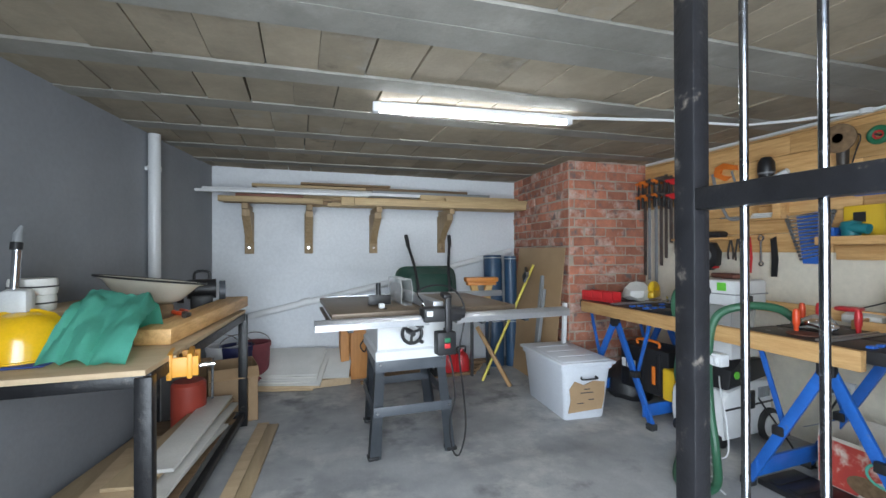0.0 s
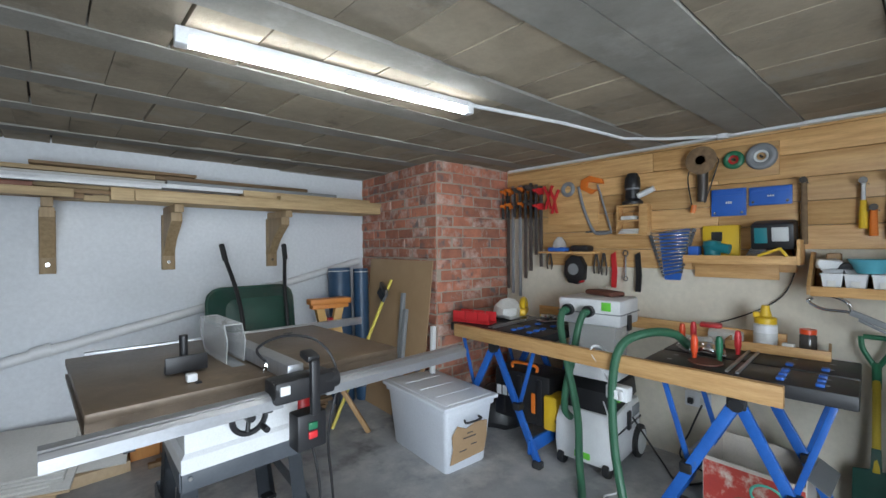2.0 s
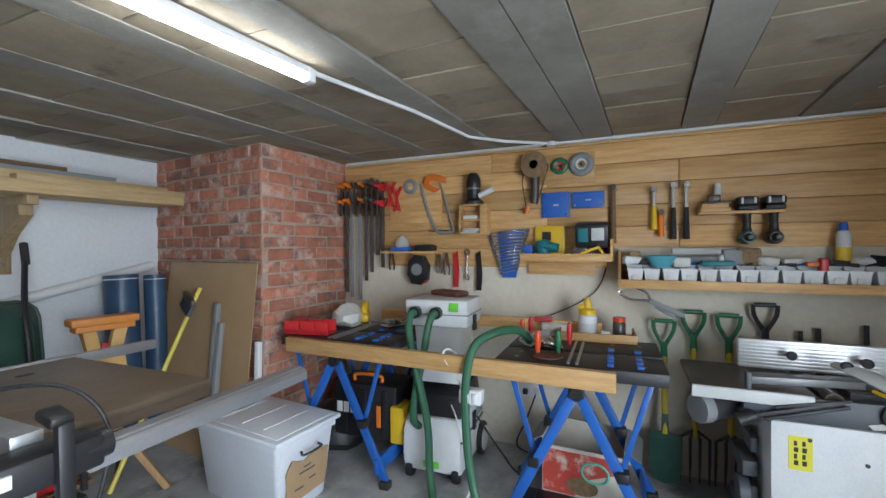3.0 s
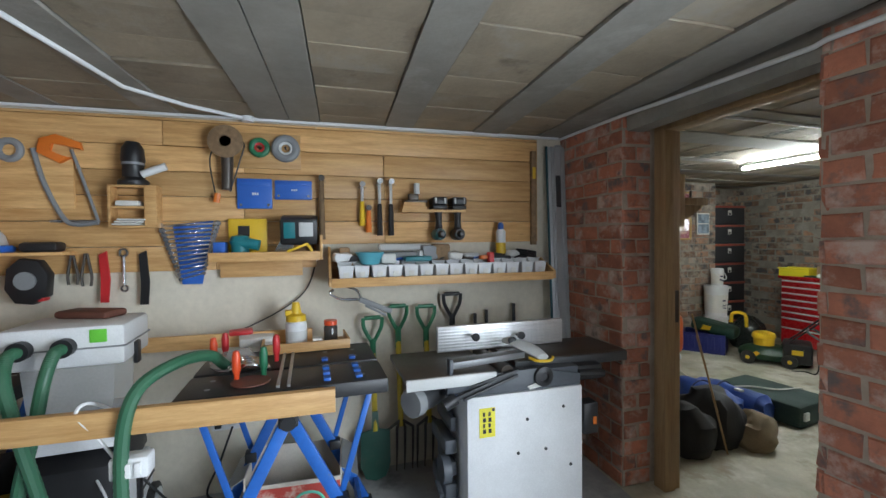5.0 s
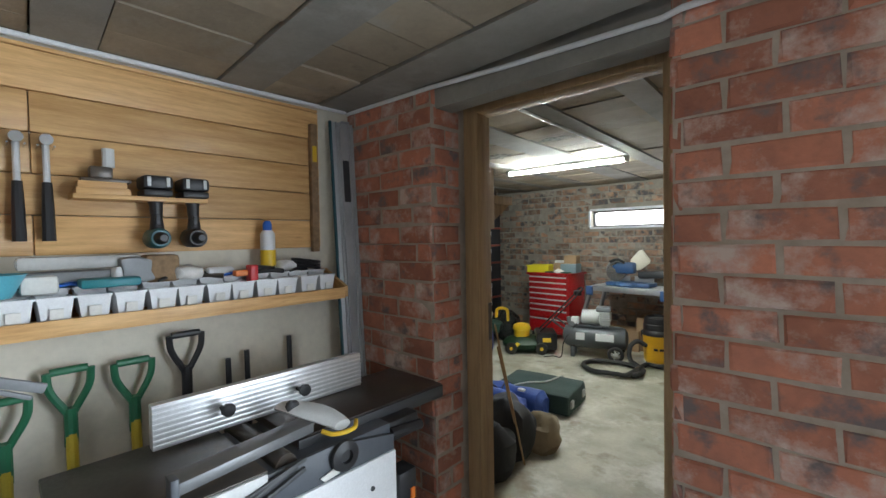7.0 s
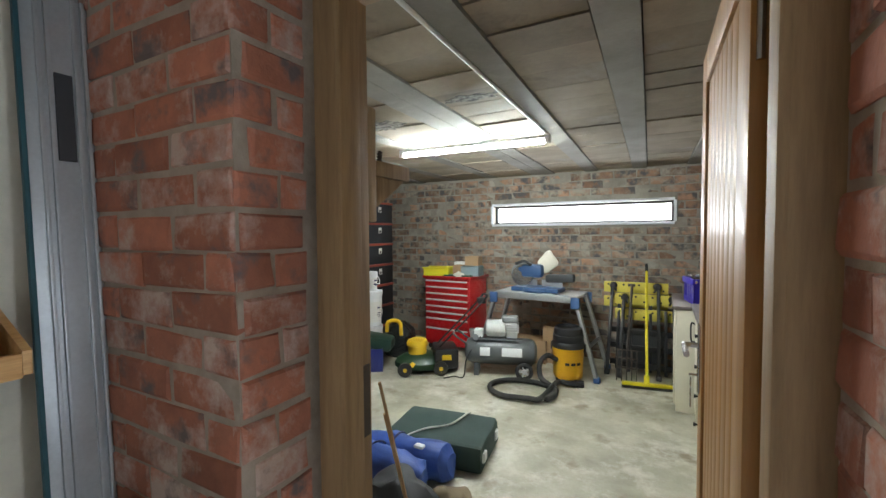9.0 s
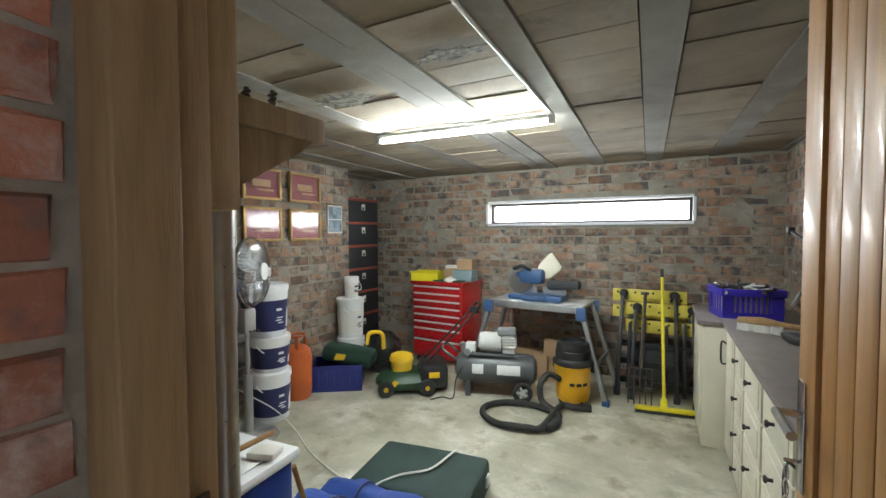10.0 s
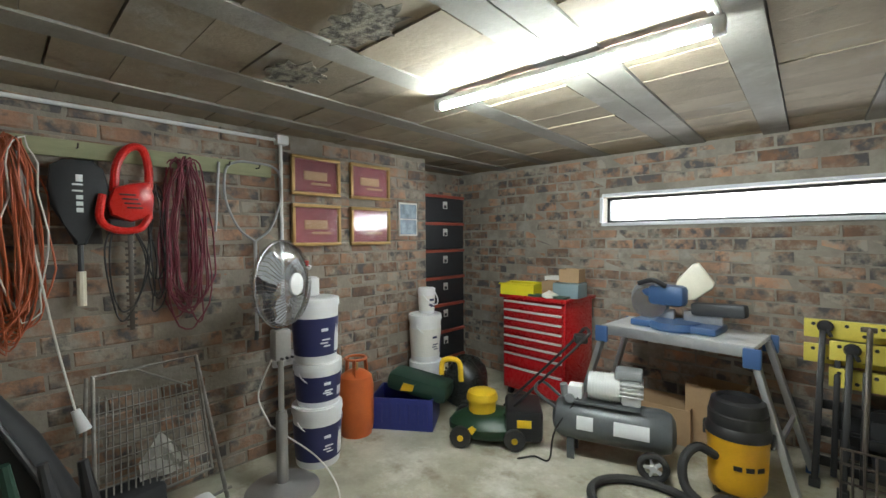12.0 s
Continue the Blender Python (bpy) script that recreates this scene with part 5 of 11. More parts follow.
def orange_case():
    c = thing("orange_case", "orange plywood crate with a rope loop", "crate", (0.26, 4.62, 0))
    bm = B()
    for x0, x1 in ((-0.18, -0.095), (-0.085, 0.085), (0.095, 0.18)):
        box(bm, (x0, -0.12, 0.0), (x1, 0.12, 0.52), 0.004)
    part("body", bm, M_ORANGE3, c)
    bm = B()
    tube(bm, [(0.05, -0.125, 0.40), (0.01, -0.14, 0.34), (0.05, -0.15, 0.28), (0.08, -0.13, 0.33)], 0.008, 8, 5)
    part("rope_loop", bm, M_BLACK, c)


M_ORANGE3 = mat("orange_ply", (0.60, 0.28, 0.09), (0.48, 0.2, 0.06), 0.6, scale=4, stretch=(8, 8, 1), bump=0.05)
orange_case()


def jerry_bits():
    c = thing("tool_case", "black hard tool case with orange and white lettering", "tool case", (2.42, 2.86, 0.17), 5)
    bm = B()
    box(bm, (-0.13, -0.24, 0.0), (0.16, 0.22, 0.36), 0.018)
    for y in (-0.16, 0.0, 0.14):
        box(bm, (-0.142, y - 0.02, 0.03), (-0.125, y + 0.02, 0.33), 0.005)
    part("shell", bm, M_BLACK, c)
    for k in range(3):
        bm = B()
        box(bm, (-0.1435, 0.05 + k * 0.05, 0.165), (-0.1415, 0.09 + k * 0.05, 0.235), 0.0008)
        part("brand_bar", bm, M_WHITEP, c)
    bm = B()
    box(bm, (-0.148, -0.135, 0.09), (-0.14, -0.105, 0.23), 0.002)
    part("latch_label", bm, M_ORANGE, c)
    bm = B()
    tube(bm, [(-0.06, 0.10, 0.35), (-0.06, 0.09, 0.40), (-0.06, -0.09, 0.40), (-0.06, -0.10, 0.35)], 0.012, 8, 4)
    part("handle", bm, M_ORANGE, c)
    y = thing("yellow_case", "small yellow plastic case on the bench foot", "tool case", (2.34, 2.60, 0.17), 5)
    bm = B()
    box(bm, (-0.05, -0.05, 0.0), (0.12, 0.05, 0.24), 0.015)
    part("shell", bm, M_YEL, y)
    b = thing("white_bucket", "white plastic bucket lying on its side", "bucket", (2.12, 3.36, 0.11), 0)
    bm = B()
    lathe(bm, [(0, 0), (0.085, 0), (0.105, 0.24), (0.11, 0.24), (0.11, 0.26), (0.10, 0.26), (0.08, 0.02), (0, 0.02)], (-0.02, 0.02, 0), 22, pose(0, 0, 0, 0, 90, 10))
    part("body", bm, M_WHITEP, b)
    p = thing("tarred_bag", "dark bag slumped behind the workbench legs", "bag", (2.5, 3.2, 0), 0)
    bm = B()
    lathe(bm, [(0, 0), (0.17, 0), (0.21, 0.06), (0.20, 0.18), (0.12, 0.28), (0.05, 0.31), (0, 0.31)], (0, 0, 0), 14)
    for v in bm.verts:
        v.co += noise.noise_vector(v.co * 9) * 0.03
    part("sack", bm, M_BLACK, p)


jerry_bits()


def picture_carton():
    c = thing("cardboard_carton", "red and white printed cardboard carton with a food picture", "carton", (2.55, 1.47, 0), -3)
    bm = B()
    for a, b in (((-0.16, -0.22, 0.0), (-0.155, 0.22, 0.30)), ((0.155, -0.22, 0.0), (0.16, 0.22, 0.34)), ((-0.155, -0.22, 0.0), (0.155, -0.215, 0.34)), ((-0.155, 0.215, 0.0), (0.155, 0.22, 0.34)), ((-0.155, -0.215, 0.0), (0.155, 0.215, 0.005))):
        box(bm, a, b)
    part("sides", bm, M_CARTON, c)
    for n, a, b, m in (("red_print", (-0.164, -0.215, 0.05), (-0.1605, 0.215, 0.28), M_CARTRED),):
        bm = B()
        prism(bm, [(-0.215, 0.04), (-0.04, 0.04), (0.02, 0.14), (0.215, 0.22), (0.215, 0.28), (-0.215, 0.28)], 0.003, pose(-0.1605, 0, 0, 90, 0, -90))
        part(n, bm, m, c)
    bm = B()
    prism(bm, [(0.0 + 0.085 * math.cos(a), 0.10 + 0.05 * math.sin(a)) for a in (2 * math.pi * k / 20 for k in range(20))], 0.002, pose(-0.164, 0, 0, 90, 0, -90))
    part("dish_print", bm, M_OLDWOOD, c)
    bm = B()
    tube(bm, [(-0.166, -0.07 + 0.07 * math.cos(a), 0.19 + 0.055 * math.sin(a)) for a in (2 * math.pi * k / 24 for k in range(24))], 0.007, 6, closed=True)
    part("ring_print", bm, M_TARP, c)
    bm = B()
    for s in (-1, 1):
        bar(bm, (0.0, s * 0.22, 0.34), (0.0, s * 0.30, 0.29), 0.31, 0.004)
    part("flap", bm, M_GREYP, c)
    mat_ = thing("rubber_mat", "black moulded tray under the workbench", "tray", (2.4, 1.40, 0), 0)
    bm = B()
    box(bm, (-0.30, -0.42, 0), (0.0, 0.42, 0.035), 0.008)
    tray = part("tray", bm, M_BLACK, mat_)
    for k in range(8):
        bm = B()
        box(bm, (-0.27, -0.38 + k * 0.1, 0.035), (-0.03, -0.32 + k * 0.1, 0.042), 0.002)
        part("rib", bm, M_BLACK, tray)


M_CARTON = mat("carton_white", (0.66, 0.60, 0.52), (0.56, 0.5, 0.43), 0.6, scale=5, bump=0.03)
M_CARTRED = mat("carton_red", (0.55, 0.07, 0.045), (0.45, 0.06, 0.05), 0.5, scale=9, bump=0.02, wear=(0.7, 0.62, 0.52), wear_scale=9, wear_at=0.6)
picture_carton()

# ---- workshop: tool wall ----
XW = 2.926   # face of the pine boards


def pine_boards():
    r = random.Random(12)
    w = tagged(new("board_cladding"), "honey-coloured pine boards lining the tool wall", "cladding", kind="structure")
    z = 1.285
    row = 0
    while z < 2.11:
        h = 0.137 if z + 0.137 < 2.12 else 2.125 - z
        cuts = [-0.115, *sorted(r.sample([0.55, 0.95, 1.35, 1.75, 2.15, 2.5], 1 if row % 2 else 2)), 3.45]
        if row == 0:
            cuts = [1.36, 1.9, 3.03]
        if 0 < row < 3:
            cuts[-1] = 3.10
        for a, b in zip(cuts, cuts[1:]):
            bm = B()
            box(bm, (XW - r.uniform(0, 0.005), a + 0.0015, z), (2.951, b - 0.001, z + h - 0.003), 0.004)
            part("board", bm, M_PINE, w)
        z += h
        row += 1
    for y0, y1, z0, z1 in ((1.44, 1.86, 1.86, 2.06), (2.55, 3.0, 1.62, 1.99), (1.44, 1.88, 1.24, 1.33)):
        bm = B()
        box(bm, (XW - 0.018, y0, z0), (XW - 0.0005, y1, z1), 0.002)
        part("backing_board", bm, M_PINE, w)


pine_boards()


def hung(name, label, category, y, z, group=""):
    return thing(name, label, category, (XW, y, z), 0, group)


def bar_clamp(y, top, length, jaw_m, bar_m, x=0.05):
    c = hung("bar_clamp", "long steel bar clamp hanging from the boards", "clamp", y, top - length, "hanging bar clamps")
    bm = B()
    box(bm, (-x - 0.005, -0.015, 0), (-x + 0.005, 0.015, length - 0.01), 0.002)
    part("bar", bm, bar_m, c)
    for zz in (length - 0.06, length - 0.19):
        bm = B()
        prism(bm, [(-0.03, -0.025), (0.05, -0.02), (0.105, 0.0), (0.105, 0.016), (0.03, 0.03), (-0.025, 0.035)], 0.03, pose(-x - 0.005, 0.015, zz, 90, 0, 0) @ Matrix.Diagonal((-1, 1, 1, 1)), 0.004)
        part("jaw", bm, jaw_m, c)
    bm = B()
    tube(bm, [(-x - 0.08, 0, length - 0.30), (-x - 0.08, 0, length - 0.20), (-x - 0.08, 0, length - 0.06)], [0.013, 0.013, 0.006], 10)
    part("screw_grip", bm, M_BLACK, c)


M_BARSTEEL = mat("dull_bar_steel", (0.17, 0.155, 0.145), (0.09, 0.075, 0.065), 0.5, 0.6, scale=12, bump=0.05)
for y, t, l, j, m in ((3.40, 1.99, 0.93, M_ORANGE, M_BARSTEEL), (3.35, 2.0, 0.98, M_ORANGE, M_GREYP), (3.27, 2.0, 1.0, M_BARSTEEL, M_GREYP), (3.21, 2.0, 0.84, M_ORANGE, M_BARSTEEL), (3.155, 2.01, 0.78, M_BARSTEEL, M_BARSTEEL), (3.10, 1.99, 0.62, M_BARSTEEL, M_BARSTEEL), (3.05, 1.97, 0.70, M_RED, M_BARSTEEL)):
    bar_clamp(y, t, l, j, m)


def g_clamps():
    for y, z, m in ((2.93, 1.72, M_RED), (2.99, 1.76, M_RED)):
        c = hung("spring_clamp", "red spring clamp hung by its jaws", "clamp", y, z, "red spring clamps")
        bm = B()
        for s in (-1, 1):
            prism(bm, [(0, 0.10), (s * 0.05, 0.19), (s * 0.032, 0.20), (0, 0.13), (s * -0.02, 0.03), (s * -0.035, 0.0), (s * -0.015, 0.0), (0, 0.06)], 0.022, pose(-0.02, 0, 0, 90, 0, -90), 0.003)
        part("jaws", bm, m, c)
    t = hung("tape_roll", "roll of grey tape on the tool wall", "tape", 2.81, 1.86)
    bm = B()
    tube(bm, [(-0.02, 0.045 * math.cos(a), 0.05 + 0.045 * math.sin(a)) for a in (2 * math.pi * k / 24 for k in range(24))], 0.018, 8, closed=True)
    part("tape", bm, M_GREYP, t)


g_clamps()


def hacksaw():
    h = hung("hacksaw", "orange-handled hacksaw hanging from a nail", "hacksaw", 2.55, 1.52)
    bm = B()
    tube(bm, [(-0.03, 0.16, 0.40), (-0.03, 0.115, 0.22), (-0.03, 0.04, 0.05), (-0.03, -0.02, 0.02), (-0.03, -0.11, 0.03)], 0.012, 8, 5)
    tube(bm, [(-0.03, -0.11, 0.03), (-0.03, -0.02, 0.34), (-0.03, 0.0, 0.40)], 0.008, 8)
    part("bow", bm, M_GREYP, h)
    bm = B()
    prism(bm, [(0.0, 0.36), (0.05, 0.33), (0.14, 0.38), (0.13, 0.45), (0.06, 0.475), (-0.04, 0.44), (-0.05, 0.40), (0.03, 0.42), (0.08, 0.43), (0.09, 0.39), (0.04, 0.37)], 0.03, Matrix.Translation((-0.015, 0, 0)) @ pose(0, 0, 0, 90, 0, -90) @ Matrix.Diagonal((-1, 1, 1, 1)), 0.004)
    part("handle", bm, M_ORANGE, h)
    bm = B()
    box(bm, (-0.031, -0.115, 0.03), (-0.029, 0.10, 0.042), 0, pose(0, 0, 0, 0, 0, 0))
    part("blade", bm, M_CHROME, h)


hacksaw()


def router_holder():
    s = hung("bit_box", "small open pine box with folded papers", "shelf", 2.29, 1.52)
    bm = B()
    for a, b in (((-0.09, -0.085, 0), (0, 0.085, 0.012)), ((-0.09, -0.085, 0.10), (0, 0.085, 0.112)), ((-0.09, -0.085, 0.21), (0, 0.085, 0.222)), ((-0.09, 0.075, 0), (0, 0.087, 0.222)), ((-0.09, -0.13, 0), (0, -0.075, 0.222))):
        box(bm, a, b, 0.002)
    part("case", bm, M_PINE, s)
    for k in range(3):
        bm = B()
        box(bm, (-0.12, -0.06, 0.014 + k * 0.012), (-0.02, 0.06, 0.022 + k * 0.012), 0.002, pose(0, 0, 0, 0, 0, 6 * k))
        part("paper", bm, M_PAPER, s)
    bm = B()
    box(bm, (-0.1, -0.05, 0.114), (-0.02, 0.05, 0.14), 0.004)
    part("booklet", bm, M_PAPER, s)
    t = thing("trim_router", "small dark power tool standing on the pine box", "router", (XW - 0.06, 2.27, 1.742))
    bm = B()
    lathe(bm, [(0, 0), (0.07, 0), (0.07, 0.02), (0.05, 0.04), (0.048, 0.10), (0.055, 0.13), (0.05, 0.19), (0.03, 0.225), (0, 0.23)], (0, 0, 0), 18)
    part("motor", bm, M_BLACK, t)
    bm = B()
    lathe(bm, [(0, 0), (0.052, 0), (0.052, 0.03), (0, 0.03)], (0, 0, 0.105), 18)
    part("collar", bm, M_GREYP, t)
    bm = B()
    tube(bm, [(-0.03, -0.05, 0.055), (-0.03, -0.16, 0.10)], 0.02, 12)
    part("handle", bm, M_WHITEP, t)


router_holder()


def small_shelf():
    s = hung("tool_shelf", "narrow pine shelf with small pliers", "shelf", 2.79, 1.385)
    bm = B()
    box(bm, (-0.13, -0.24, 0), (0, 0.24, 0.016), 0.002)
    part("board", bm, M_PINE, s)
    g = thing("safety_goggles", "clear goggles with blue strap on the shelf", "goggles", (XW - 0.07, 2.86, 1.401))
    bm = B()
    lathe(bm, [(0, 0), (0.05, 0), (0.06, 0.03), (0.05, 0.08), (0.02, 0.12), (0, 0.12)], (0, 0, 0), 14)
    part("lens", bm, M_CLEAR, g)
    bm = B()
    box(bm, (-0.06, -0.08, 0.0), (0.03, 0.08, 0.035), 0.012)
    part("strap", bm, M_BLUE, g)
    c = thing("palm_sander", "black palm sander lying on the shelf", "sander", (XW - 0.07, 2.66, 1.401))
    bm = B()
    box(bm, (-0.05, -0.08, 0), (0.05, 0.08, 0.05), 0.02)
    part("body", bm, M_BLACK, c)
    for y, z, l in ((2.98, 1.25, 0.16), (2.56, 1.23, 0.15), (2.50, 1.22, 0.17)):
        p = hung("pliers", "dark pliers hanging under the shelf", "pliers", y, z, "hanging pliers")
        bm = B()
        for k in (-1, 1):
            tube(bm, [(-0.03, k * 0.004, l), (-0.03, k * 0.012, l * 0.7), (-0.03, k * 0.022, l * 0.3), (-0.03, k * 0.018, 0)], 0.007, 8, 4)
        part("jaws", bm, M_IRON, p)
    e = hung("jigsaw_tool", "black and red power saw hung below the shelf", "power saw", 2.73, 1.12)
    bm = B()
    prism(bm, [(-0.09, 0.10), (-0.08, 0.20), (-0.03, 0.25), (0.05, 0.24), (0.09, 0.17), (0.08, 0.06), (0.02, 0.02), (-0.05, 0.03)], 0.07, pose(-0.01, 0, 0, 90, 0, -90), 0.012)
    part("body", bm, M_BLACK, e)
    bm = B()
    lathe(bm, [(0, 0), (0.045, 0), (0.045, 0.01), (0, 0.012)], (-0.08, 0.0, 0.14), 16, pose(0, 0, 0, 0, -90, 0))
    part("guard", bm, M_GREYP, e)
    bm = B()
    box(bm, (-0.075, -0.07, 0.035), (-0.02, 0.04, 0.06), 0.008)
    part("red_base", bm, M_RED, e)
    for y, z, l, m, n in ((2.43, 1.13, 0.27, M_RED, "red"), (2.25, 1.11, 0.29, M_BLACK, "black")):
        k = hung("push_stick", n + " plastic push stick on the wall", "push stick", y, z, "push sticks")
        bm = B()
        prism(bm, [(-0.018, 0), (0.02, 0), (0.028, 0.12), (0.016, l), (-0.02, l - 0.02), (-0.012, 0.12)], 0.012, pose(-0.012, 0, 0, 90, 0, -90), 0.002)
        part("stick", bm, m, k)
    k = hung("ring_spanner", "steel spanner on a nail", "spanner", 2.34, 1.20)
    bm = B()
    tube(bm, [(-0.015, 0, 0.02), (-0.015, 0, 0.17)], 0.008, 8)
    tube(bm, [(-0.015, 0.018 * math.cos(a), 0.19 + 0.02 * math.sin(a)) for a in (2 * math.pi * i / 14 for i in range(14))], 0.007, 6, closed=True)
    tube(bm, [(-0.015, 0.014 * math.cos(a), 0.015 * math.sin(a)) for a in (2 * math.pi * i / 14 for i in range(14))], 0.006, 6, closed=True)
    part("shank", bm, M_CHROME, k)


small_shelf()


def spanner_set():
    s = hung("spanner_rack", "row of steel spanners in a blue fan-shaped rack", "spanner set", 2.01, 1.21)
    bm = B()
    prism(bm, [(-0.06, 0.0), (0.04, 0.0), (0.10, 0.35), (-0.10, 0.33)], 0.012, pose(-0.002, 0, 0, 90, 0, -90), 0.003)
    part("rack", bm, M_BLUE, s)
    for k in range(13):
        t = k / 12
        z = 0.04 + 0.26 * t
        w = 0.07 + 0.10 * t
        bm = B()
        a, b = Vector((-0.024, w * 0.9, z - 0.01 + 0.03 * t)), Vector((-0.03, -w * 0.75, z + 0.02 + 0.015 * t))
        bar(bm, a, b, 0.004, 0.008 + 0.005 * t, 0.001)
        for e in (a, b):
            tube(bm, [e + Vector((-0.004, 0, 0)), e + Vector((0.004, 0, 0))], 0.010 + 0.006 * t, 10)
        part("spanner", bm, M_CHROME, s)


spanner_set()


def grinder_and_discs():
    g = hung("angle_grinder", "dusty angle grinder with orange handle on a hook", "angle grinder", 1.825, 1.68)
    bm = B()
    tube(bm, [(-0.05, 0.0, 0.30), (-0.05, 0.0, 0.16), (-0.05, 0.005, 0.05)], [0.034, 0.03, 0.026], 12)
    tube(bm, [(-0.03, 0, 0.31), (-0.10, 0, 0.31)], 0.03, 12)
    part("body", bm, M_IRON, g)
    bm = B()
    lathe(bm, [(0, 0), (0.085, 0), (0.09, 0.02), (0.03, 0.03), (0, 0.03)], (-0.07, 0.0, 0.31), 22, pose(0, 0, 0, 0, -90, 0))
    part("guard", bm, M_OLDWOOD, g)
    bm = B()
    tube(bm, [(-0.05, 0.05, 0.03), (-0.05, 0.06, -0.02)], 0.016, 10)
    part("side_handle", bm, M_ORANGE, g)
    bm = B()
    tube(bm, [(-0.05, -0.01, 0.04), (-0.05, -0.06, 0.2), (-0.05, -0.08, 0.32), (-0.05, 0.08, 0.25), (-0.05, 0.06, 0.0)], 0.004, 6, 6)
    part("cable", bm, M_BLACK, g)
    for y, r, m, m2, n in ((1.66, 0.04, M_GREEN, M_RED, "red and green"), (1.52, 0.056, M_GREYP, M_PALEGREY, "grey")):
        d = hung("tape_roll", n + " roll of tape hung on the boards", "tape", y, 1.975, "hung rolls")
        bm = B()
        tube(bm, [(-0.035, r * math.cos(a), r * math.sin(a)) for a in (2 * math.pi * k / 24 for k in range(24))], r * 0.42, 10, closed=True)
        part("roll", bm, m, d)
        bm = B()
        tube(bm, [(-0.036, r * 0.62 * math.cos(a), r * 0.62 * math.sin(a)) for a in (2 * math.pi * k / 24 for k in range(24))], r * 0.22, 8, closed=True)
        part("core", bm, m2, d)
        bm = B()
        tube(bm, [(0.0, 0, 0), (-0.07, 0, 0)], 0.006, 8)
        part("peg", bm, M_DARK, d)


grinder_and_discs()


def blue_jigs():
    for y0, y1, z0, z1 in ((1.60, 1.785, 1.63, 1.80), (1.38, 1.585, 1.685, 1.795)):
        b = hung("blue_jig", "blue plastic drilling jig screwed to the boards", "jig", (y0 + y1) / 2, z0, "blue jigs")
        w, h = (y1 - y0) / 2, z1 - z0
        bm = B()
        box(bm, (-0.022, -w, 0), (0, w, h), 0.004)
        box(bm, (-0.028, -w + 0.01, h * 0.75), (-0.02, w - 0.01, h * 0.92), 0.002)
        part("plate", bm, M_BLUE, b)
        bm = B()
        for k in range(3):
            box(bm, (-0.0285, -0.02 + k * 0.012, h * 0.45), (-0.022, -0.012 + k * 0.012, h * 0.53))
        part("print", bm, M_WHITEP, b)
        for s in (-1, 1):
            bm = B()
            tube(bm, [(-0.02, s * (w - 0.02), 0.02), (-0.025, s * (w - 0.02), 0.02)], 0.008, 8)
            part("screw", bm, M_CHROME, b)


blue_jigs()


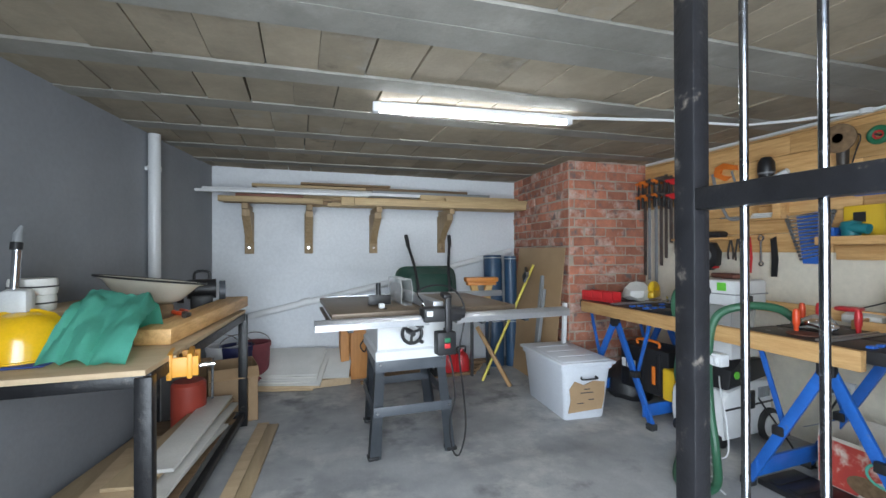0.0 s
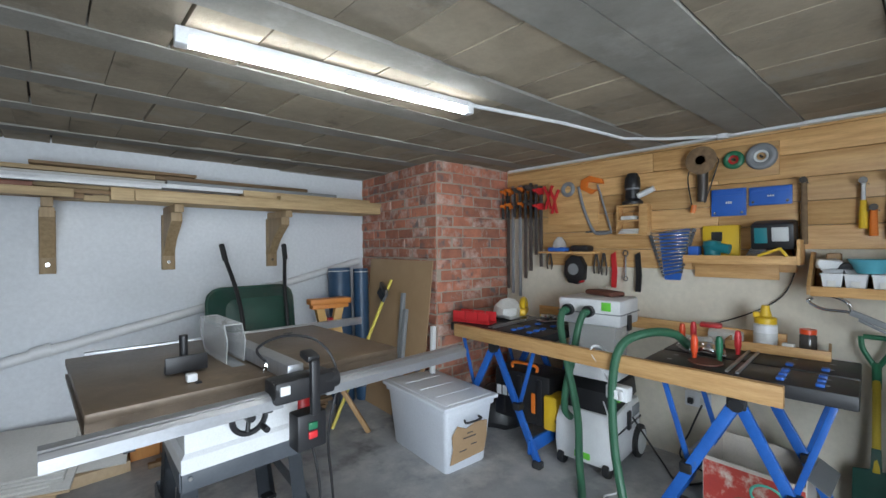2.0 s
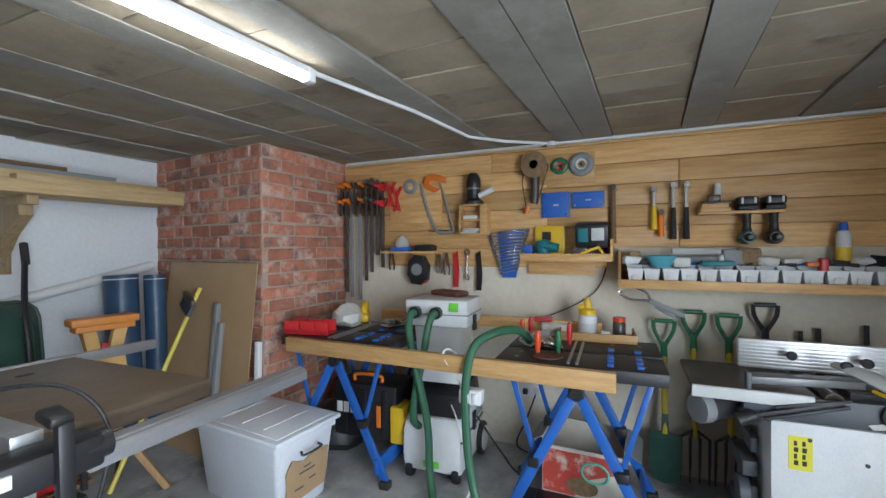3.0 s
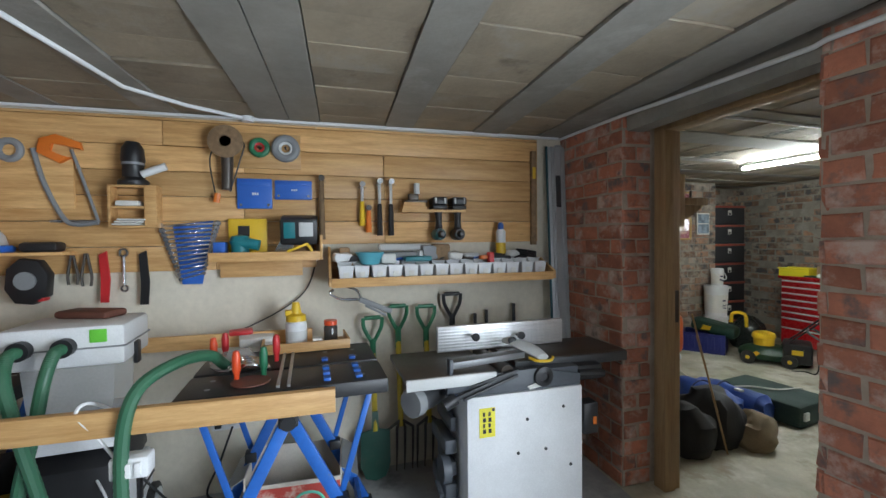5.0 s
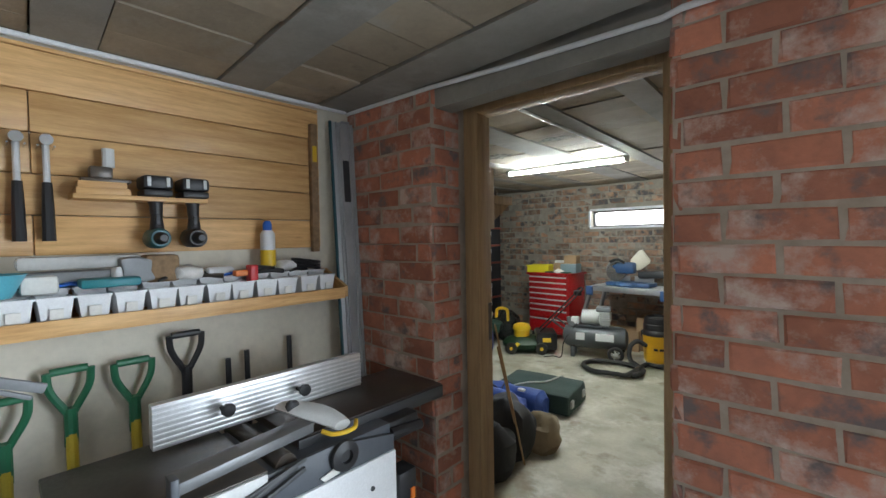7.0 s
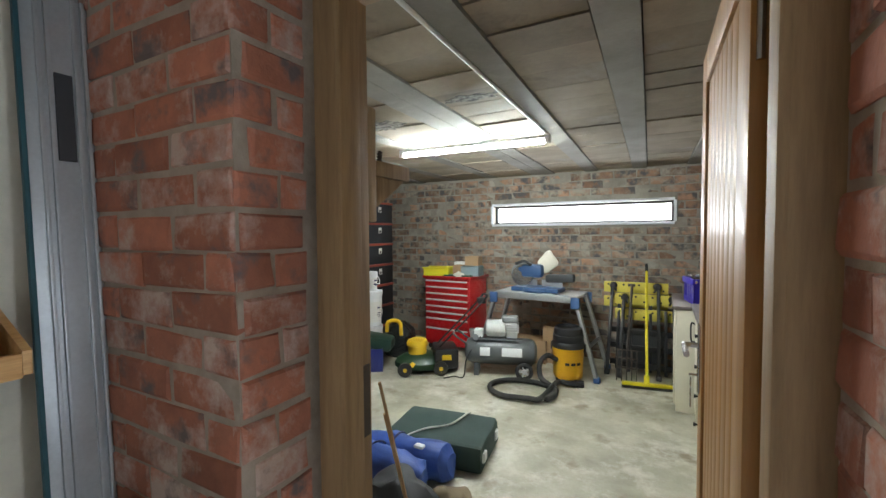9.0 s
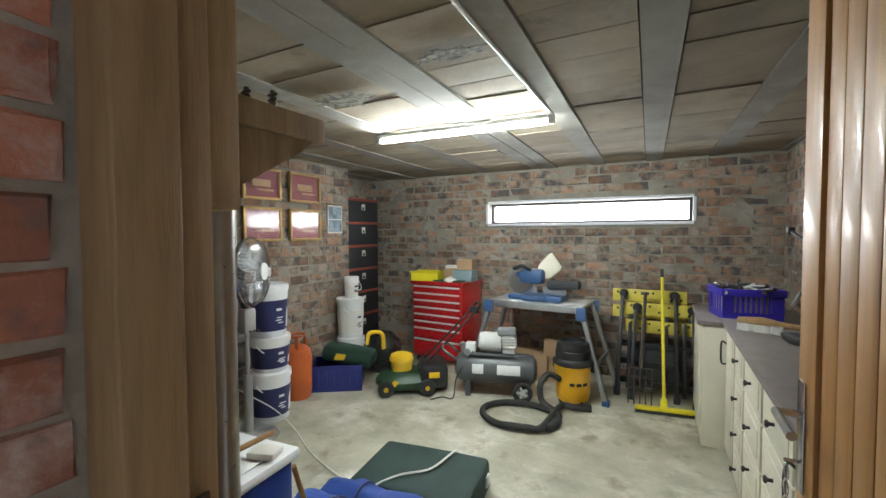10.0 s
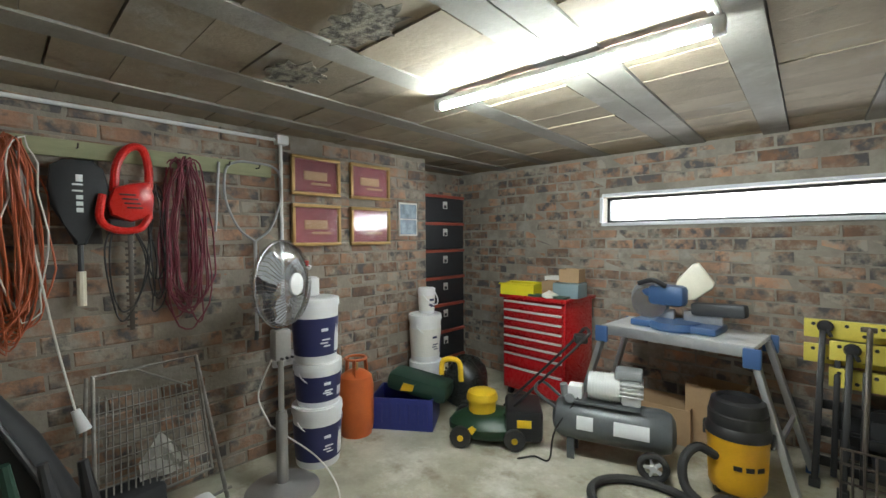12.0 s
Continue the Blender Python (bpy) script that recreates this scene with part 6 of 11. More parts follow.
def tool_tray():
    t = hung("tool_tray", "pine wall tray holding sanders and a charger", "shelf", 1.62, 1.335)
    bm = B()
    box(bm, (-0.19, -0.28, 0), (0, 0.28, 0.016), 0.002)
    box(bm, (-0.19, -0.28, 0.016), (-0.175, 0.28, 0.05), 0.002)
    box(bm, (-0.19, -0.295, 0), (0, -0.28, 0.14), 0.002)
    part("tray", bm, M_PINE, t)
    c = thing("battery_charger", "black and teal battery charger in the tray", "charger", (XW - 0.10, 1.45, 1.43))
    bm = B()
    box(bm, (-0.06, -0.10, 0.0), (0.08, 0.10, 0.15), 0.015, pose(0, 0, 0, 0, -12, 0))
    part("case", bm, M_BLACK, c)
    bm = B()
    box(bm, (-0.064, -0.075, 0.05), (-0.055, 0.0, 0.13), 0.003, pose(0, 0, 0, 0, -12, 0))
    part("panel", bm, M_PALEGREY, c)
    bm = B()
    box(bm, (-0.064, 0.02, 0.04), (-0.055, 0.08, 0.13), 0.003, pose(0, 0, 0, 0, -12, 0))
    part("bay", bm, M_TEAL, c)
    s = thing("orbital_sander", "teal orbital sander lying in the tray", "sander", (XW - 0.10, 1.76, 1.351))
    bm = B()
    lathe(bm, [(0, 0), (0.06, 0), (0.062, 0.015), (0.045, 0.03), (0.045, 0.07), (0.055, 0.09), (0.045, 0.12), (0, 0.13)], (0, 0, 0), 18)
    tube(bm, [(-0.02, 0.0, 0.09), (-0.03, -0.10, 0.07)], 0.03, 12)
    part("body", bm, M_TEAL, s)
    bm = B()
    lathe(bm, [(0, 0), (0.064, 0), (0.064, 0.012), (0, 0.012)], (0, 0, 0.012), 18)
    part("pad", bm, M_BLACK, s)
    y = thing("level_case", "yellow and black tool packet behind the sander", "packet", (XW - 0.02, 1.73, 1.351))
    bm = B()
    box(bm, (-0.018, -0.10, 0), (0.018, 0.10, 0.22), 0.004)
    part("packet", bm, M_YEL, y)
    bm = B()
    box(bm, (-0.021, -0.01, 0.12), (-0.017, 0.05, 0.18))
    part("window", bm, M_BLACK, y)
    for k in range(3):
        p = thing("steel_square", "steel plates leaning in the tray", "steel plate", (XW - 0.09 - 0.02 * k, 1.58 - 0.02 * k, 1.351), 0, "steel plates")
        bm = B()
        box(bm, (-0.003, -0.022, 0), (0.003, 0.022, 0.19), 0.001, pose(0, 0, 0.0, 28, 0, 0))
        part("plate", bm, M_CHROME, p)
    b = thing("blue_block", "blue box at the end of the tray", "box", (XW - 0.09, 1.86, 1.351))
    bm = B()
    box(bm, (-0.04, -0.03, 0), (0.04, 0.03, 0.09), 0.006)
    part("box", bm, M_BLUE, b)
    w = thing("yellow_square", "yellow folding rule hanging over the tray edge", "ruler", (XW - 0.19, 1.44, 1.385))
    bm = B()
    bar(bm, (-0.01, 0.07, 0.0), (-0.01, -0.03, 0.04), 0.008, 0.014, 0.002)
    bar(bm, (-0.01, -0.03, 0.045), (-0.01, -0.06, 0.0), 0.008, 0.014, 0.002)
    part("rule", bm, M_YEL, w)


tool_tray()


M_BRIGHT = mat("brushed_steel", (0.74, 0.75, 0.76), (0.6, 0.61, 0.62), 0.4, 0.6, scale=8, bump=0.03)


def hammer(y, z, l, head, handle, label, hw=0.045):
    h = hung("hammer", label, "hammer", y, z, "hanging hammers")
    bm = B()
    tube(bm, [(-0.04, 0, 0), (-0.04, 0, l * 0.3), (-0.04, 0, l * (0.57 if head is M_CHROME else 1))], [0.018, 0.0165, 0.013], 10)
    part("handle", bm, handle, h)
    if head is M_CHROME:
        bm = B()
        tube(bm, [(-0.04, 0, l * 0.56), (-0.04, 0, l + 0.004)], 0.0095, 10)
        part("neck", bm, M_BRIGHT, h)
    bm = B()
    tube(bm, [(-0.04 - hw, 0, l - 0.012), (-0.04 - hw * 0.5, 0, l - 0.012), (-0.04 + hw * 0.3, 0, l - 0.012), (-0.04 + hw, 0, l - 0.03)], [0.018, 0.014, 0.016, 0.008], 12)
    part("head", bm, head, h)
    bm = B()
    for k in (-1, 1):
        tube(bm, [(0, k * 0.02, l - 0.03), (-0.07, k * 0.02, l - 0.03)], 0.003, 6)
    part("nail", bm, M_CHROME, h)


hammer(1.325, 1.45, 0.37, M_IRON, M_OLDWOOD, "wooden-handled club hammer on the boards")
hammer(1.09, 1.53, 0.26, M_CHROME, M_YEL, "small hammer with a yellow handle")
hammer(0.985, 1.47, 0.34, M_CHROME, M_BLACK, "claw hammer with a black grip")
hammer(0.915, 1.47, 0.34, M_CHROME, M_BLACK, "claw hammer with a black grip")
hammer(1.052, 1.49, 0.16, M_IRON, M_ORANGE, "short tack hammer with an orange handle", 0.03)


def plane_shelf():
    s = hung("tool_ledge", "short pine ledge for planes and drills", "shelf", 0.66, 1.612)
    bm = B()
    box(bm, (-0.11, -0.21, 0), (0, 0.20, 0.016), 0.002)
    part("board", bm, M_PINE, s)
    p = thing("hand_plane", "block plane on small wooden blocks", "hand plane", (XW - 0.06, 0.775, 1.628))
    bm = B()
    box(bm, (-0.045, -0.075, 0), (0.04, 0.075, 0.022), 0.002)
    box(bm, (-0.04, -0.065, 0.022), (0.03, 0.07, 0.045), 0.002)
    part("block", bm, M_PINE, p)
    bm = B()
    box(bm, (-0.03, -0.08, 0.045), (0.03, 0.06, 0.058), 0.003)
    box(bm, (-0.02, -0.03, 0.058), (0.02, 0.035, 0.10), 0.008)
    part("body", bm, M_IRON, p)
    bm = B()
    tube(bm, [(0, -0.02, 0.10), (0, -0.02, 0.165)], 0.018, 10)
    part("knob", bm, M_PALEGREY, p)
    for y in (0.62, 0.495):
        d = thing("cordless_drill", "black and teal cordless driver hung head up", "drill", (XW - 0.07, y, 1.45), 0, "cordless drivers")
        bm = B()
        box(bm, (-0.055, -0.046, 0.181), (0.055, 0.046, 0.205), 0.006)
        box(bm, (-0.058, -0.048, 0.207), (0.058, 0.048, 0.256), 0.012)
        bat = part("battery", bm, M_BLACK, d)
        for q in (-1, 1):
            bm = B()
            box(bm, (-0.0605, q * 0.030 - 0.006, 0.215), (-0.057, q * 0.030 + 0.006, 0.25), 0.002)
            part("release_button", bm, M_PALEGREY, bat)
        bm = B()
        tube(bm, [(0.0, 0, 0.19), (-0.004, 0, 0.15), (-0.008, 0, 0.10), (-0.010, 0, 0.055)], [0.036, 0.022, 0.0195, 0.025], 14)
        part("grip", bm, M_BLACK, d)
        bm = B()
        box(bm, (-0.036, -0.009, 0.075), (-0.022, 0.009, 0.11), 0.004)
        part("trigger", bm, M_DARK, d)
        bm = B()
        lathe(bm, [(0, -0.06), (0.03, -0.06), (0.037, -0.045), (0.038, 0.04), (0.03, 0.058), (0, 0.06)], (0, 0, 0.025), 20, pose(0, 0, 0, 0, 90, 0))
        part("motor", bm, M_TEALDK if y > 0.6 else M_BLACK, d, "round motor housing")
        bm = B()
        tube(bm, [(-0.06, 0, 0.025), (-0.085, 0, 0.025), (-0.10, 0, 0.025)], [0.024, 0.02, 0.012], 14)
        part("chuck", bm, M_BLACK, d)
        for q in (-1, 1):
            bm = B()
            box(bm, (-0.062, -0.02, 0.02 + q * 0.014), (-0.058, 0.02, 0.026 + q * 0.014), 0.001)
            part("vent", bm, M_BLACK, d)


M_TEALDK = plastic("dark_teal_plastic", (0.012, 0.11, 0.13), 0.42)
plane_shelf()


def cup_shelf():
    s = hung("cup_shelf", "long pine shelf trough full of small white tubs", "shelf", 0.56, 1.185)
    bm = B()
    box(bm, (-0.22, -0.66, 0), (0, 0.72, 0.02), 0.002)
    part("base", bm, M_PINE, s)
    bm = B()
    box(bm, (-0.235, -0.66, -0.006), (-0.22, 0.72, 0.045), 0.002)
    part("lip", bm, M_PINE, s)
    for y, top in ((-0.675, 0.13), (0.72, 0.22)):
        bm = B()
        prism(bm, [(0, 0), (0.235, 0), (0.235, 0.05), (0.05, top), (0, top)], 0.015, pose(0, y, 0, 90, 0, 180) @ Matrix.Translation((0, 0, 0)))
        part("end", bm, M_PINE, s)
    bm = B()
    box(bm, (-0.012, -0.66, 0.02), (0, 0.72, 0.13), 0.002)
    part("back", bm, M_PINE, s)
    cup = None
    r = random.Random(5)
    for row, (x, z) in enumerate(((-0.165, 1.205), (-0.075, 1.225))):
        for k in range(14):
            y = 1.20 - k * 0.094 + 0.004 * (k % 2)
            at = pose(XW + x, y, z, 0, 0, r.uniform(-6, 6))
            if cup is None:
                cup = thing("plastic_tub", "small square white tub of screws with a paper label", "tub", (0, 0, 0), 0, "white screw tubs")
                bm = B()
                def sq(a, z):
                    return [Vector((sx * a, sy * a, z)) for sx, sy in ((-1, -1), (1, -1), (1, 1), (-1, 1))]
                rings(bm, [sq(0.032, 0), sq(0.042, 0.085), sq(0.046, 0.085), sq(0.046, 0.092), sq(0.040, 0.092), sq(0.031, 0.03)])
                part("tub", bm, M_WHITEP, cup)
                bm = B()
                box(bm, (-0.0435, -0.016, 0.03), (-0.040, 0.016, 0.062), 0, pose(0, 0, 0, 0, -7, 0))
                part("label", bm, M_PAPER, cup)
                bm = B()
                for i in range(12):
                    a = r.uniform(0, 6.28)
                    bar(bm, (r.uniform(-0.028, 0.028), r.uniform(-0.028, 0.028), 0.04 + r.uniform(0, 0.03)), (r.uniform(-0.03, 0.03), r.uniform(-0.03, 0.03), 0.07 + r.uniform(0, 0.02)), 0.006, 0.006)
                part("screws", bm, M_IRON, cup, "", kind="stuff")
                cup.matrix_basis = at
            else:
                copy_thing(cup, at)


cup_shelf()


def shelf_clutter():
    def lump(name, label, cat, y, z, m, size, x=-0.11):
        t = thing(name, label, cat, (XW + x, y, z))
        bm = B()
        box(bm, (-size[0], -size[1], 0), (size[0], size[1], size[2]), min(size) * 0.3)
        part("body", bm, m, t)
        return t
    b = thing("plastic_bowl", "pale blue plastic bowl on the tubs", "bowl", (XW - 0.15, 1.06, 1.302))
    bm = B()
    lathe(bm, [(0, 0), (0.05, 0), (0.085, 0.07), (0.088, 0.07), (0.08, 0.064), (0.048, 0.008), (0, 0.008)], (0, 0, 0), 20)
    part("bowl", bm, M_SKY, b)
    lump("rag_ball", "crumpled white rag on the tubs", "rag", 0.95, 1.302, M_PAPER, (0.05, 0.045, 0.06))
    lump("organiser_case", "clear organiser case of small parts", "case", 0.84, 1.375, M_CLEAR, (0.05, 0.16, 0.045), -0.08)
    lump("organiser_case", "clear organiser case of small parts", "case", 0.86, 1.33, M_GREYP, (0.05, 0.14, 0.04), -0.08)
    lump("teal_case", "teal bit case laid on the tubs", "case", 0.78, 1.315, M_TEAL, (0.045, 0.08, 0.03), -0.17)
    lump("brown_block", "dark brown wooden block on the shelf", "block", 0.62, 1.315, M_OLDWOOD, (0.05, 0.055, 0.10), -0.1)
    lump("small_carton", "small cardboard box among the tubs", "carton", 1.20, 1.30, M_CARD, (0.04, 0.03, 0.10), -0.05)
    lump("red_clamp", "small red clamp on the tubs", "clamp", 0.33, 1.315, M_ORANGE, (0.02, 0.045, 0.025), -0.15)
    lump("red_clamp", "small red clamp on the tubs", "clamp", 0.31, 1.29, M_RED, (0.025, 0.016, 0.07), -0.17)
    for k in range(9):
        y = 1.12 - k * 0.13
        t = thing("hand_tool", "dark hand tool lying across the tubs", "hand tool", (XW - 0.13, y, 1.322), 20 * (k % 5) - 30, "loose hand tools")
        bm = B()
        tube(bm, [(0, -0.06, 0), (0, 0.02, 0.008), (0, 0.07, 0.0)], [0.011, 0.007, 0.004], 8)
        part("shaft", bm, (M_BLACK, M_IRON, M_BLUE, M_DARK)[k % 4], t)
    r = random.Random(12)
    heap = ((1.22, M_WHITEP, (0.045, 0.05, 0.05)), (1.14, M_DARK, (0.03, 0.05, 0.035)), (0.92, M_TEAL, (0.05, 0.05, 0.03)), (0.72, M_WHITEP, (0.05, 0.06, 0.06)), (0.70, M_GREYP, (0.03, 0.05, 0.09)),
            (0.54, M_PAPER, (0.05, 0.05, 0.05)), (0.48, M_DARK, (0.04, 0.03, 0.03)), (0.42, M_WHITEP, (0.04, 0.06, 0.035)), (0.22, M_DARK, (0.03, 0.05, 0.03)), (0.12, M_WHITEP, (0.04, 0.04, 0.045)))
    for y, m, size in heap:
        t = thing("parts_packet", "loose packet of fittings heaped on the tubs", "packet", (XW - r.uniform(0.07, 0.15), y, 1.318), r.uniform(-30, 30), "packets on the tubs")
        bm = B()
        box(bm, (-size[0], -size[1], 0), size, min(size) * 0.35)
        bmesh.ops.subdivide_edges(bm, edges=bm.edges[:], cuts=1, use_grid_fill=True)
        for v in bm.verts:
            v.co += noise.noise_vector(v.co * 30 + Vector((y * 7, 0, 0))) * 0.012
            v.co.z = max(v.co.z, 0)
        part("packet", bm, m, t)
    k = thing("utility_knife", "yellow and blue knife lying on the shelf lip", "knife", (XW - 0.213, 0.86, 1.206), -3)
    bm = B()
    box(bm, (-0.01, -0.11, 0), (0.01, 0.02, 0.02), 0.005)
    part("handle", bm, M_YEL, k)
    bm = B()
    box(bm, (-0.008, 0.02, 0), (0.008, 0.09, 0.016), 0.004)
    part("grip", bm, M_NAVY, k)
    c = thing("spray_can", "white spray can with blue cap and yellow stripe", "spray can", (XW - 0.06, 0.19, 1.325))
    bm = B()
    lathe(bm, [(0, 0), (0.03, 0), (0.032, 0.005), (0.032, 0.165), (0.022, 0.18), (0, 0.18)], (0, 0, 0), 18)
    part("can", bm, M_WHITEP, c)
    bm = B()
    lathe(bm, [(0.0326, 0.02), (0.0328, 0.022), (0.0328, 0.09), (0.0326, 0.092)], (0, 0, 0), 18)
    part("stripe", bm, M_YEL, c)
    bm = B()
    lathe(bm, [(0, 0.18), (0.02, 0.18), (0.02, 0.21), (0.012, 0.225), (0, 0.225)], (0, 0, 0), 14)
    part("cap", bm, M_BLUE, c)
    t = thing("cable_coil", "coil of dark wire on the tubs", "wire coil", (XW - 0.09, 0.02, 1.325))
    bm = B()
    for q in range(3):
        tube(bm, [(0.05 * math.cos(a), 0.065 * math.sin(a), 0.008 + 0.014 * q + 0.01 * math.sin(a)) for a in (2 * math.pi * i / 20 for i in range(20))], 0.007, 6, closed=True)
    part("coil", bm, M_BLACK, t)


M_SKY = plastic("pale_blue_plastic", (0.12, 0.45, 0.55), 0.4)
shelf_clutter()


def corner_rails():
    l = hung("spirit_level", "old wooden level with a yellow vial on the boards", "spirit level", -0.075, 1.40)
    bm = B()
    box(bm, (-0.03, -0.018, 0), (0, 0.018, 0.64), 0.002)
    part("body", bm, M_OLDWOOD, l)
    bm = B()
    box(bm, (-0.033, -0.012, 0.45), (-0.02, 0.012, 0.53), 0.003)
    part("vial", bm, M_YEL, l)
    g = thing("guide_rail", "grey anodised saw guide rail stood in the corner", "guide rail", (2.80, -0.21, 0.0))
    bm = B()
    m = pose(0, 0, 0, 0, 3.2, 0)
    box(bm, (-0.008, -0.11, 0), (0.004, 0.03, 2.08), 0.002, m)
    for y in (-0.095, -0.075, -0.02, 0.0):
        box(bm, (-0.018, y - 0.004, 0), (-0.008, y + 0.004, 2.08), 0.001, m)
    part("rail", bm, M_GREYRAIL, g)
    bm = B()
    box(bm, (-0.016, 0.03, 0), (0.0, 0.04, 2.08), 0.001, m)
    part("splinter_strip", bm, M_TEAL2, g)
    bm = B()
    box(bm, (-0.0135, -0.066, 1.66), (-0.0085, -0.03, 1.88), 0, m)
    part("brand_plate", bm, M_DARK, g)
    h = thing("guide_rail", "grey anodised saw guide rail stood in the corner", "guide rail", (2.83, -0.285, 0.0))
    bm = B()
    box(bm, (-0.02, -0.025, 0), (0.012, 0.022, 2.1), 0.003, m)
    part("rail", bm, M_ALU, h)


M_GREYRAIL = mat("anodised_grey", (0.56, 0.58, 0.59), (0.47, 0.49, 0.50), 0.42, 0.5, scale=4, bump=0.03)
M_TEAL2 = plastic("dull_teal", (0.02, 0.09, 0.11), 0.6)
corner_rails()


def spade(y, top, shaft, grip, label, x=2.84, blade=True):
    s = thing("spade", label, "spade", (x, y, 0.0), 0, "spades against the wall")
    bm = B()
    w = 0.058
    tube(bm, [(0.03, -w * 0.85, top), (0.03, w * 0.85, top)], 0.013, 10)
    for k in (-1, 1):
        tube(bm, [(0.03, k * w, top), (0.03, k * w * 0.9, top - 0.06), (0.03, k * 0.02, top - 0.125), (0.028, 0, top - 0.16)], 0.012, 8, 5)
    part("grip", bm, grip, s)
    bm = B()
    tube(bm, [(0.03, 0, top - 0.26), (0.03, 0, top - 0.13)], 0.019, 10)
    part("socket", bm, grip, s)
    bm = B()
    tube(bm, [(-0.03, 0, 0.30), (0.03, 0, top - 0.2)], 0.017, 10)
    part("shaft", bm, shaft, s)
    if blade:
        bm = B()
        prism(bm, [(-0.085, 0.30), (-0.09, 0.10), (-0.06, 0.02), (0, 0), (0.06, 0.02), (0.09, 0.10), (0.085, 0.30), (0.02, 0.31), (0.018, 0.42), (-0.018, 0.42), (-0.02, 0.31)], 0.008, pose(-0.03, 0, 0, 90, 0, -90) @ pose(0, 0, 0, 0, 0, 0), 0.002)
        part("blade", bm, M_DKGREEN, s)
    else:
        for k in range(4):
            bm = B()
            y0 = -0.075 + 0.05 * k
            tube(bm, [(-0.03, 0, 0.34), (-0.03, y0, 0.29), (-0.02, y0, 0.15), (0.0, y0, 0.01)], [0.011, 0.009, 0.008, 0.004], 8)
            part("tine", bm, M_IRON, s)


spade(1.04, 0.97, M_YEL2, M_GREEN, "spade with green grip and yellow shaft")
spade(0.88, 1.03, M_YEL2, M_GREEN, "digging fork with green grip and yellow shaft", 2.86, False)
spade(0.70, 1.02, M_YEL2, M_GREEN, "digging fork with green grip and yellow shaft", 2.86, False)
spade(0.525, 1.09, M_BLACK, M_BLACK, "spade with black grip and shaft", 2.86)


def wall_rods():
    for y, z in ((0.36, 0.95), (0.28, 0.97), (0.08, 1.0)):
        s = thing("garden_spade", "dark tool handle leaning behind the planer", "tool handle", (2.88, y, 0), 0, "tool handles")
        bm = B()
        tube(bm, [(0, 0, 0), (0.03, 0, z)], 0.012, 8)
        part("shaft", bm, M_DARK, s)


wall_rods()


def locking_clamp():
    c = thing("locking_clamp", "long-reach steel locking clamp hung from the shelf", "clamp", (2.70, 1.10, 1.0))
    bm = B()
    tube(bm, [(0.0, 0.17, 0.17), (0.0, 0.19, 0.15), (0, 0.13, 0.115), (0.0, 0.04, 0.11), (0, 0.0, 0.09)], 0.008, 8, 4)
    tube(bm, [(0, 0.155, 0.20), (0, 0.05, 0.165), (0, 0.02, 0.11)], 0.008, 8, 4)
    part("jaws", bm, M_CHROME, c)
    bm = B()
    bar(bm, (0, 0.03, 0.11), (0, -0.15, 0.03), 0.02, 0.03, 0.006)
    bar(bm, (0, 0.0, 0.075), (0, -0.12, 0.01), 0.014, 0.014, 0.004)
    part("grip", bm, M_GREYP, c)


locking_clamp()


def conduit(name, pts, label, r=0.010):
    t = thing(name, label, "conduit", pts[0])
    bm = B()
    tube(bm, pts, r, 10)
    part("pipe", bm, M_WHITEP, t, here=False)
    return t


c1 = conduit("cable_conduit", [(1.30, 2.39, 2.135), (1.9, 2.25, 2.137), (2.5, 2.17, 2.138), (2.72, 1.98, 2.137), (2.905, 1.72, 2.137), (2.908, 0.8, 2.137), (2.908, -0.27, 2.137)], "white plastic conduit along the ceiling edge")
bm = B()
lathe(bm, [(0, 0), (0.032, 0), (0.032, 0.03), (0, 0.03)], (2.90, 1.72, 2.118), 16)
part("junction_box", bm, M_WHITEP, c1, here=False)
conduit("cable_conduit", [(2.92, -0.295, 2.137), (2.32, -0.305, 2.128), (1.91, -0.333, 2.118), (1.36, -0.332, 2.10), (1.3, -0.305, 2.098), (0.74, -0.305, 2.09)], "white plastic conduit over the doorway")
conduit("cable_conduit", [(2.908, 3.42, 2.137), (2.908, 1.74, 2.137)], "white plastic conduit along the ceiling edge", 0.008)


def wall_socket(at, label):
    s = thing("wall_socket", label, "socket", at)
    bm = B()
    box(bm, (-0.03, -0.075, -0.05), (0, 0.075, 0.05), 0.005)
    part("plate", bm, M_WHITEP, s)
    for y in (-0.035, 0.035):
        bm = B()
        box(bm, (-0.034, y - 0.02, -0.025), (-0.029, y + 0.02, 0.02), 0.003)
        part("outlet", bm, M_PALEGREY, s)
    bm = B()
    box(bm, (-0.06, 0.02, -0.03), (-0.03, 0.055, 0.01), 0.008)
    part("plug", bm, M_BLACK, s)


wall_socket((2.95, 1.87, 0.42), "white double socket with a black plug")


def lead():
    t = thing("charger_lead", "thin black lead hanging down the wall", "cable", (2.93, 1.40, 1.34))
    bm = B()
    tube(bm, [(2.92, 1.38, 1.42), (2.93, 1.37, 1.30), (2.93, 1.45, 1.12), (2.92, 1.70, 0.97), (2.85, 1.95, 0.90)], 0.004, 6, 6)
    part("wire", bm, M_BLACK, t, here=False)


lead()


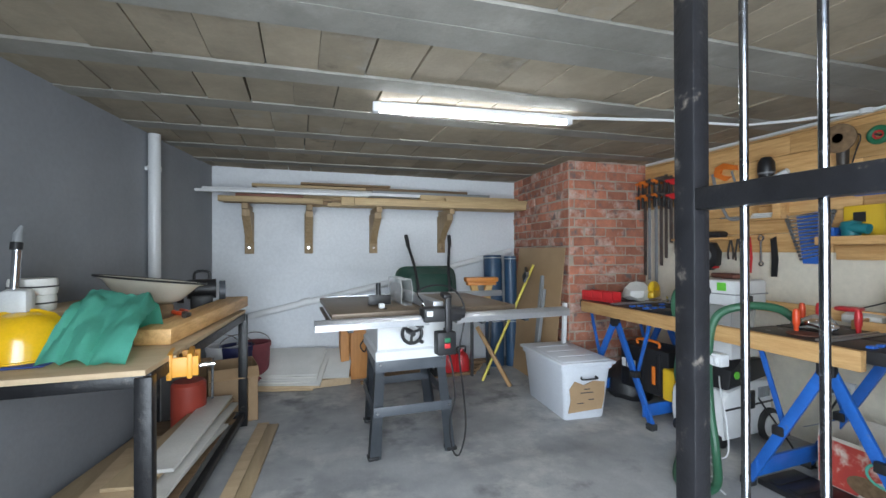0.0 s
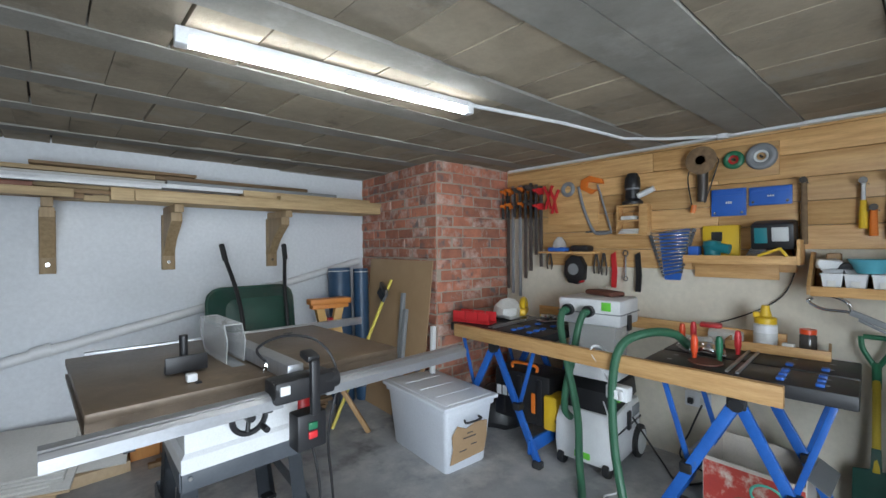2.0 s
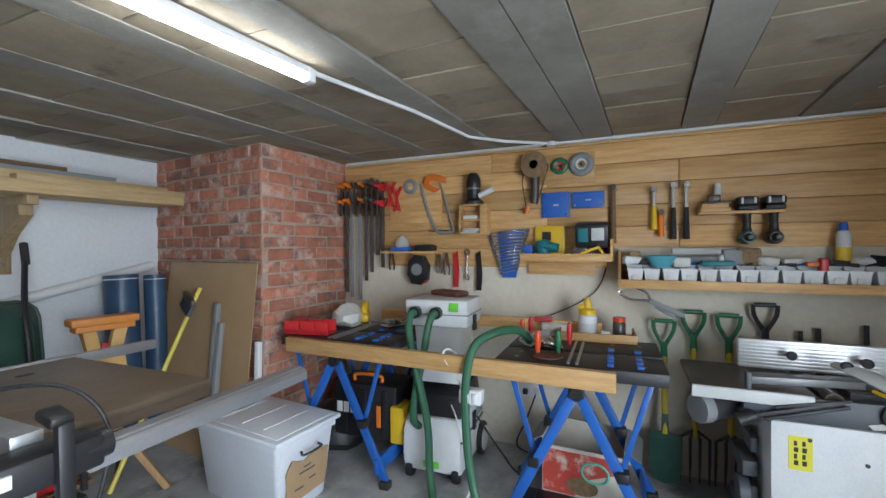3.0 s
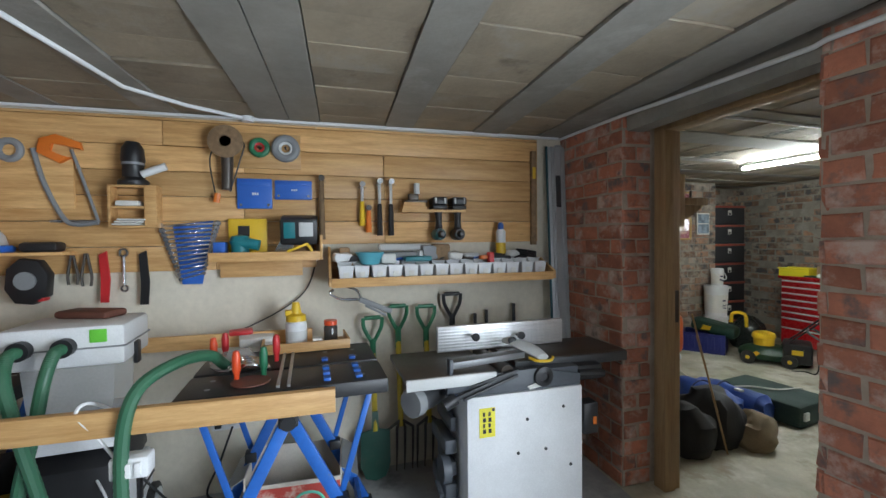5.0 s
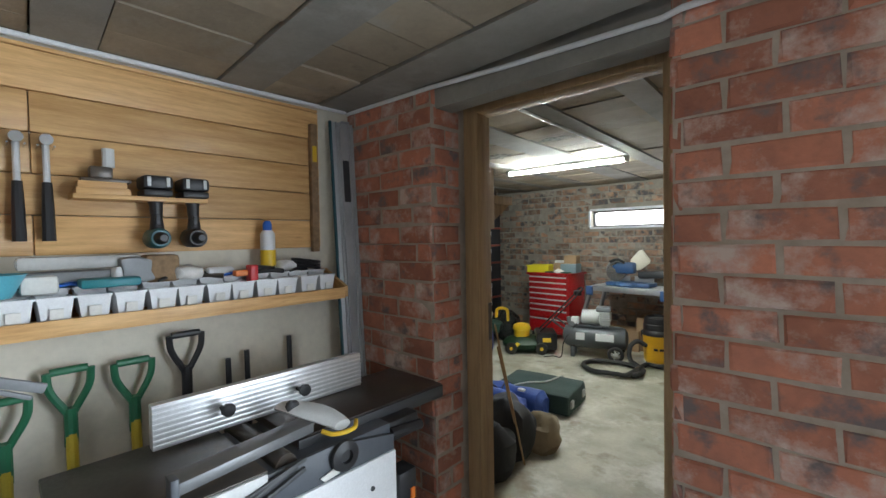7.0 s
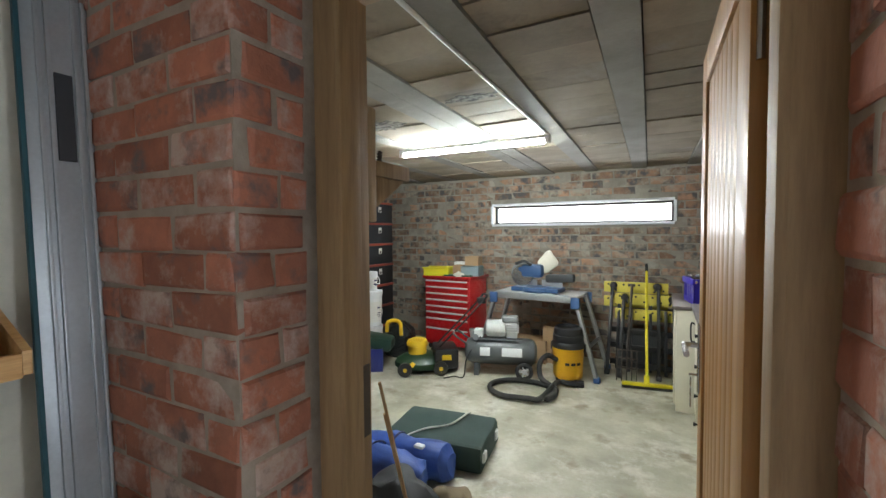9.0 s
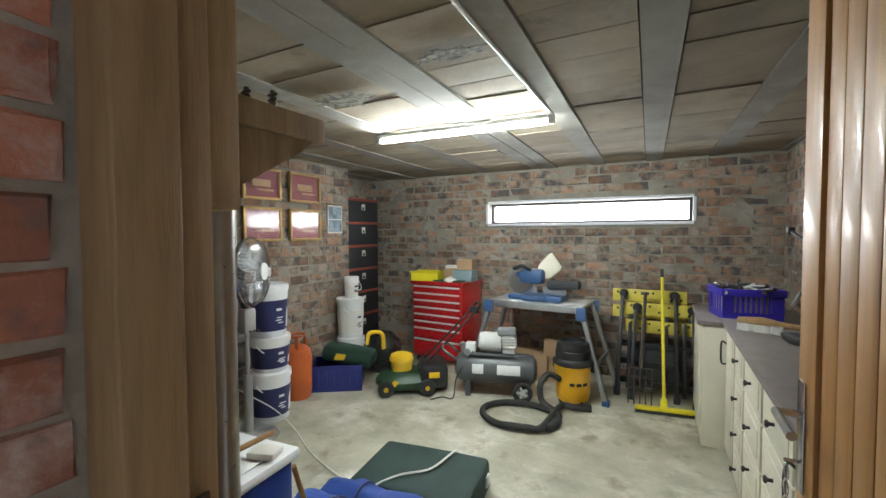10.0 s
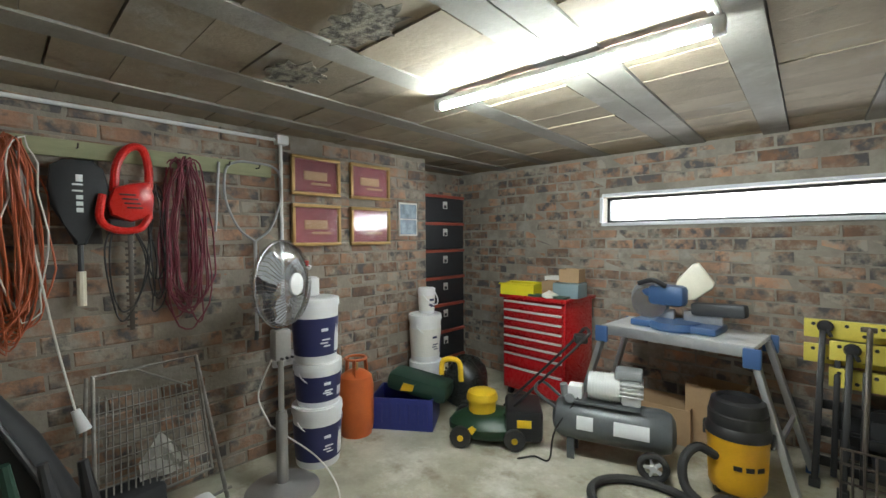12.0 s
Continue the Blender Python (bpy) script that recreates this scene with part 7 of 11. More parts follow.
# ---- workshop: on the workbenches ----
def bench_clutter():
    m = thing("mitre_box", "red plastic mitre box on the workbench", "mitre box", (2.16, 3.18, 0.866), 10)
    bm = B()
    box(bm, (-0.05, -0.16, 0), (0.07, 0.16, 0.012), 0.002)
    for x in (-0.05, 0.058):
        y = -0.16
        for a, b in ((-0.16, -0.07), (-0.06, 0.04), (0.05, 0.16)):
            box(bm, (x, a, 0.012), (x + 0.012, b, 0.085), 0.003)
        box(bm, (x, -0.16, 0.012), (x + 0.012, 0.16, 0.03), 0.002)
    part("box", bm, M_RED, m)
    j = thing("jigsaw", "yellow jigsaw with a dusty clear bag", "jigsaw", (2.62, 3.05, 0.866), 30)
    bm = B()
    tube(bm, [(-0.10, 0, 0.08), (-0.07, 0, 0.13), (0.0, 0, 0.145), (0.08, 0, 0.12), (0.11, 0, 0.06)], 0.025, 12, 5)
    box(bm, (-0.11, -0.03, 0.02), (0.12, 0.03, 0.08), 0.02)
    part("body", bm, M_YEL, j)
    bm = B()
    box(bm, (-0.12, -0.04, 0), (0.10, 0.04, 0.006), 0.002)
    part("shoe", bm, M_CHROME, j)
    b = thing("plastic_bag", "crumpled clear plastic bag on the workbench", "bag", (2.50, 3.12, 0.866))
    bm = B()
    lathe(bm, [(0, 0), (0.09, 0), (0.12, 0.03), (0.11, 0.09), (0.05, 0.14), (0, 0.15)], (0, 0, 0), 14)
    for v in bm.verts:
        v.co += noise.noise_vector(v.co * 14) * 0.03
        v.co.z = max(v.co.z, 0)
    part("bag", bm, M_BAG, b)
    v = thing("drill_vice", "small steel drill vice on the workbench", "vice", (2.58, 2.78, 0.866), 70)
    bm = B()
    box(bm, (-0.05, -0.09, 0), (0.05, 0.09, 0.02), 0.003)
    box(bm, (-0.045, 0.03, 0.02), (0.045, 0.06, 0.06), 0.004)
    box(bm, (-0.045, -0.03, 0.02), (0.045, 0.0, 0.055), 0.004)
    tube(bm, [(0, -0.02, 0.035), (0, -0.14, 0.035)], 0.009, 8)
    tube(bm, [(-0.05, -0.14, 0.035), (0.05, -0.14, 0.035)], 0.005, 8)
    part("vice", bm, M_CHROME, v)
    bk = thing("leather_pouch", "brown leather pouch on the separator", "pouch", (2.62, 2.37, 1.10), -20)
    bm = B()
    box(bm, (-0.06, -0.13, 0), (0.07, 0.12, 0.035), 0.014)
    part("pouch", bm, M_LEATHER, bk)
    for x, y, m2, n in ((2.50, 1.83, M_ORANGE4, "orange-red"), (2.20, 1.68, M_ORANGE4, "orange-red"), (2.60, 1.80, M_RED, "red"), (2.24, 1.58, M_GREEN, "green"), (2.47, 1.55, M_RED, "red")):
        c = thing("bench_peg", n + " screwdriver handle standing in the bench", "screwdriver", (x, y, 0.862), 0, "handles in the bench jaw")
        bm = B()
        lathe(bm, [(0, 0), (0.010, 0), (0.012, 0.03), (0.017, 0.05), (0.017, 0.10), (0.012, 0.125), (0, 0.13)], (0, 0, 0), 12)
        part("grip", bm, m2, c)
    s = thing("spring_clamps", "chrome clamps lying on the bench", "clamp", (2.33, 1.64, 0.866), 15)
    for k in range(4):
        bm = B()
        tube(bm, [(0.04 * k - 0.07, -0.06, 0.02), (0.04 * k - 0.09, 0.02, 0.05), (0.04 * k - 0.05, 0.09, 0.03)], 0.013, 8, 4)
        part("clamp_arm", bm, M_CHROME, s)
    p = thing("saw_blade_disc", "brown sanding disc on the bench", "sanding disc", (2.16, 1.62, 0.866))
    bm = B()
    lathe(bm, [(0, 0), (0.075, 0), (0.075, 0.006), (0, 0.006)], (0, 0, 0), 22)
    part("disc", bm, M_LEATHER, p)
    bg = thing("plastic_bag", "clear bag of fittings on the bench", "bag", (2.42, 1.72, 0.866))
    bm = B()
    lathe(bm, [(0, 0), (0.10, 0), (0.11, 0.02), (0.06, 0.06), (0, 0.07)], (0, 0, 0), 14)
    for q in bm.verts:
        q.co += noise.noise_vector(q.co * 14) * 0.025
        q.co.z = max(q.co.z, 0)
    part("bag", bm, M_CLEAR, bg)
    # tray with bottles
    t = thing("wooden_tray", "shallow wooden tray with glue and jars", "tray", (2.70, 1.42, 0.866), 4)
    bm = B()
    for a, b in (((-0.11, -0.21, 0), (0.13, 0.21, 0.01)), ((-0.12, -0.22, 0), (-0.108, 0.22, 0.05)), ((-0.108, -0.222, 0), (0.13, -0.21, 0.05)), ((-0.108, 0.21, 0), (0.13, 0.222, 0.05))):
        box(bm, a, b, 0.002)
    part("tray", bm, M_PINE, t)
    g = thing("glue_bottle", "white glue pot with a yellow spout", "glue bottle", (2.70, 1.47, 0.876))
    bm = B()
    lathe(bm, [(0, 0), (0.052, 0), (0.055, 0.01), (0.055, 0.125), (0.045, 0.135), (0, 0.135)], (0, 0, 0), 20)
    part("pot", bm, M_WHITEP, g)
    bm = B()
    lathe(bm, [(0, 0.135), (0.052, 0.135), (0.052, 0.165), (0.03, 0.175), (0.022, 0.21), (0.018, 0.235), (0, 0.235)], (0, 0, 0), 14)
    box(bm, (-0.02, 0.02, 0.165), (0.02, 0.055, 0.195), 0.004)
    part("cap", bm, M_YEL, g)
    bm = B()
    lathe(bm, [(0.0555, 0.04), (0.0558, 0.045), (0.0558, 0.08), (0.0555, 0.085)], (0, 0, 0), 20)
    part("print_band", bm, M_PALEGREY, g)
    k = thing("glass_jar", "glass jar of screws with an orange lid", "jar", (2.71, 1.29, 0.876))
    bm = B()
    lathe(bm, [(0, 0), (0.034, 0), (0.037, 0.01), (0.037, 0.09), (0.03, 0.10), (0, 0.10)], (0, 0, 0), 16)
    part("jar", bm, M_JAR, k)
    bm = B()
    lathe(bm, [(0, 0.10), (0.036, 0.10), (0.036, 0.125), (0, 0.125)], (0, 0, 0), 16)
    part("lid", bm, M_ORANGE4, k)
    w = thing("white_box", "small white carton in the tray", "carton", (2.63, 1.36, 0.876))
    bm = B()
    box(bm, (-0.025, -0.025, 0), (0.025, 0.025, 0.05), 0.002)
    part("carton", bm, M_PAPER, w)
    f = thing("paper_bag", "flattened white and red packets by the wall", "packet", (2.80, 1.68, 0.885), 10)
    bm = B()
    box(bm, (-0.07, -0.09, 0), (0.07, 0.09, 0.05), 0.012, pose(0, 0, 0, 0, -8, 0))
    part("packet", bm, M_PAPER, f)
    bm = B()
    box(bm, (-0.02, 0.02, 0.05), (0.07, 0.14, 0.075), 0.01)
    part("red_packet", bm, M_RED, f)


M_BAG = mat("milky_bag", (0.62, 0.61, 0.58), (0.5, 0.49, 0.46), 0.3, scale=9, bump=0.3)
M_LEATHER = mat("brown_leather", (0.16, 0.06, 0.04), (0.11, 0.04, 0.028), 0.55, scale=9, bump=0.2)
M_ORANGE4 = plastic("orange_red_plastic", (0.75, 0.08, 0.02), 0.35)
M_JAR = mat("jar_glass", (0.09, 0.08, 0.075), (0.05, 0.045, 0.04), 0.12, scale=30, bump=0.05)
bench_clutter()


# ---- workshop: steel bench and shelf on the north wall ----
def left_clutter():
    h = thing("hard_hat", "glossy yellow hard hat resting on the bench", "hard hat", (-1.385, 2.34, 0.874), 20)
    bm = B()
    n = 26
    loops = []
    for r, z in ((0.145, 0.0), (0.142, 0.035), (0.135, 0.085), (0.118, 0.13), (0.088, 0.165), (0.046, 0.184), (0.004, 0.19)):
        loops.append([Vector((r * 1.12 * math.cos(a), r * 0.95 * math.sin(a), z + 0.012 * (abs(math.sin(a)) < 0.2) * (r < 0.13))) for a in (2 * math.pi * k / n for k in range(n))])
    rings(bm, loops, caps=False)
    part("shell", bm, M_HELMET, h)
    bm = B()
    prism(bm, [(0.165 * math.cos(a) * (1.18 if math.cos(a) > 0 else 1.02), 0.15 * math.sin(a)) for a in (2 * math.pi * k / 26 for k in range(26))], 0.008, None, 0.002)
    part("brim", bm, M_HELMET, h)
    # mint cloth thrown over the edge
    c = thing("mint_cloth", "crumpled mint green cloth thrown over bench clutter", "cloth", (-1.08, 2.32, 0.866))
    bm = B()
    nx, ny = 30, 34
    low, lowr, top, topr = Vector((-1.27, 2.17, 0.871)), Vector((-0.95, 2.09, 0.871)), Vector((-1.21, 2.50, 1.125)), Vector((-0.965, 2.55, 1.085))
    grid = []
    for i in range(nx):
        row = []
        for k in range(ny):
            u, v = i / (nx - 1), k / (ny - 1)
            w = min(v / 0.86, 1)
            q = low.lerp(lowr, u).lerp(top.lerp(topr, u), w)
            q.z += 0.035 * math.sin(math.pi * w) - 0.05 * max(0, u - 0.88) / 0.12 * w + (0.025 * math.sin(u * 9) * (1 - w) * w * 3)
            if v > 0.86:
                q += Vector((0, 0.10, -0.20)) * ((v - 0.86) / 0.14)
            fold = abs(noise.noise(Vector((u * 3.1 + v * 1.3, v * 2.2 - u, 4))))
            crease = abs(noise.noise(Vector((u * 7 - v * 3, v * 6, 8))))
            q += Vector((0.02 * fold, -0.03 * fold, 0.05 * fold + 0.018 * crease))
            q.z = max(q.z, 0.868)
            row.append(bm.verts.new(q))
        grid.append(row)
    for i in range(nx - 1):
        for k in range(ny - 1):
            bm.faces.new((grid[i][k], grid[i + 1][k], grid[i + 1][k + 1], grid[i][k + 1]))
    bmesh.ops.solidify(bm, geom=bm.faces[:], thickness=0.003)
    part("cloth", bm, M_TARP, c, here=False)
    d = thing("enamel_basin", "cream oval basin with a dark rim on the bench", "basin", (-1.13, 2.95, 0.866), 25)
    tip = pose(0, 0, 0.055, 0, 8, 0)
    bm = B()
    n = 28
    loops = []
    for a, b, z in ((0.10, 0.07, 0.10), (0.15, 0.11, 0.12), (0.23, 0.17, 0.21), (0.27, 0.20, 0.225), (0.262, 0.192, 0.228), (0.22, 0.16, 0.21), (0.14, 0.1, 0.13), (0.02, 0.02, 0.115)):
        loops.append([tip @ Vector((a * math.cos(q), b * math.sin(q), z)) for q in (2 * math.pi * k / n for k in range(n))])
    rings(bm, loops)
    part("bowl", bm, M_OFFWHITE, d)
    bm = B()
    tube(bm, [tip @ Vector((0.27 * math.cos(q), 0.20 * math.sin(q), 0.227)) for q in (2 * math.pi * k / n for k in range(n))], 0.006, 6, closed=True)
    part("rim", bm, M_BLACK, d)
    bm = B()
    box(bm, (-0.12, -0.09, 0), (0.12, 0.09, 0.145), 0.02)
    part("stand", bm, M_OLDWOOD, d)
    t = thing("steel_tin", "shiny steel tin among the bench clutter", "tin", (-1.12, 2.60, 0.866))
    bm = B()
    lathe(bm, [(0, 0), (0.06, 0), (0.06, 0.2), (0.065, 0.2), (0.065, 0.23), (0, 0.23)], (0, 0, 0), 20)
    part("tin", bm, M_CHROME, t)
    b = thing("blue_cloth", "blue cloth flat under the hard hat", "cloth", (-1.38, 2.30, 0.866))
    bm = B()
    box(bm, (-0.17, -0.13, 0), (0.14, 0.14, 0.007), 0.003)
    part("cloth", bm, M_NYLON, b)
    for k, (x, y, r, z) in enumerate(((-1.43, 2.50, 0.08, 0.0), (-1.425, 2.50, 0.08, 0.072))):
        w = thing("cable_reel", "coil of white flat cable on the bench", "cable coil", (x, y, 1.048 + z), 0, "white cable coils")
        bm = B()
        lathe(bm, [(r * 0.5, 0), (r, 0), (r * 1.05, 0.02), (r * 1.05, 0.055), (r, 0.07), (r * 0.5, 0.07)], (0, 0, 0), 22)
        part("coil", bm, M_PAPER, w)
        bm = B()
        tube(bm, [(r * 1.05 * math.cos(a), r * 1.05 * math.sin(a), 0.035) for a in (2 * math.pi * i / 22 for i in range(22))], 0.004, 6, closed=True)
        part("band", bm, M_DARK, w)
    pl = thing("plywood_scrap", "raised plywood scrap on the bench", "board", (-1.40, 2.62, 0.866), -10)
    bm = B()
    box(bm, (-0.11, -0.30, 0.16), (0.13, 0.32, 0.18), 0.002)
    part("board", bm, M_PLY, pl)
    for y in (-0.02, 0.27):
        bm = B()
        box(bm, (-0.10, y, 0), (0.12, y + 0.03, 0.16), 0.002)
        part("support", bm, M_OLDWOOD, pl)
    e = thing("pump_tube", "chrome telescopic tube with a grey head leaning on the wall", "pump", (-1.42, 2.36, 1.046))
    bm = B()
    tube(bm, [(0.0, 0.0, 0.10), (0.0, 0.02, 0.30)], 0.016, 12)
    part("tube", bm, M_CHROME, e)
    bm = B()
    tube(bm, [(0.0, 0.02, 0.30), (0, 0.025, 0.335), (0.01, 0.03, 0.37)], [0.019, 0.017, 0.008], 12)
    part("head", bm, M_GREYP, e)
    bm = B()
    tube(bm, [(0.0, 0.01, 0.27), (0.0, 0.015, 0.30)], 0.021, 12)
    part("collar", bm, M_BLACK, e)
    bm = B()
    box(bm, (-0.04, -0.04, 0), (0.06, 0.04, 0.11), 0.025)
    part("base", bm, M_PALEGREY, e)
    r = random.Random(2)
    for k in range(7):
        s = thing("bench_scrap", "brown crumpled scrap on the bench", "scrap", (-1.22 + r.uniform(-0.15, 0.2), 2.62 + r.uniform(-0.1, 0.35), 0.866), r.uniform(0, 180), "bench scraps")
        bm = B()
        lathe(bm, [(0, 0), (0.06, 0), (0.07, 0.03), (0.04, 0.07), (0, 0.08)], (0, 0, 0), 10)
        for v in bm.verts:
            v.co += noise.noise_vector(v.co * 17 + Vector((k, 0, 0))) * 0.035
            v.co.z = max(v.co.z, 0)
        part("lump", bm, (M_OLDWOOD, M_LEATHER, M_CARD, M_YEL)[k % 4], s)
    g = thing("red_shears", "orange-handled shears lying on the timber", "shears", (-0.92, 2.83, 0.95), -65)
    bm = B()
    for q in (-1, 1):
        tube(bm, [(-0.16, q * 0.02, 0.012), (-0.08, q * 0.03, 0.014), (0.0, q * 0.006, 0.014)], 0.012, 8, 5)
    part("grip", bm, M_ORANGE4, g)
    bm = B()
    tube(bm, [(0.0, 0, 0.014), (0.06, 0.01, 0.014), (0.10, -0.02, 0.014)], 0.014, 8, 4)
    part("jaw", bm, M_IRON, g)
    f = thing("bench_grinder", "black double-ended bench grinder", "bench grinder", (-0.98, 3.60, 0.866), 10)
    bm = B()
    tube(bm, [(-0.09, 0, 0.17), (0.09, 0, 0.17)], 0.07, 16)
    box(bm, (-0.07, -0.06, 0), (0.07, 0.06, 0.13), 0.012)
    part("motor", bm, M_BLACK, f)
    for q in (-1, 1):
        bm = B()
        tube(bm, [(q * 0.11, 0, 0.15), (q * 0.15, 0, 0.15)], 0.075, 18)
        part("wheel_guard", bm, M_CHAR, f)
    bm = B()
    tube(bm, [(-0.05, 0.02, 0.23), (-0.04, 0.03, 0.29), (0.04, 0.03, 0.29), (0.05, 0.02, 0.23)], 0.01, 8, 4)
    part("handle", bm, M_BLACK, f)
    # clamp at the bench corner
    k = thing("bench_vice", "orange wood-faced vice clamped to the bench edge", "vice", (-0.83, 2.30, 0.80), 8)
    bm = B()
    for x in (-0.03, 0.045):
        bm = B()
        box(bm, (x, -0.07, -0.045), (x + 0.022, 0.10, 0.065), 0.006)
        part("jaw", bm, M_VICE, k)
    for y in (-0.065, 0.075):
        bm = B()
        box(bm, (-0.03, y, -0.035), (0.09, y + 0.02, 0.05), 0.004)
        part("cheek", bm, M_VICE, k)
    bm = B()
    box(bm, (-0.006, -0.06, -0.03), (0.008, 0.095, 0.06), 0.002)
    part("wood_face", bm, M_PINE_X, k)
    bm = B()
    tube(bm, [(0.06, 0.02, -0.01), (0.15, 0.02, -0.01)], 0.011, 10)
    tube(bm, [(0.14, 0.02, -0.17), (0.14, 0.02, 0.015)], 0.005, 8)
    part("screw", bm, M_CHROME, k)
    u = thing("red_drum", "red plastic drum under the bench", "drum", (-1.02, 3.40, 0.118))
    bm = B()
    lathe(bm, [(0, 0), (0.10, 0), (0.105, 0.02), (0.105, 0.30), (0.09, 0.32), (0, 0.32)], (0, 0, 0), 22)
    part("drum", bm, M_REDDRUM, u)
    for x, y, w2, hh, mm, n, lab in ((-0.82, 3.85, 0.17, 0.42, M_CARD, "carton", "open cardboard carton on the floor"), (-0.98, 4.25, 0.16, 0.36, M_CARD, "carton", "cardboard carton by the wall")):
        q = thing("carton", lab, "carton", (x, y, 0), 12)
        bm = B()
        for a, b in (((-w2, -w2, 0), (-w2 + 0.005, w2, hh)), ((w2 - 0.005, -w2, 0), (w2, w2, hh)), ((-w2, -w2, 0), (w2, -w2 + 0.005, hh)), ((-w2, w2 - 0.005, 0), (w2, w2, hh)), ((-w2, -w2, 0), (w2, w2, 0.01))):
            box(bm, a, b)
        part("sides", bm, mm, q)
        bm = B()
        bar(bm, (0, -w2, hh), (0, -w2 - 0.09, hh - 0.06), w2 * 2, 0.004)
        part("flap", bm, mm, q)
    for x, y, m3, n in ((-0.86, 4.45, M_NAVY, "dark blue"), (-0.98, 4.5, M_WHITEP, "white"), (-0.72, 4.55, M_MAROON, "maroon")):
        q = thing("paint_bucket", n + " bucket stored behind the bench", "bucket", (x, y, 0.0), 0, "buckets behind the bench")
        bm = B()
        lathe(bm, [(0, 0), (0.12, 0), (0.14, 0.40), (0.148, 0.40), (0.148, 0.44), (0.13, 0.44), (0.12, 0.06), (0, 0.05)], (0, 0, 0), 22)
        part("body", bm, m3, q)
        bm = B()
        tube(bm, [(0.145 * math.cos(a), -0.03, 0.42 + 0.12 * math.sin(a)) for a in (math.pi * i / 12 for i in range(13))], 0.004, 6)
        part("handle", bm, M_CHROME, q)


M_HELMET = mat("yellow_shell", (0.85, 0.50, 0.012), (0.80, 0.46, 0.01), 0.2, scale=3, bump=0.0, coat=0.4)
M_VICE = plastic("amber_plastic", (0.80, 0.36, 0.04), 0.45)
M_REDDRUM = plastic("dull_red_plastic", (0.36, 0.05, 0.03), 0.5)
left_clutter()


def wall_pipes():
    p = thing("downpipe", "grey-white plastic downpipe against the wall", "pipe", (-1.287, 3.65, 0))
    bm = B()
    tube(bm, [(0, 0, 0), (0, 0, 2.14)], 0.039, 18)
    part("pipe", bm, M_PIPE, p)
    for z in (1.88, 0.9):
        bm = B()
        tube(bm, [(0, 0, z), (0, 0, z + 0.03)], 0.044, 18)
        box(bm, (-0.09, -0.012, z), (-0.03, 0.012, z + 0.03), 0.003)
        part("bracket", bm, M_PIPE, p)
    q = thing("waste_pipe", "white plastic waste pipe sloping along the wall", "pipe", (-1.0, 4.78, 0.6))
    bm = B()
    tube(bm, [(-1.05, 4.79, 0.60), (0.64, 4.785, 0.95), (2.13, 4.77, 1.30)], 0.034, 14)
    part("pipe", bm, M_WHITEP, q, here=False)
    for t in (0.25, 0.7):
        c = Vector((-1.05, 4.79, 0.60)).lerp(Vector((2.13, 4.77, 1.30)), t)
        bm = B()
        tube(bm, [c - Vector((0.05, 0, 0.011)), c + Vector((0.05, 0, 0.011))], 0.038, 14)
        part("coupling", bm, M_WHITEP, q, here=False)


wall_pipes()


def bracket(x):
    b = thing("shelf_bracket", "triangular timber wall bracket with a bolt", "bracket", (x, 4.84, 1.28), 0, "shelf brackets")
    bm = B()
    box(bm, (-0.042, -0.05, 0), (0.042, -0.002, 0.42), 0.003)
    part("upright", bm, M_PINE_Z, b)
    bm = B()
    prism(bm, [(-0.045, 0.10), (-0.045, 0.42), (-0.34, 0.42), (-0.34, 0.36), (-0.16, 0.24)], 0.07, pose(-0.035, 0, 0, 90, 0, 90), 0.002)
    part("gusset", bm, M_PINE_Z, b)
    bm = B()
    box(bm, (-0.028, -0.42, 0.42), (0.028, -0.005, 0.475), 0.003)
    part("arm", bm, M_PINE_Z, b)
    bm = B()
    tube(bm, [(0, -0.044, 0.06), (0, -0.052, 0.06)], 0.012, 10)
    part("bolt", bm, M_CHROME, b)


for x in (-0.79, -0.22, 0.46, 1.25):
    bracket(x)


M_REDWOOD = mat("red_brown_offcut", (0.22, 0.085, 0.05), (0.14, 0.05, 0.03), 0.6, scale=4, stretch=(1.2, 10, 10), bump=0.1)


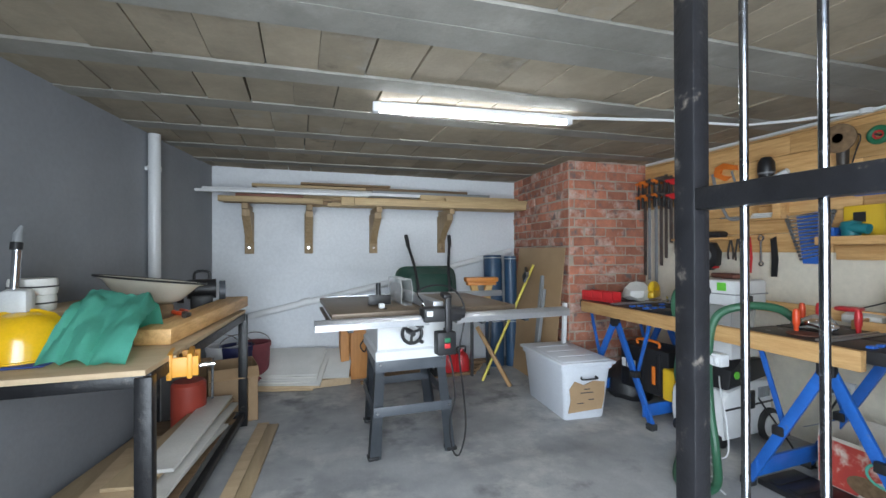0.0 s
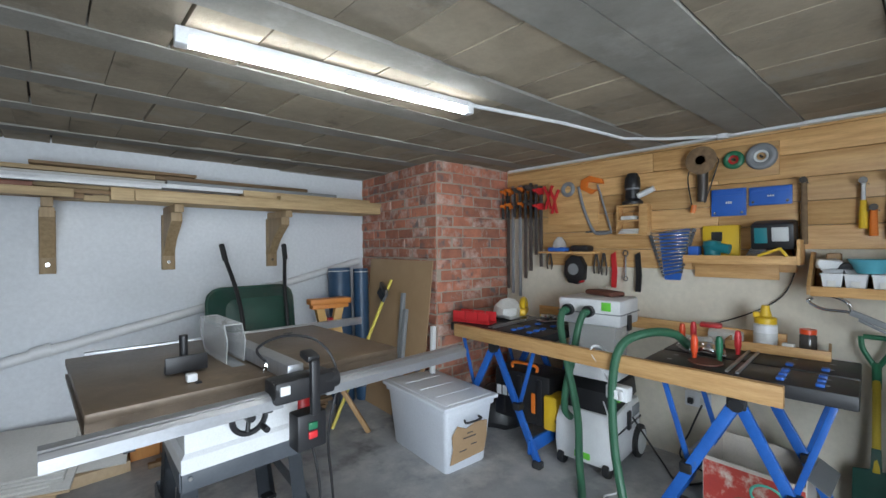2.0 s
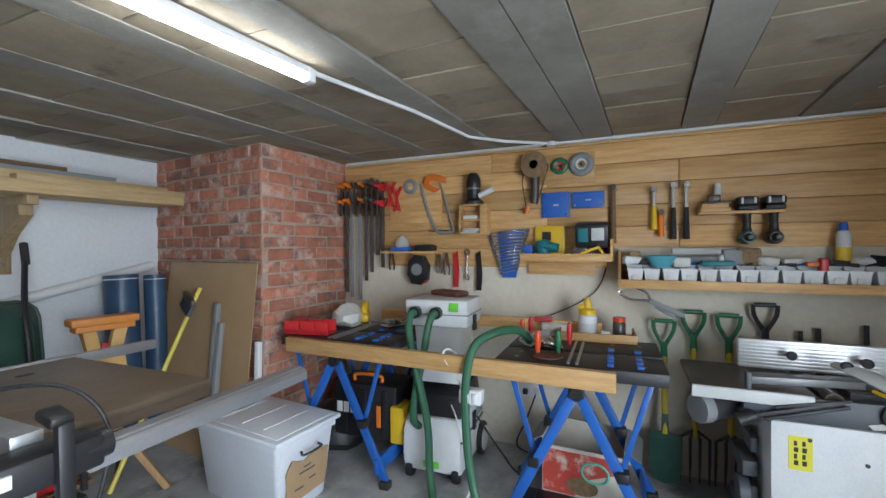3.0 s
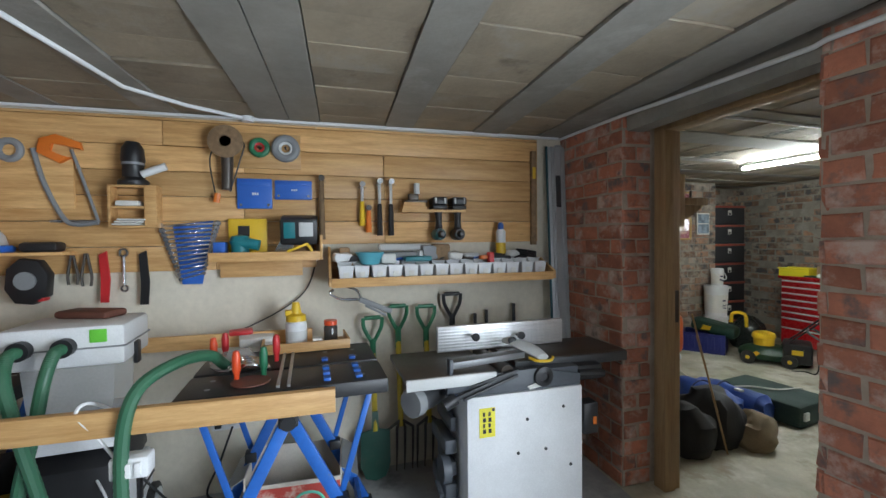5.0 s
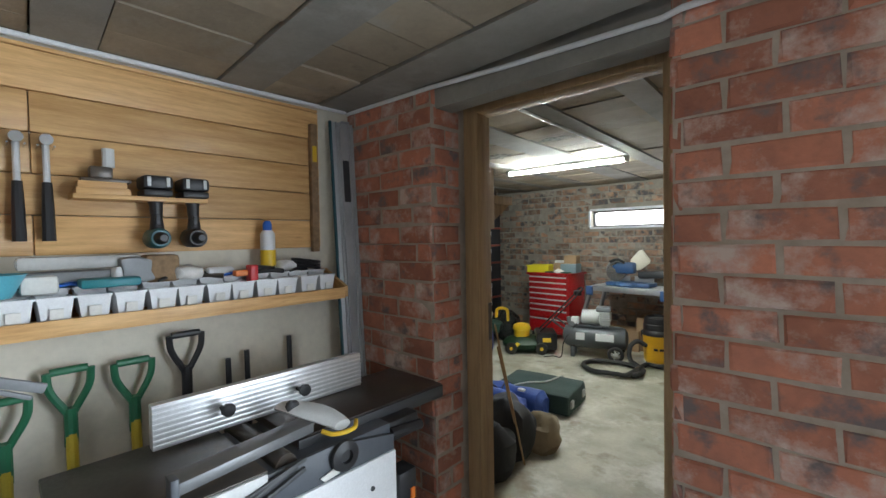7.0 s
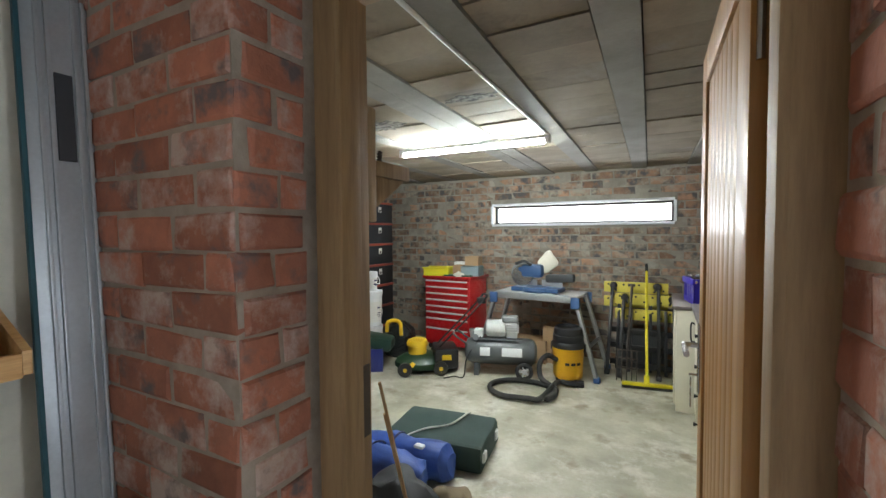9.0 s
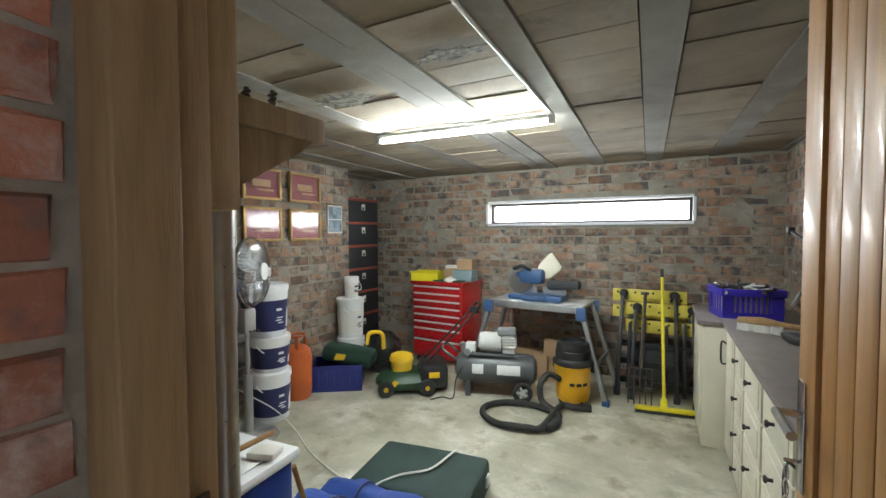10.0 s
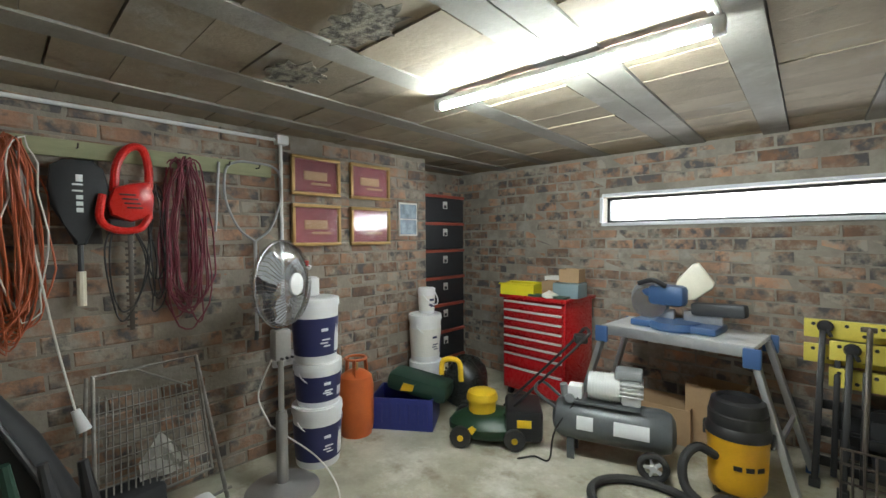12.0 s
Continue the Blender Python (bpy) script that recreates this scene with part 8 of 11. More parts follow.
def shelf_timber():
    r = random.Random(21)
    rows = [
        # x0, x1, y, z, width, height, material
        (0.08, 2.12, 4.45, 1.757, 0.10, 0.085, M_PINE_X), (-0.2, 2.08, 4.60, 1.757, 0.12, 0.10, M_PINE_X), (0.9, 2.06, 4.50, 1.845, 0.11, 0.05, M_PINE_X),
        (-0.98, -0.05, 4.46, 1.757, 0.09, 0.03, M_OLDWOOD), (-0.90, 0.0, 4.52, 1.79, 0.10, 0.025, M_OLDWOOD), (-0.95, 0.35, 4.62, 1.79, 0.12, 0.04, M_PINE_X), (-0.75, 0.10, 4.44, 1.79, 0.06, 0.022, M_OLDWOOD),
        (-1.15, 1.75, 4.50, 1.868, 0.07, 0.03, M_WHITEP), (-1.19, 0.35, 4.41, 1.845, 0.06, 0.022, M_WHITEP), (-0.7, 1.75, 4.62, 1.90, 0.10, 0.03, M_BOARD), (0.4, 1.72, 4.52, 1.895, 0.08, 0.03, M_GREYP),
        (-0.75, 0.9, 4.66, 1.94, 0.09, 0.028, M_PINE_X), (0.35, 1.5, 4.64, 1.94, 0.08, 0.03, M_OLDWOOD), (-0.3, 0.6, 4.60, 1.97, 0.10, 0.02, M_OLDWOOD),
        (-1.0, -0.1, 4.38, 1.757, 0.07, 0.05, M_PINE_X), (-0.86, -0.28, 4.40, 1.808, 0.08, 0.026, M_REDWOOD), (-0.7, 0.2, 4.55, 1.83, 0.07, 0.035, M_PINE_X), (0.2, 2.10, 4.36, 1.757, 0.05, 0.07, M_PINE_X), (1.15, 2.13, 4.39, 1.828, 0.08, 0.035, M_PINE_X)]
    for x0, x1, y, z, w, h, m in rows:
        t = thing("stored_plank", "length of timber or trim stacked on the wall brackets", "plank", ((x0 + x1) / 2, y, z), 0, "planks on the brackets")
        tilt = r.uniform(-0.6, 0.6)
        bm = B()
        l = (x1 - x0) / 2
        box(bm, (-l, -w / 2, 0), (l, w / 2, h), 0.003, pose(0, 0, 0, 0, 0, tilt))
        part("plank", bm, m, t)


shelf_timber()

# ---- store room ----
M_PULL = mat("pull_strip", (0.78, 0.78, 0.77), (0.66, 0.66, 0.65), 0.42, 0.35, scale=9, bump=0.03)


def tool_chest():
    c = thing("tool_chest", "red enamelled rolling tool chest with eight drawers", "tool chest", (3.95, -4.56, 0), -3)
    bm = B()
    box(bm, (-0.32, -0.24, 0.07), (0.32, 0.22, 0.90), 0.008)
    part("carcass", bm, M_REDPAINT, c)
    bm = B()
    box(bm, (-0.345, -0.26, 0.90), (0.345, 0.25, 0.935), 0.008)
    part("top", bm, M_REDPAINT, c)
    z = 0.885
    for h in (0.075, 0.075, 0.075, 0.075, 0.075, 0.075, 0.12, 0.19):
        bm = B()
        box(bm, (-0.30, 0.218, z - h + 0.008), (0.30, 0.236, z - 0.004), 0.004)
        d = part("drawer", bm, M_REDPAINT, c)
        bm = B()
        box(bm, (-0.295, 0.232, z - 0.022), (0.295, 0.25, z - 0.005), 0.003)
        part("handle", bm, M_PULL, d, "bright pull strip")
        z -= h + 0.004
    for x in (-0.27, 0.27):
        for y in (-0.19, 0.17):
            bm = B()
            lathe(bm, [(0, -0.015), (0.035, -0.015), (0.035, 0.015), (0, 0.015)], (x, y, 0.035), 14, pose(0, 0, 0, 0, 90, 0))
            part("castor", bm, M_RUBBER, c)


tool_chest()


def open_box(name, label, cat, at, turn, size, m, wall_t=0.006, group=""):
    t = thing(name, label, cat, at, turn, group)
    a, b, h = size
    bm = B()
    box(bm, (-a, -b, 0), (a, b, wall_t))
    for p, q in (((-a, -b, wall_t), (-a + wall_t, b, h)), ((a - wall_t, -b, wall_t), (a, b, h)), ((-a + wall_t, -b, wall_t), (a - wall_t, -b + wall_t, h)), ((-a + wall_t, b - wall_t, wall_t), (a - wall_t, b, h))):
        box(bm, p, q)
    part("shell", bm, m, t)
    return t


def chest_top():
    t = open_box("yellow_tub", "shallow yellow plastic tub of wipes", "tub", (4.12, -4.42, 0.936), 8, (0.16, 0.11, 0.10), M_LEMON2)
    bm = B()
    box(bm, (-0.175, -0.125, 0.09), (0.175, -0.10, 0.105), 0.004)
    box(bm, (-0.175, 0.10, 0.09), (0.175, 0.125, 0.105), 0.004)
    part("rim", bm, M_LEMON2, t)
    bm = B()
    box(bm, (-0.12, -0.08, 0.02), (0.12, 0.08, 0.085), 0.02)
    part("rags", bm, M_PAPER, t)
    for x, y, z, s, m, lab in ((3.86, -4.50, 0.0, (0.07, 0.06, 0.13), M_CARD, "small cardboard box on the chest"), (3.68, -4.52, 0.13, (0.085, 0.08, 0.11), M_CARD, "open cardboard box on a grey case"), (3.90, -4.62, 0.0, (0.07, 0.06, 0.16), M_PAPER, "pale box on the chest")):
        open_box("carton", lab, "carton", (x, y, 0.936 + z), 6, s, m, 0.005)
    g = thing("grey_case", "grey plastic case on the chest", "case", (3.69, -4.50, 0.936), 4)
    bm = B()
    box(bm, (-0.115, -0.10, 0), (0.115, 0.10, 0.125), 0.01)
    part("case", bm, M_BLUEGREY, g)
    r = thing("white_rag", "crumpled white rag on the chest edge", "rag", (3.80, -4.36, 0.936))
    bm = B()
    lathe(bm, [(0, 0), (0.07, 0), (0.06, 0.03), (0.02, 0.05), (0, 0.05)], (0, 0, 0), 12)
    for v in bm.verts:
        v.co += noise.noise_vector(v.co * 20) * 0.02
        v.co.z = max(0, v.co.z)
    part("rag", bm, M_PAPER, r)
    k = thing("tool_mat", "dark rubber mat on the chest", "mat", (3.95, -4.52, 0.9355))
    bm = B()
    box(bm, (-0.31, 0.11, 0.0), (0.05, 0.20, 0.02), 0.006)
    part("mat", bm, M_DKGREEN, k)


M_LEMON2 = plastic("bright_yellow_plastic", (0.80, 0.68, 0.03), 0.4)
M_BLUEGREY = plastic("blue_grey_plastic", (0.22, 0.30, 0.33), 0.5)
chest_top()


# Paler and less metallic than aluminium: the lamp's reflection is put into the colour.
M_DECKALU = mat("lamp_bright_deck", (0.78, 0.79, 0.80), (0.66, 0.67, 0.68), 0.4, 0.35, scale=8, stretch=(1, 10, 1), bump=0.05)


def platform():
    p = thing("folding_platform", "aluminium folding work platform with blue corner caps", "work platform", (2.79, -4.32, 0), -4)
    bm = B()
    for k in range(4):
        box(bm, (-0.45, -0.22 + k * 0.11, 0.79), (0.45, -0.115 + k * 0.11, 0.818), 0.003)
    part("deck", bm, M_DECKALU, p)
    for s in (-1, 1):
        bm = B()
        box(bm, (-0.45, s * 0.225 - 0.012, 0.755), (0.45, s * 0.225 + 0.012, 0.82), 0.003)
        part("edge_rail", bm, M_ALU, p)
        for q in (-1, 1):
            bm = B()
            bar(bm, (q * 0.44, s * 0.205, 0.78), (q * 0.66, s * 0.25, 0.02), 0.035, 0.06, 0.004)
            part("leg", bm, M_ALU, p)
            bm = B()
            box(bm, (q * 0.40, s * 0.25 - 0.02, 0.70), (q * 0.49, s * 0.25 + 0.008, 0.815), 0.01, pose(0, 0, 0, 0, 0, 0))
            part("corner_cap", bm, M_STEELBLUE, p)
            bm = B()
            box(bm, (q * 0.63, s * 0.25 - 0.03, 0.0), (q * 0.69, s * 0.25 + 0.03, 0.05), 0.006)
            part("foot", bm, M_STEELBLUE, p)
    for q in (-1, 1):
        bm = B()
        bar(bm, (q * 0.575, -0.23, 0.33), (q * 0.575, 0.23, 0.33), 0.02, 0.035, 0.003)
        part("brace", bm, M_ALU, p)
    m = thing("mitre_saw", "blue and grey mitre saw with pale dust bag", "mitre saw", (2.82, -4.33, 0.82), -6)
    bm = B()
    box(bm, (-0.27, -0.13, 0.0), (0.27, 0.12, 0.05), 0.015)
    lathe(bm, [(0, 0), (0.15, 0), (0.16, 0.02), (0.15, 0.055), (0, 0.055)], (0, 0.03, 0.0), 24)
    part("base", bm, M_SAWBLUE, m)
    bm = B()
    box(bm, (-0.26, -0.06, 0.05), (-0.03, -0.035, 0.12), 0.004)
    box(bm, (0.03, -0.06, 0.05), (0.26, -0.035, 0.12), 0.004)
    part("fence", bm, M_ALU, m)
    bm = B()
    prism(bm, [(0.13 * math.cos(a) - 0.0, 0.13 * math.sin(a)) for a in (math.pi * 2 * k / 22 for k in range(22))], 0.05, pose(0.17, 0.02, 0.19, 90, 0, 12), 0.008)
    part("blade_guard", bm, M_GREYP, m)
    bm = B()
    prism(bm, [(0.115 * math.cos(q), 0.115 * math.sin(q)) for q in (math.pi * 2 * k / 26 for k in range(26))], 0.004, pose(0.175, 0.03, 0.165, 90, 0, 12))
    part("saw_blade", bm, M_CHROME, m)
    bm = B()
    tube(bm, [(0.06, -0.02, 0.22), (0.22, -0.02, 0.24)], 0.06, 16)
    box(bm, (-0.06, -0.06, 0.15), (0.18, 0.06, 0.295), 0.035)
    part("motor", bm, M_SAWBLUE, m)
    bm = B()
    tube(bm, [(0.05, 0.06, 0.29), (0.12, 0.10, 0.33), (0.22, 0.09, 0.30)], 0.018, 10, 5)
    part("handle", bm, M_BLACK, m)
    bm = B()
    prism(bm, [(0, 0), (0.07, -0.01), (0.12, 0.07), (0.11, 0.13), (0.02, 0.24), (-0.02, 0.25), (-0.11, 0.12), (-0.10, 0.08)], 0.07, pose(-0.10, -0.05, 0.20, 90, 0, 20), 0.02)
    part("dust_bag", bm, M_OFFWHITE, m)
    bm = B()
    bar(bm, (-0.08, -0.05, 0.14), (-0.40, -0.02, 0.16), 0.08, 0.085, 0.02)
    tube(bm, [(-0.05, -0.06, 0.10), (-0.32, -0.06, 0.12)], 0.012, 8)
    part("slide_arm", bm, M_DARK, m)


M_STEELBLUE = plastic("slate_blue_plastic", (0.05, 0.11, 0.26), 0.45)
M_SAWBLUE = plastic("machine_blue", (0.035, 0.085, 0.20), 0.45)
platform()


def compressor():
    c = thing("air_compressor", "grey air compressor with white labels and rubber wheels", "air compressor", (3.07, -3.84, 0), 17)
    bm = B()
    lathe(bm, [(0, -0.37), (0.07, -0.365), (0.115, -0.34), (0.135, -0.29), (0.137, 0), (0.135, 0.29), (0.115, 0.34), (0.07, 0.365), (0, 0.37)], (0, 0, 0.245), 26, pose(0, 0, 0, 0, 90, 0))
    part("tank", bm, M_TANK, c)
    for x0, x1 in ((0.10, 0.20), (-0.22, -0.02)):
        bm = B()
        n = 8
        rows = []
        for x in (x0, x1):
            rows.append([Vector((x, 0.139 * math.cos(a), 0.245 + 0.139 * math.sin(a))) for a in (-0.15 + 0.62 * k / (n - 1) for k in range(n))])
        for i in range(n - 1):
            v = [bm.verts.new(p) for p in (rows[0][i], rows[0][i + 1], rows[1][i + 1], rows[1][i])]
            bm.faces.new(v)
        part("label", bm, M_WHITEP, c)
    bm = B()
    box(bm, (-0.17, -0.10, 0.375), (0.22, 0.10, 0.39), 0.003)
    part("deck", bm, M_TANK, c)
    bm = B()
    tube(bm, [(-0.05, 0.0, 0.48), (0.14, 0.0, 0.48)], 0.085, 20)
    mo = part("motor", bm, M_PALEGREY, c)
    for k in range(9):
        bm = B()
        tube(bm, [(-0.03 + k * 0.018, 0, 0.48), (-0.024 + k * 0.018, 0, 0.48)], 0.092, 20)
        part("fin", bm, M_PALEGREY, mo)
    bm = B()
    box(bm, (-0.17, -0.06, 0.39), (-0.06, 0.06, 0.55), 0.012)
    pu = part("pump", bm, M_PALEGREY, c)
    bm = B()
    box(bm, (-0.18, -0.07, 0.552), (-0.02, 0.07, 0.61), 0.014)
    part("cylinder_head", bm, M_GREYP, pu)
    for k in range(4):
        bm = B()
        box(bm, (-0.185, -0.075, 0.45 + k * 0.025), (-0.05, 0.075, 0.46 + k * 0.025), 0.002)
        part("fin", bm, M_PALEGREY, pu)
    bm = B()
    box(bm, (0.18, -0.05, 0.385), (0.27, 0.05, 0.47), 0.01)
    part("pressure_switch", bm, M_WHITEP, c)
    bm = B()
    tube(bm, [(0.29, 0.02, 0.39), (0.30, 0.03, 0.47)], 0.025, 12)
    tube(bm, [(0.25, 0.08, 0.40), (0.25, 0.10, 0.40)], 0.03, 14)
    part("gauge", bm, M_GREYP, c)
    bm = B()
    tube(bm, [(0.34, -0.1, 0.33), (0.47, -0.1, 0.42), (0.47, 0.1, 0.42), (0.34, 0.1, 0.33)], 0.011, 8, 4)
    part("handle", bm, M_TANK, c)
    for y in (-0.17, 0.16):
        bm = B()
        tube(bm, [Vector((-0.24 + 0.07 * math.cos(a), y, 0.09 + 0.07 * math.sin(a))) for a in (2 * math.pi * k / 22 for k in range(22))], 0.02, 8, closed=True)
        w = part("wheel", bm, M_RUBBER, c)
        bm = B()
        tube(bm, [(-0.24, y - 0.02, 0.09), (-0.24, y + 0.025, 0.09)], 0.02, 10)
        for k in range(5):
            a = 2 * math.pi * k / 5
            bar(bm, (-0.24, y, 0.09), (-0.24 + 0.06 * math.cos(a), y, 0.09 + 0.06 * math.sin(a)), 0.012, 0.02)
        part("rim", bm, M_PALEGREY, w)
    bm = B()
    box(bm, (0.22, -0.09, 0.0), (0.27, -0.06, 0.14), 0.004)
    part("foot", bm, M_TANK, c)
    bm = B()
    box(bm, (0.22, 0.06, 0.0), (0.27, 0.09, 0.14), 0.004)
    part("foot", bm, M_TANK, c)
    bm = B()
    tube(bm, [(0.2, 0.06, 0.4), (0.33, 0.16, 0.2), (0.36, 0.2, 0.02), (0.46, 0.18, 0.01), (0.55, 0.26, 0.012)], 0.006, 7, 6)
    part("cable", bm, M_BLACK, c)


compressor()


def wet_vac():
    v = thing("wet_vacuum", "yellow drum vacuum cleaner with black motor head", "vacuum cleaner", (2.42, -4.0, 0), 0)
    bm = B()
    lathe(bm, [(0, 0.03), (0.128, 0.03), (0.14, 0.05), (0.142, 0.10), (0.15, 0.30), (0.155, 0.31), (0.155, 0.335), (0, 0.335)], (0, 0, 0), 28)
    part("drum", bm, M_WAP, v)
    bm = B()
    lathe(bm, [(0, 0.335), (0.159, 0.335), (0.162, 0.36), (0.15, 0.385), (0.144, 0.395), (0.148, 0.405), (0.146, 0.455), (0.138, 0.462), (0.142, 0.475), (0.13, 0.525), (0.108, 0.54), (0.105, 0.515), (0, 0.51)], (0, 0, 0), 28)
    part("motor_head", bm, M_BLACK, v)
    for k in range(3):
        a = radians(100 + k * 22)
        bm = B()
        box(bm, (0.146, -0.022, 0.18), (0.152, 0.018, 0.205), 0.001, pose(0, 0, 0, 0, 0, math.degrees(a)))
        part("brand_bar", bm, M_BLACK, v)
    for k in range(4):
        a = radians(45 + 90 * k)
        bm = B()
        lathe(bm, [(0, -0.012), (0.024, -0.012), (0.024, 0.012), (0, 0.012)], (0.118 * math.cos(a), 0.118 * math.sin(a), 0.024), 12, pose(0, 0, 0, 0, 90, 30))
        part("castor", bm, M_BLACK, v)
    for q in (-1, 1):
        bm = B()
        box(bm, (q * 0.15, -0.02, 0.29), (q * 0.17, 0.02, 0.37), 0.006)
        part("clip", bm, M_BLACK, v)
    bm = B()
    pts = [(0.08, 0.12, 0.22), (0.16, 0.19, 0.27), (0.21, 0.27, 0.20), (0.18, 0.32, 0.08), (0.02, 0.42, 0.03)]
    pts += [(0.30 + 0.30 * math.cos(a), 0.545 + 0.235 * math.sin(a), 0.03 + 0.012 * (k > 13)) for k, a in enumerate(2.6 + 0.38 * k for k in range(17))]
    pts += [(0.05, 0.26, 0.04), (-0.05, 0.22, 0.04)]
    tube(bm, pts, 0.024, 10, 14, ribbed=0.06)
    part("hose", bm, M_RUBBER, v, "coiled grey-black suction hose")
    bm = B()
    tube(bm, [(-0.03, 0.23, 0.04), (-0.18, 0.17, 0.035)], [0.024, 0.034], 10)
    part("nozzle", bm, M_BLACK, v)


M_WAP = plastic("deep_yellow_plastic", (0.80, 0.42, 0.02), 0.38)
wet_vac()


def lawn_mower():
    m = thing("lawn_mower", "green electric lawn mower with yellow motor cover", "lawn mower", (3.86, -3.58, 0), 35)
    m.matrix_basis = m.matrix_basis @ Matrix.Scale(0.88, 4)
    bm = B()
    loops = []
    for a, b, z in ((0.27, 0.20, 0.05), (0.30, 0.22, 0.08), (0.30, 0.22, 0.13), (0.27, 0.19, 0.17), (0.20, 0.15, 0.21), (0.15, 0.12, 0.22)):
        loops.append([Vector((a * math.cos(q) * (1.0 + 0.12 * abs(math.cos(2 * q))), b * math.sin(q), z)) for q in (2 * math.pi * k / 26 for k in range(26))])
    rings(bm, loops)
    part("deck", bm, M_MOWER, m)
    bm = B()
    lathe(bm, [(0, 0.2), (0.11, 0.2), (0.115, 0.31), (0.13, 0.315), (0.13, 0.34), (0.115, 0.375), (0.08, 0.39), (0, 0.395)], (0.06, 0.0, 0), 22)
    part("motor_cover", bm, M_YEL, m)
    bm = B()
    box(bm, (-0.42, -0.20, 0.05), (-0.13, 0.20, 0.30), 0.035)
    part("grass_box", bm, M_BLACK, m)
    bm = B()
    box(bm, (-0.33, 0.198, 0.17), (-0.22, 0.204, 0.23), 0.002)
    part("badge", bm, M_YEL, m)
    bm = B()
    prism(bm, [(0.0, 0.035), (0.035, 0.01), (0.0, -0.035), (-0.035, 0.01)], 0.004, pose(0.13, 0.205, 0.13, 80, 0, 180))
    part("badge", bm, M_YEL, m)
    for x, y in ((0.22, 0.21), (0.22, -0.21), (-0.20, 0.21), (-0.20, -0.21)):
        bm = B()
        lathe(bm, [(0, -0.022), (0.08, -0.022), (0.085, 0), (0.08, 0.022), (0, 0.022)], (x, y + (0.02 if y > 0 else -0.02), 0.085), 20, pose(0, 0, 0, 90, 0, 0))
        w = part("wheel", bm, M_RUBBER, m)
        bm = B()
        tube(bm, [(x, y - 0.046, 0.085), (x, y + 0.046, 0.085)], 0.024, 14)
        part("hub", bm, M_YEL, w)
    for y in (-0.10, 0.10):
        bm = B()
        tube(bm, [(-0.12, y, 0.22), (-0.52, y, 0.62), (-0.75, y * 0.9, 0.86)], 0.011, 8)
        part("handle_tube", bm, M_BLACK, m)
    bm = B()
    tube(bm, [(-0.72, -0.09, 0.83), (-0.78, -0.09, 0.90), (-0.78, 0.09, 0.90), (-0.72, 0.09, 0.83)], 0.014, 8, 4)
    box(bm, (-0.78, -0.05, 0.80), (-0.68, 0.05, 0.87), 0.015)
    part("switch_grip", bm, M_BLACK, m)


M_MOWER = plastic("mower_green", (0.012, 0.045, 0.02), 0.42)
lawn_mower()


def crate_and_case():
    t = open_box("blue_crate", "dark blue plastic crate tipped on the floor", "crate", (4.50, -3.34, 0.0), 35, (0.24, 0.17, 0.24), M_NAVY2, 0.01)
    for k in range(6):
        bm = B()
        box(bm, (-0.20 + k * 0.07, 0.168, 0.05), (-0.17 + k * 0.07, 0.178, 0.20), 0.003)
        part("rib", bm, M_NAVY2, t)
    c = thing("trimmer_case", "dark green tool case with yellow handle on the crate", "tool case", (4.46, -3.40, 0.20), 25)
    bm = B()
    box(bm, (-0.28, -0.13, 0.03), (0.22, 0.13, 0.18), 0.05, pose(0, 0, 0, 0, -10, 0))
    part("case", bm, M_MOWER2, c)
    bm = B()
    tube(bm, [(-0.22, 0.0, 0.19), (-0.24, 0.0, 0.30), (-0.36, 0, 0.30), (-0.38, 0, 0.15)], 0.02, 10, 5)
    part("handle", bm, M_YEL, c)
    bm = B()
    prism(bm, [(-0.05, 0), (0.05, 0), (0.07, 0.05), (-0.02, 0.06)], 0.004, pose(0.02, 0.14, 0.08, 90, 0, 180))
    part("badge", bm, M_YEL, c)
    b = thing("bin_bag", "shiny black bin bag slumped by the chest", "bin bag", (4.42, -3.98, 0))
    bm = B()
    lathe(bm, [(0, 0), (0.17, 0), (0.20, 0.08), (0.18, 0.25), (0.12, 0.36), (0.05, 0.40), (0, 0.41)], (0, 0, 0), 22)
    bmesh.ops.subdivide_edges(bm, edges=bm.edges[:], cuts=1, use_grid_fill=True)
    for v in bm.verts:
        v.co += noise.noise_vector(v.co * 13) * 0.03
        v.co.z = max(0, v.co.z)
    part("bag", bm, M_BINBAG, b)


M_NAVY2 = plastic("mid_blue_crate", (0.025, 0.035, 0.20), 0.45)
M_MOWER2 = plastic("bottle_green", (0.016, 0.05, 0.035), 0.4)
M_BINBAG = mat("black_polythene", (0.018, 0.022, 0.02), (0.012, 0.014, 0.013), 0.28, scale=9, bump=0.2)
crate_and_case()


def gas_bottle():
    g = thing("gas_bottle", "orange-red gas bottle with collar ring", "gas bottle", (4.63, -2.955, 0))
    bm = B()
    lathe(bm, [(0.10, 0), (0.115, 0), (0.115, 0.02), (0.125, 0.04), (0.13, 0.10), (0.13, 0.36), (0.115, 0.43), (0.07, 0.465), (0.03, 0.475), (0, 0.475)], (0, 0, 0), 26)
    part("cylinder", bm, M_GAS, g)
    bm = B()
    tube(bm, [(0.075 * math.cos(a), 0.075 * math.sin(a), 0.56) for a in (2 * math.pi * k / 22 for k in range(22))], 0.010, 8, closed=True)
    for k in range(3):
        a = 2 * math.pi * k / 3 + 0.3
        bar(bm, (0.085 * math.cos(a), 0.085 * math.sin(a), 0.44), (0.075 * math.cos(a), 0.075 * math.sin(a), 0.56), 0.035, 0.008)
    part("collar", bm, M_GAS, g)
    bm = B()
    tube(bm, [(0, 0, 0.47), (0, 0, 0.53)], 0.018, 10)
    part("valve", bm, M_GOLD, g)


gas_bottle()


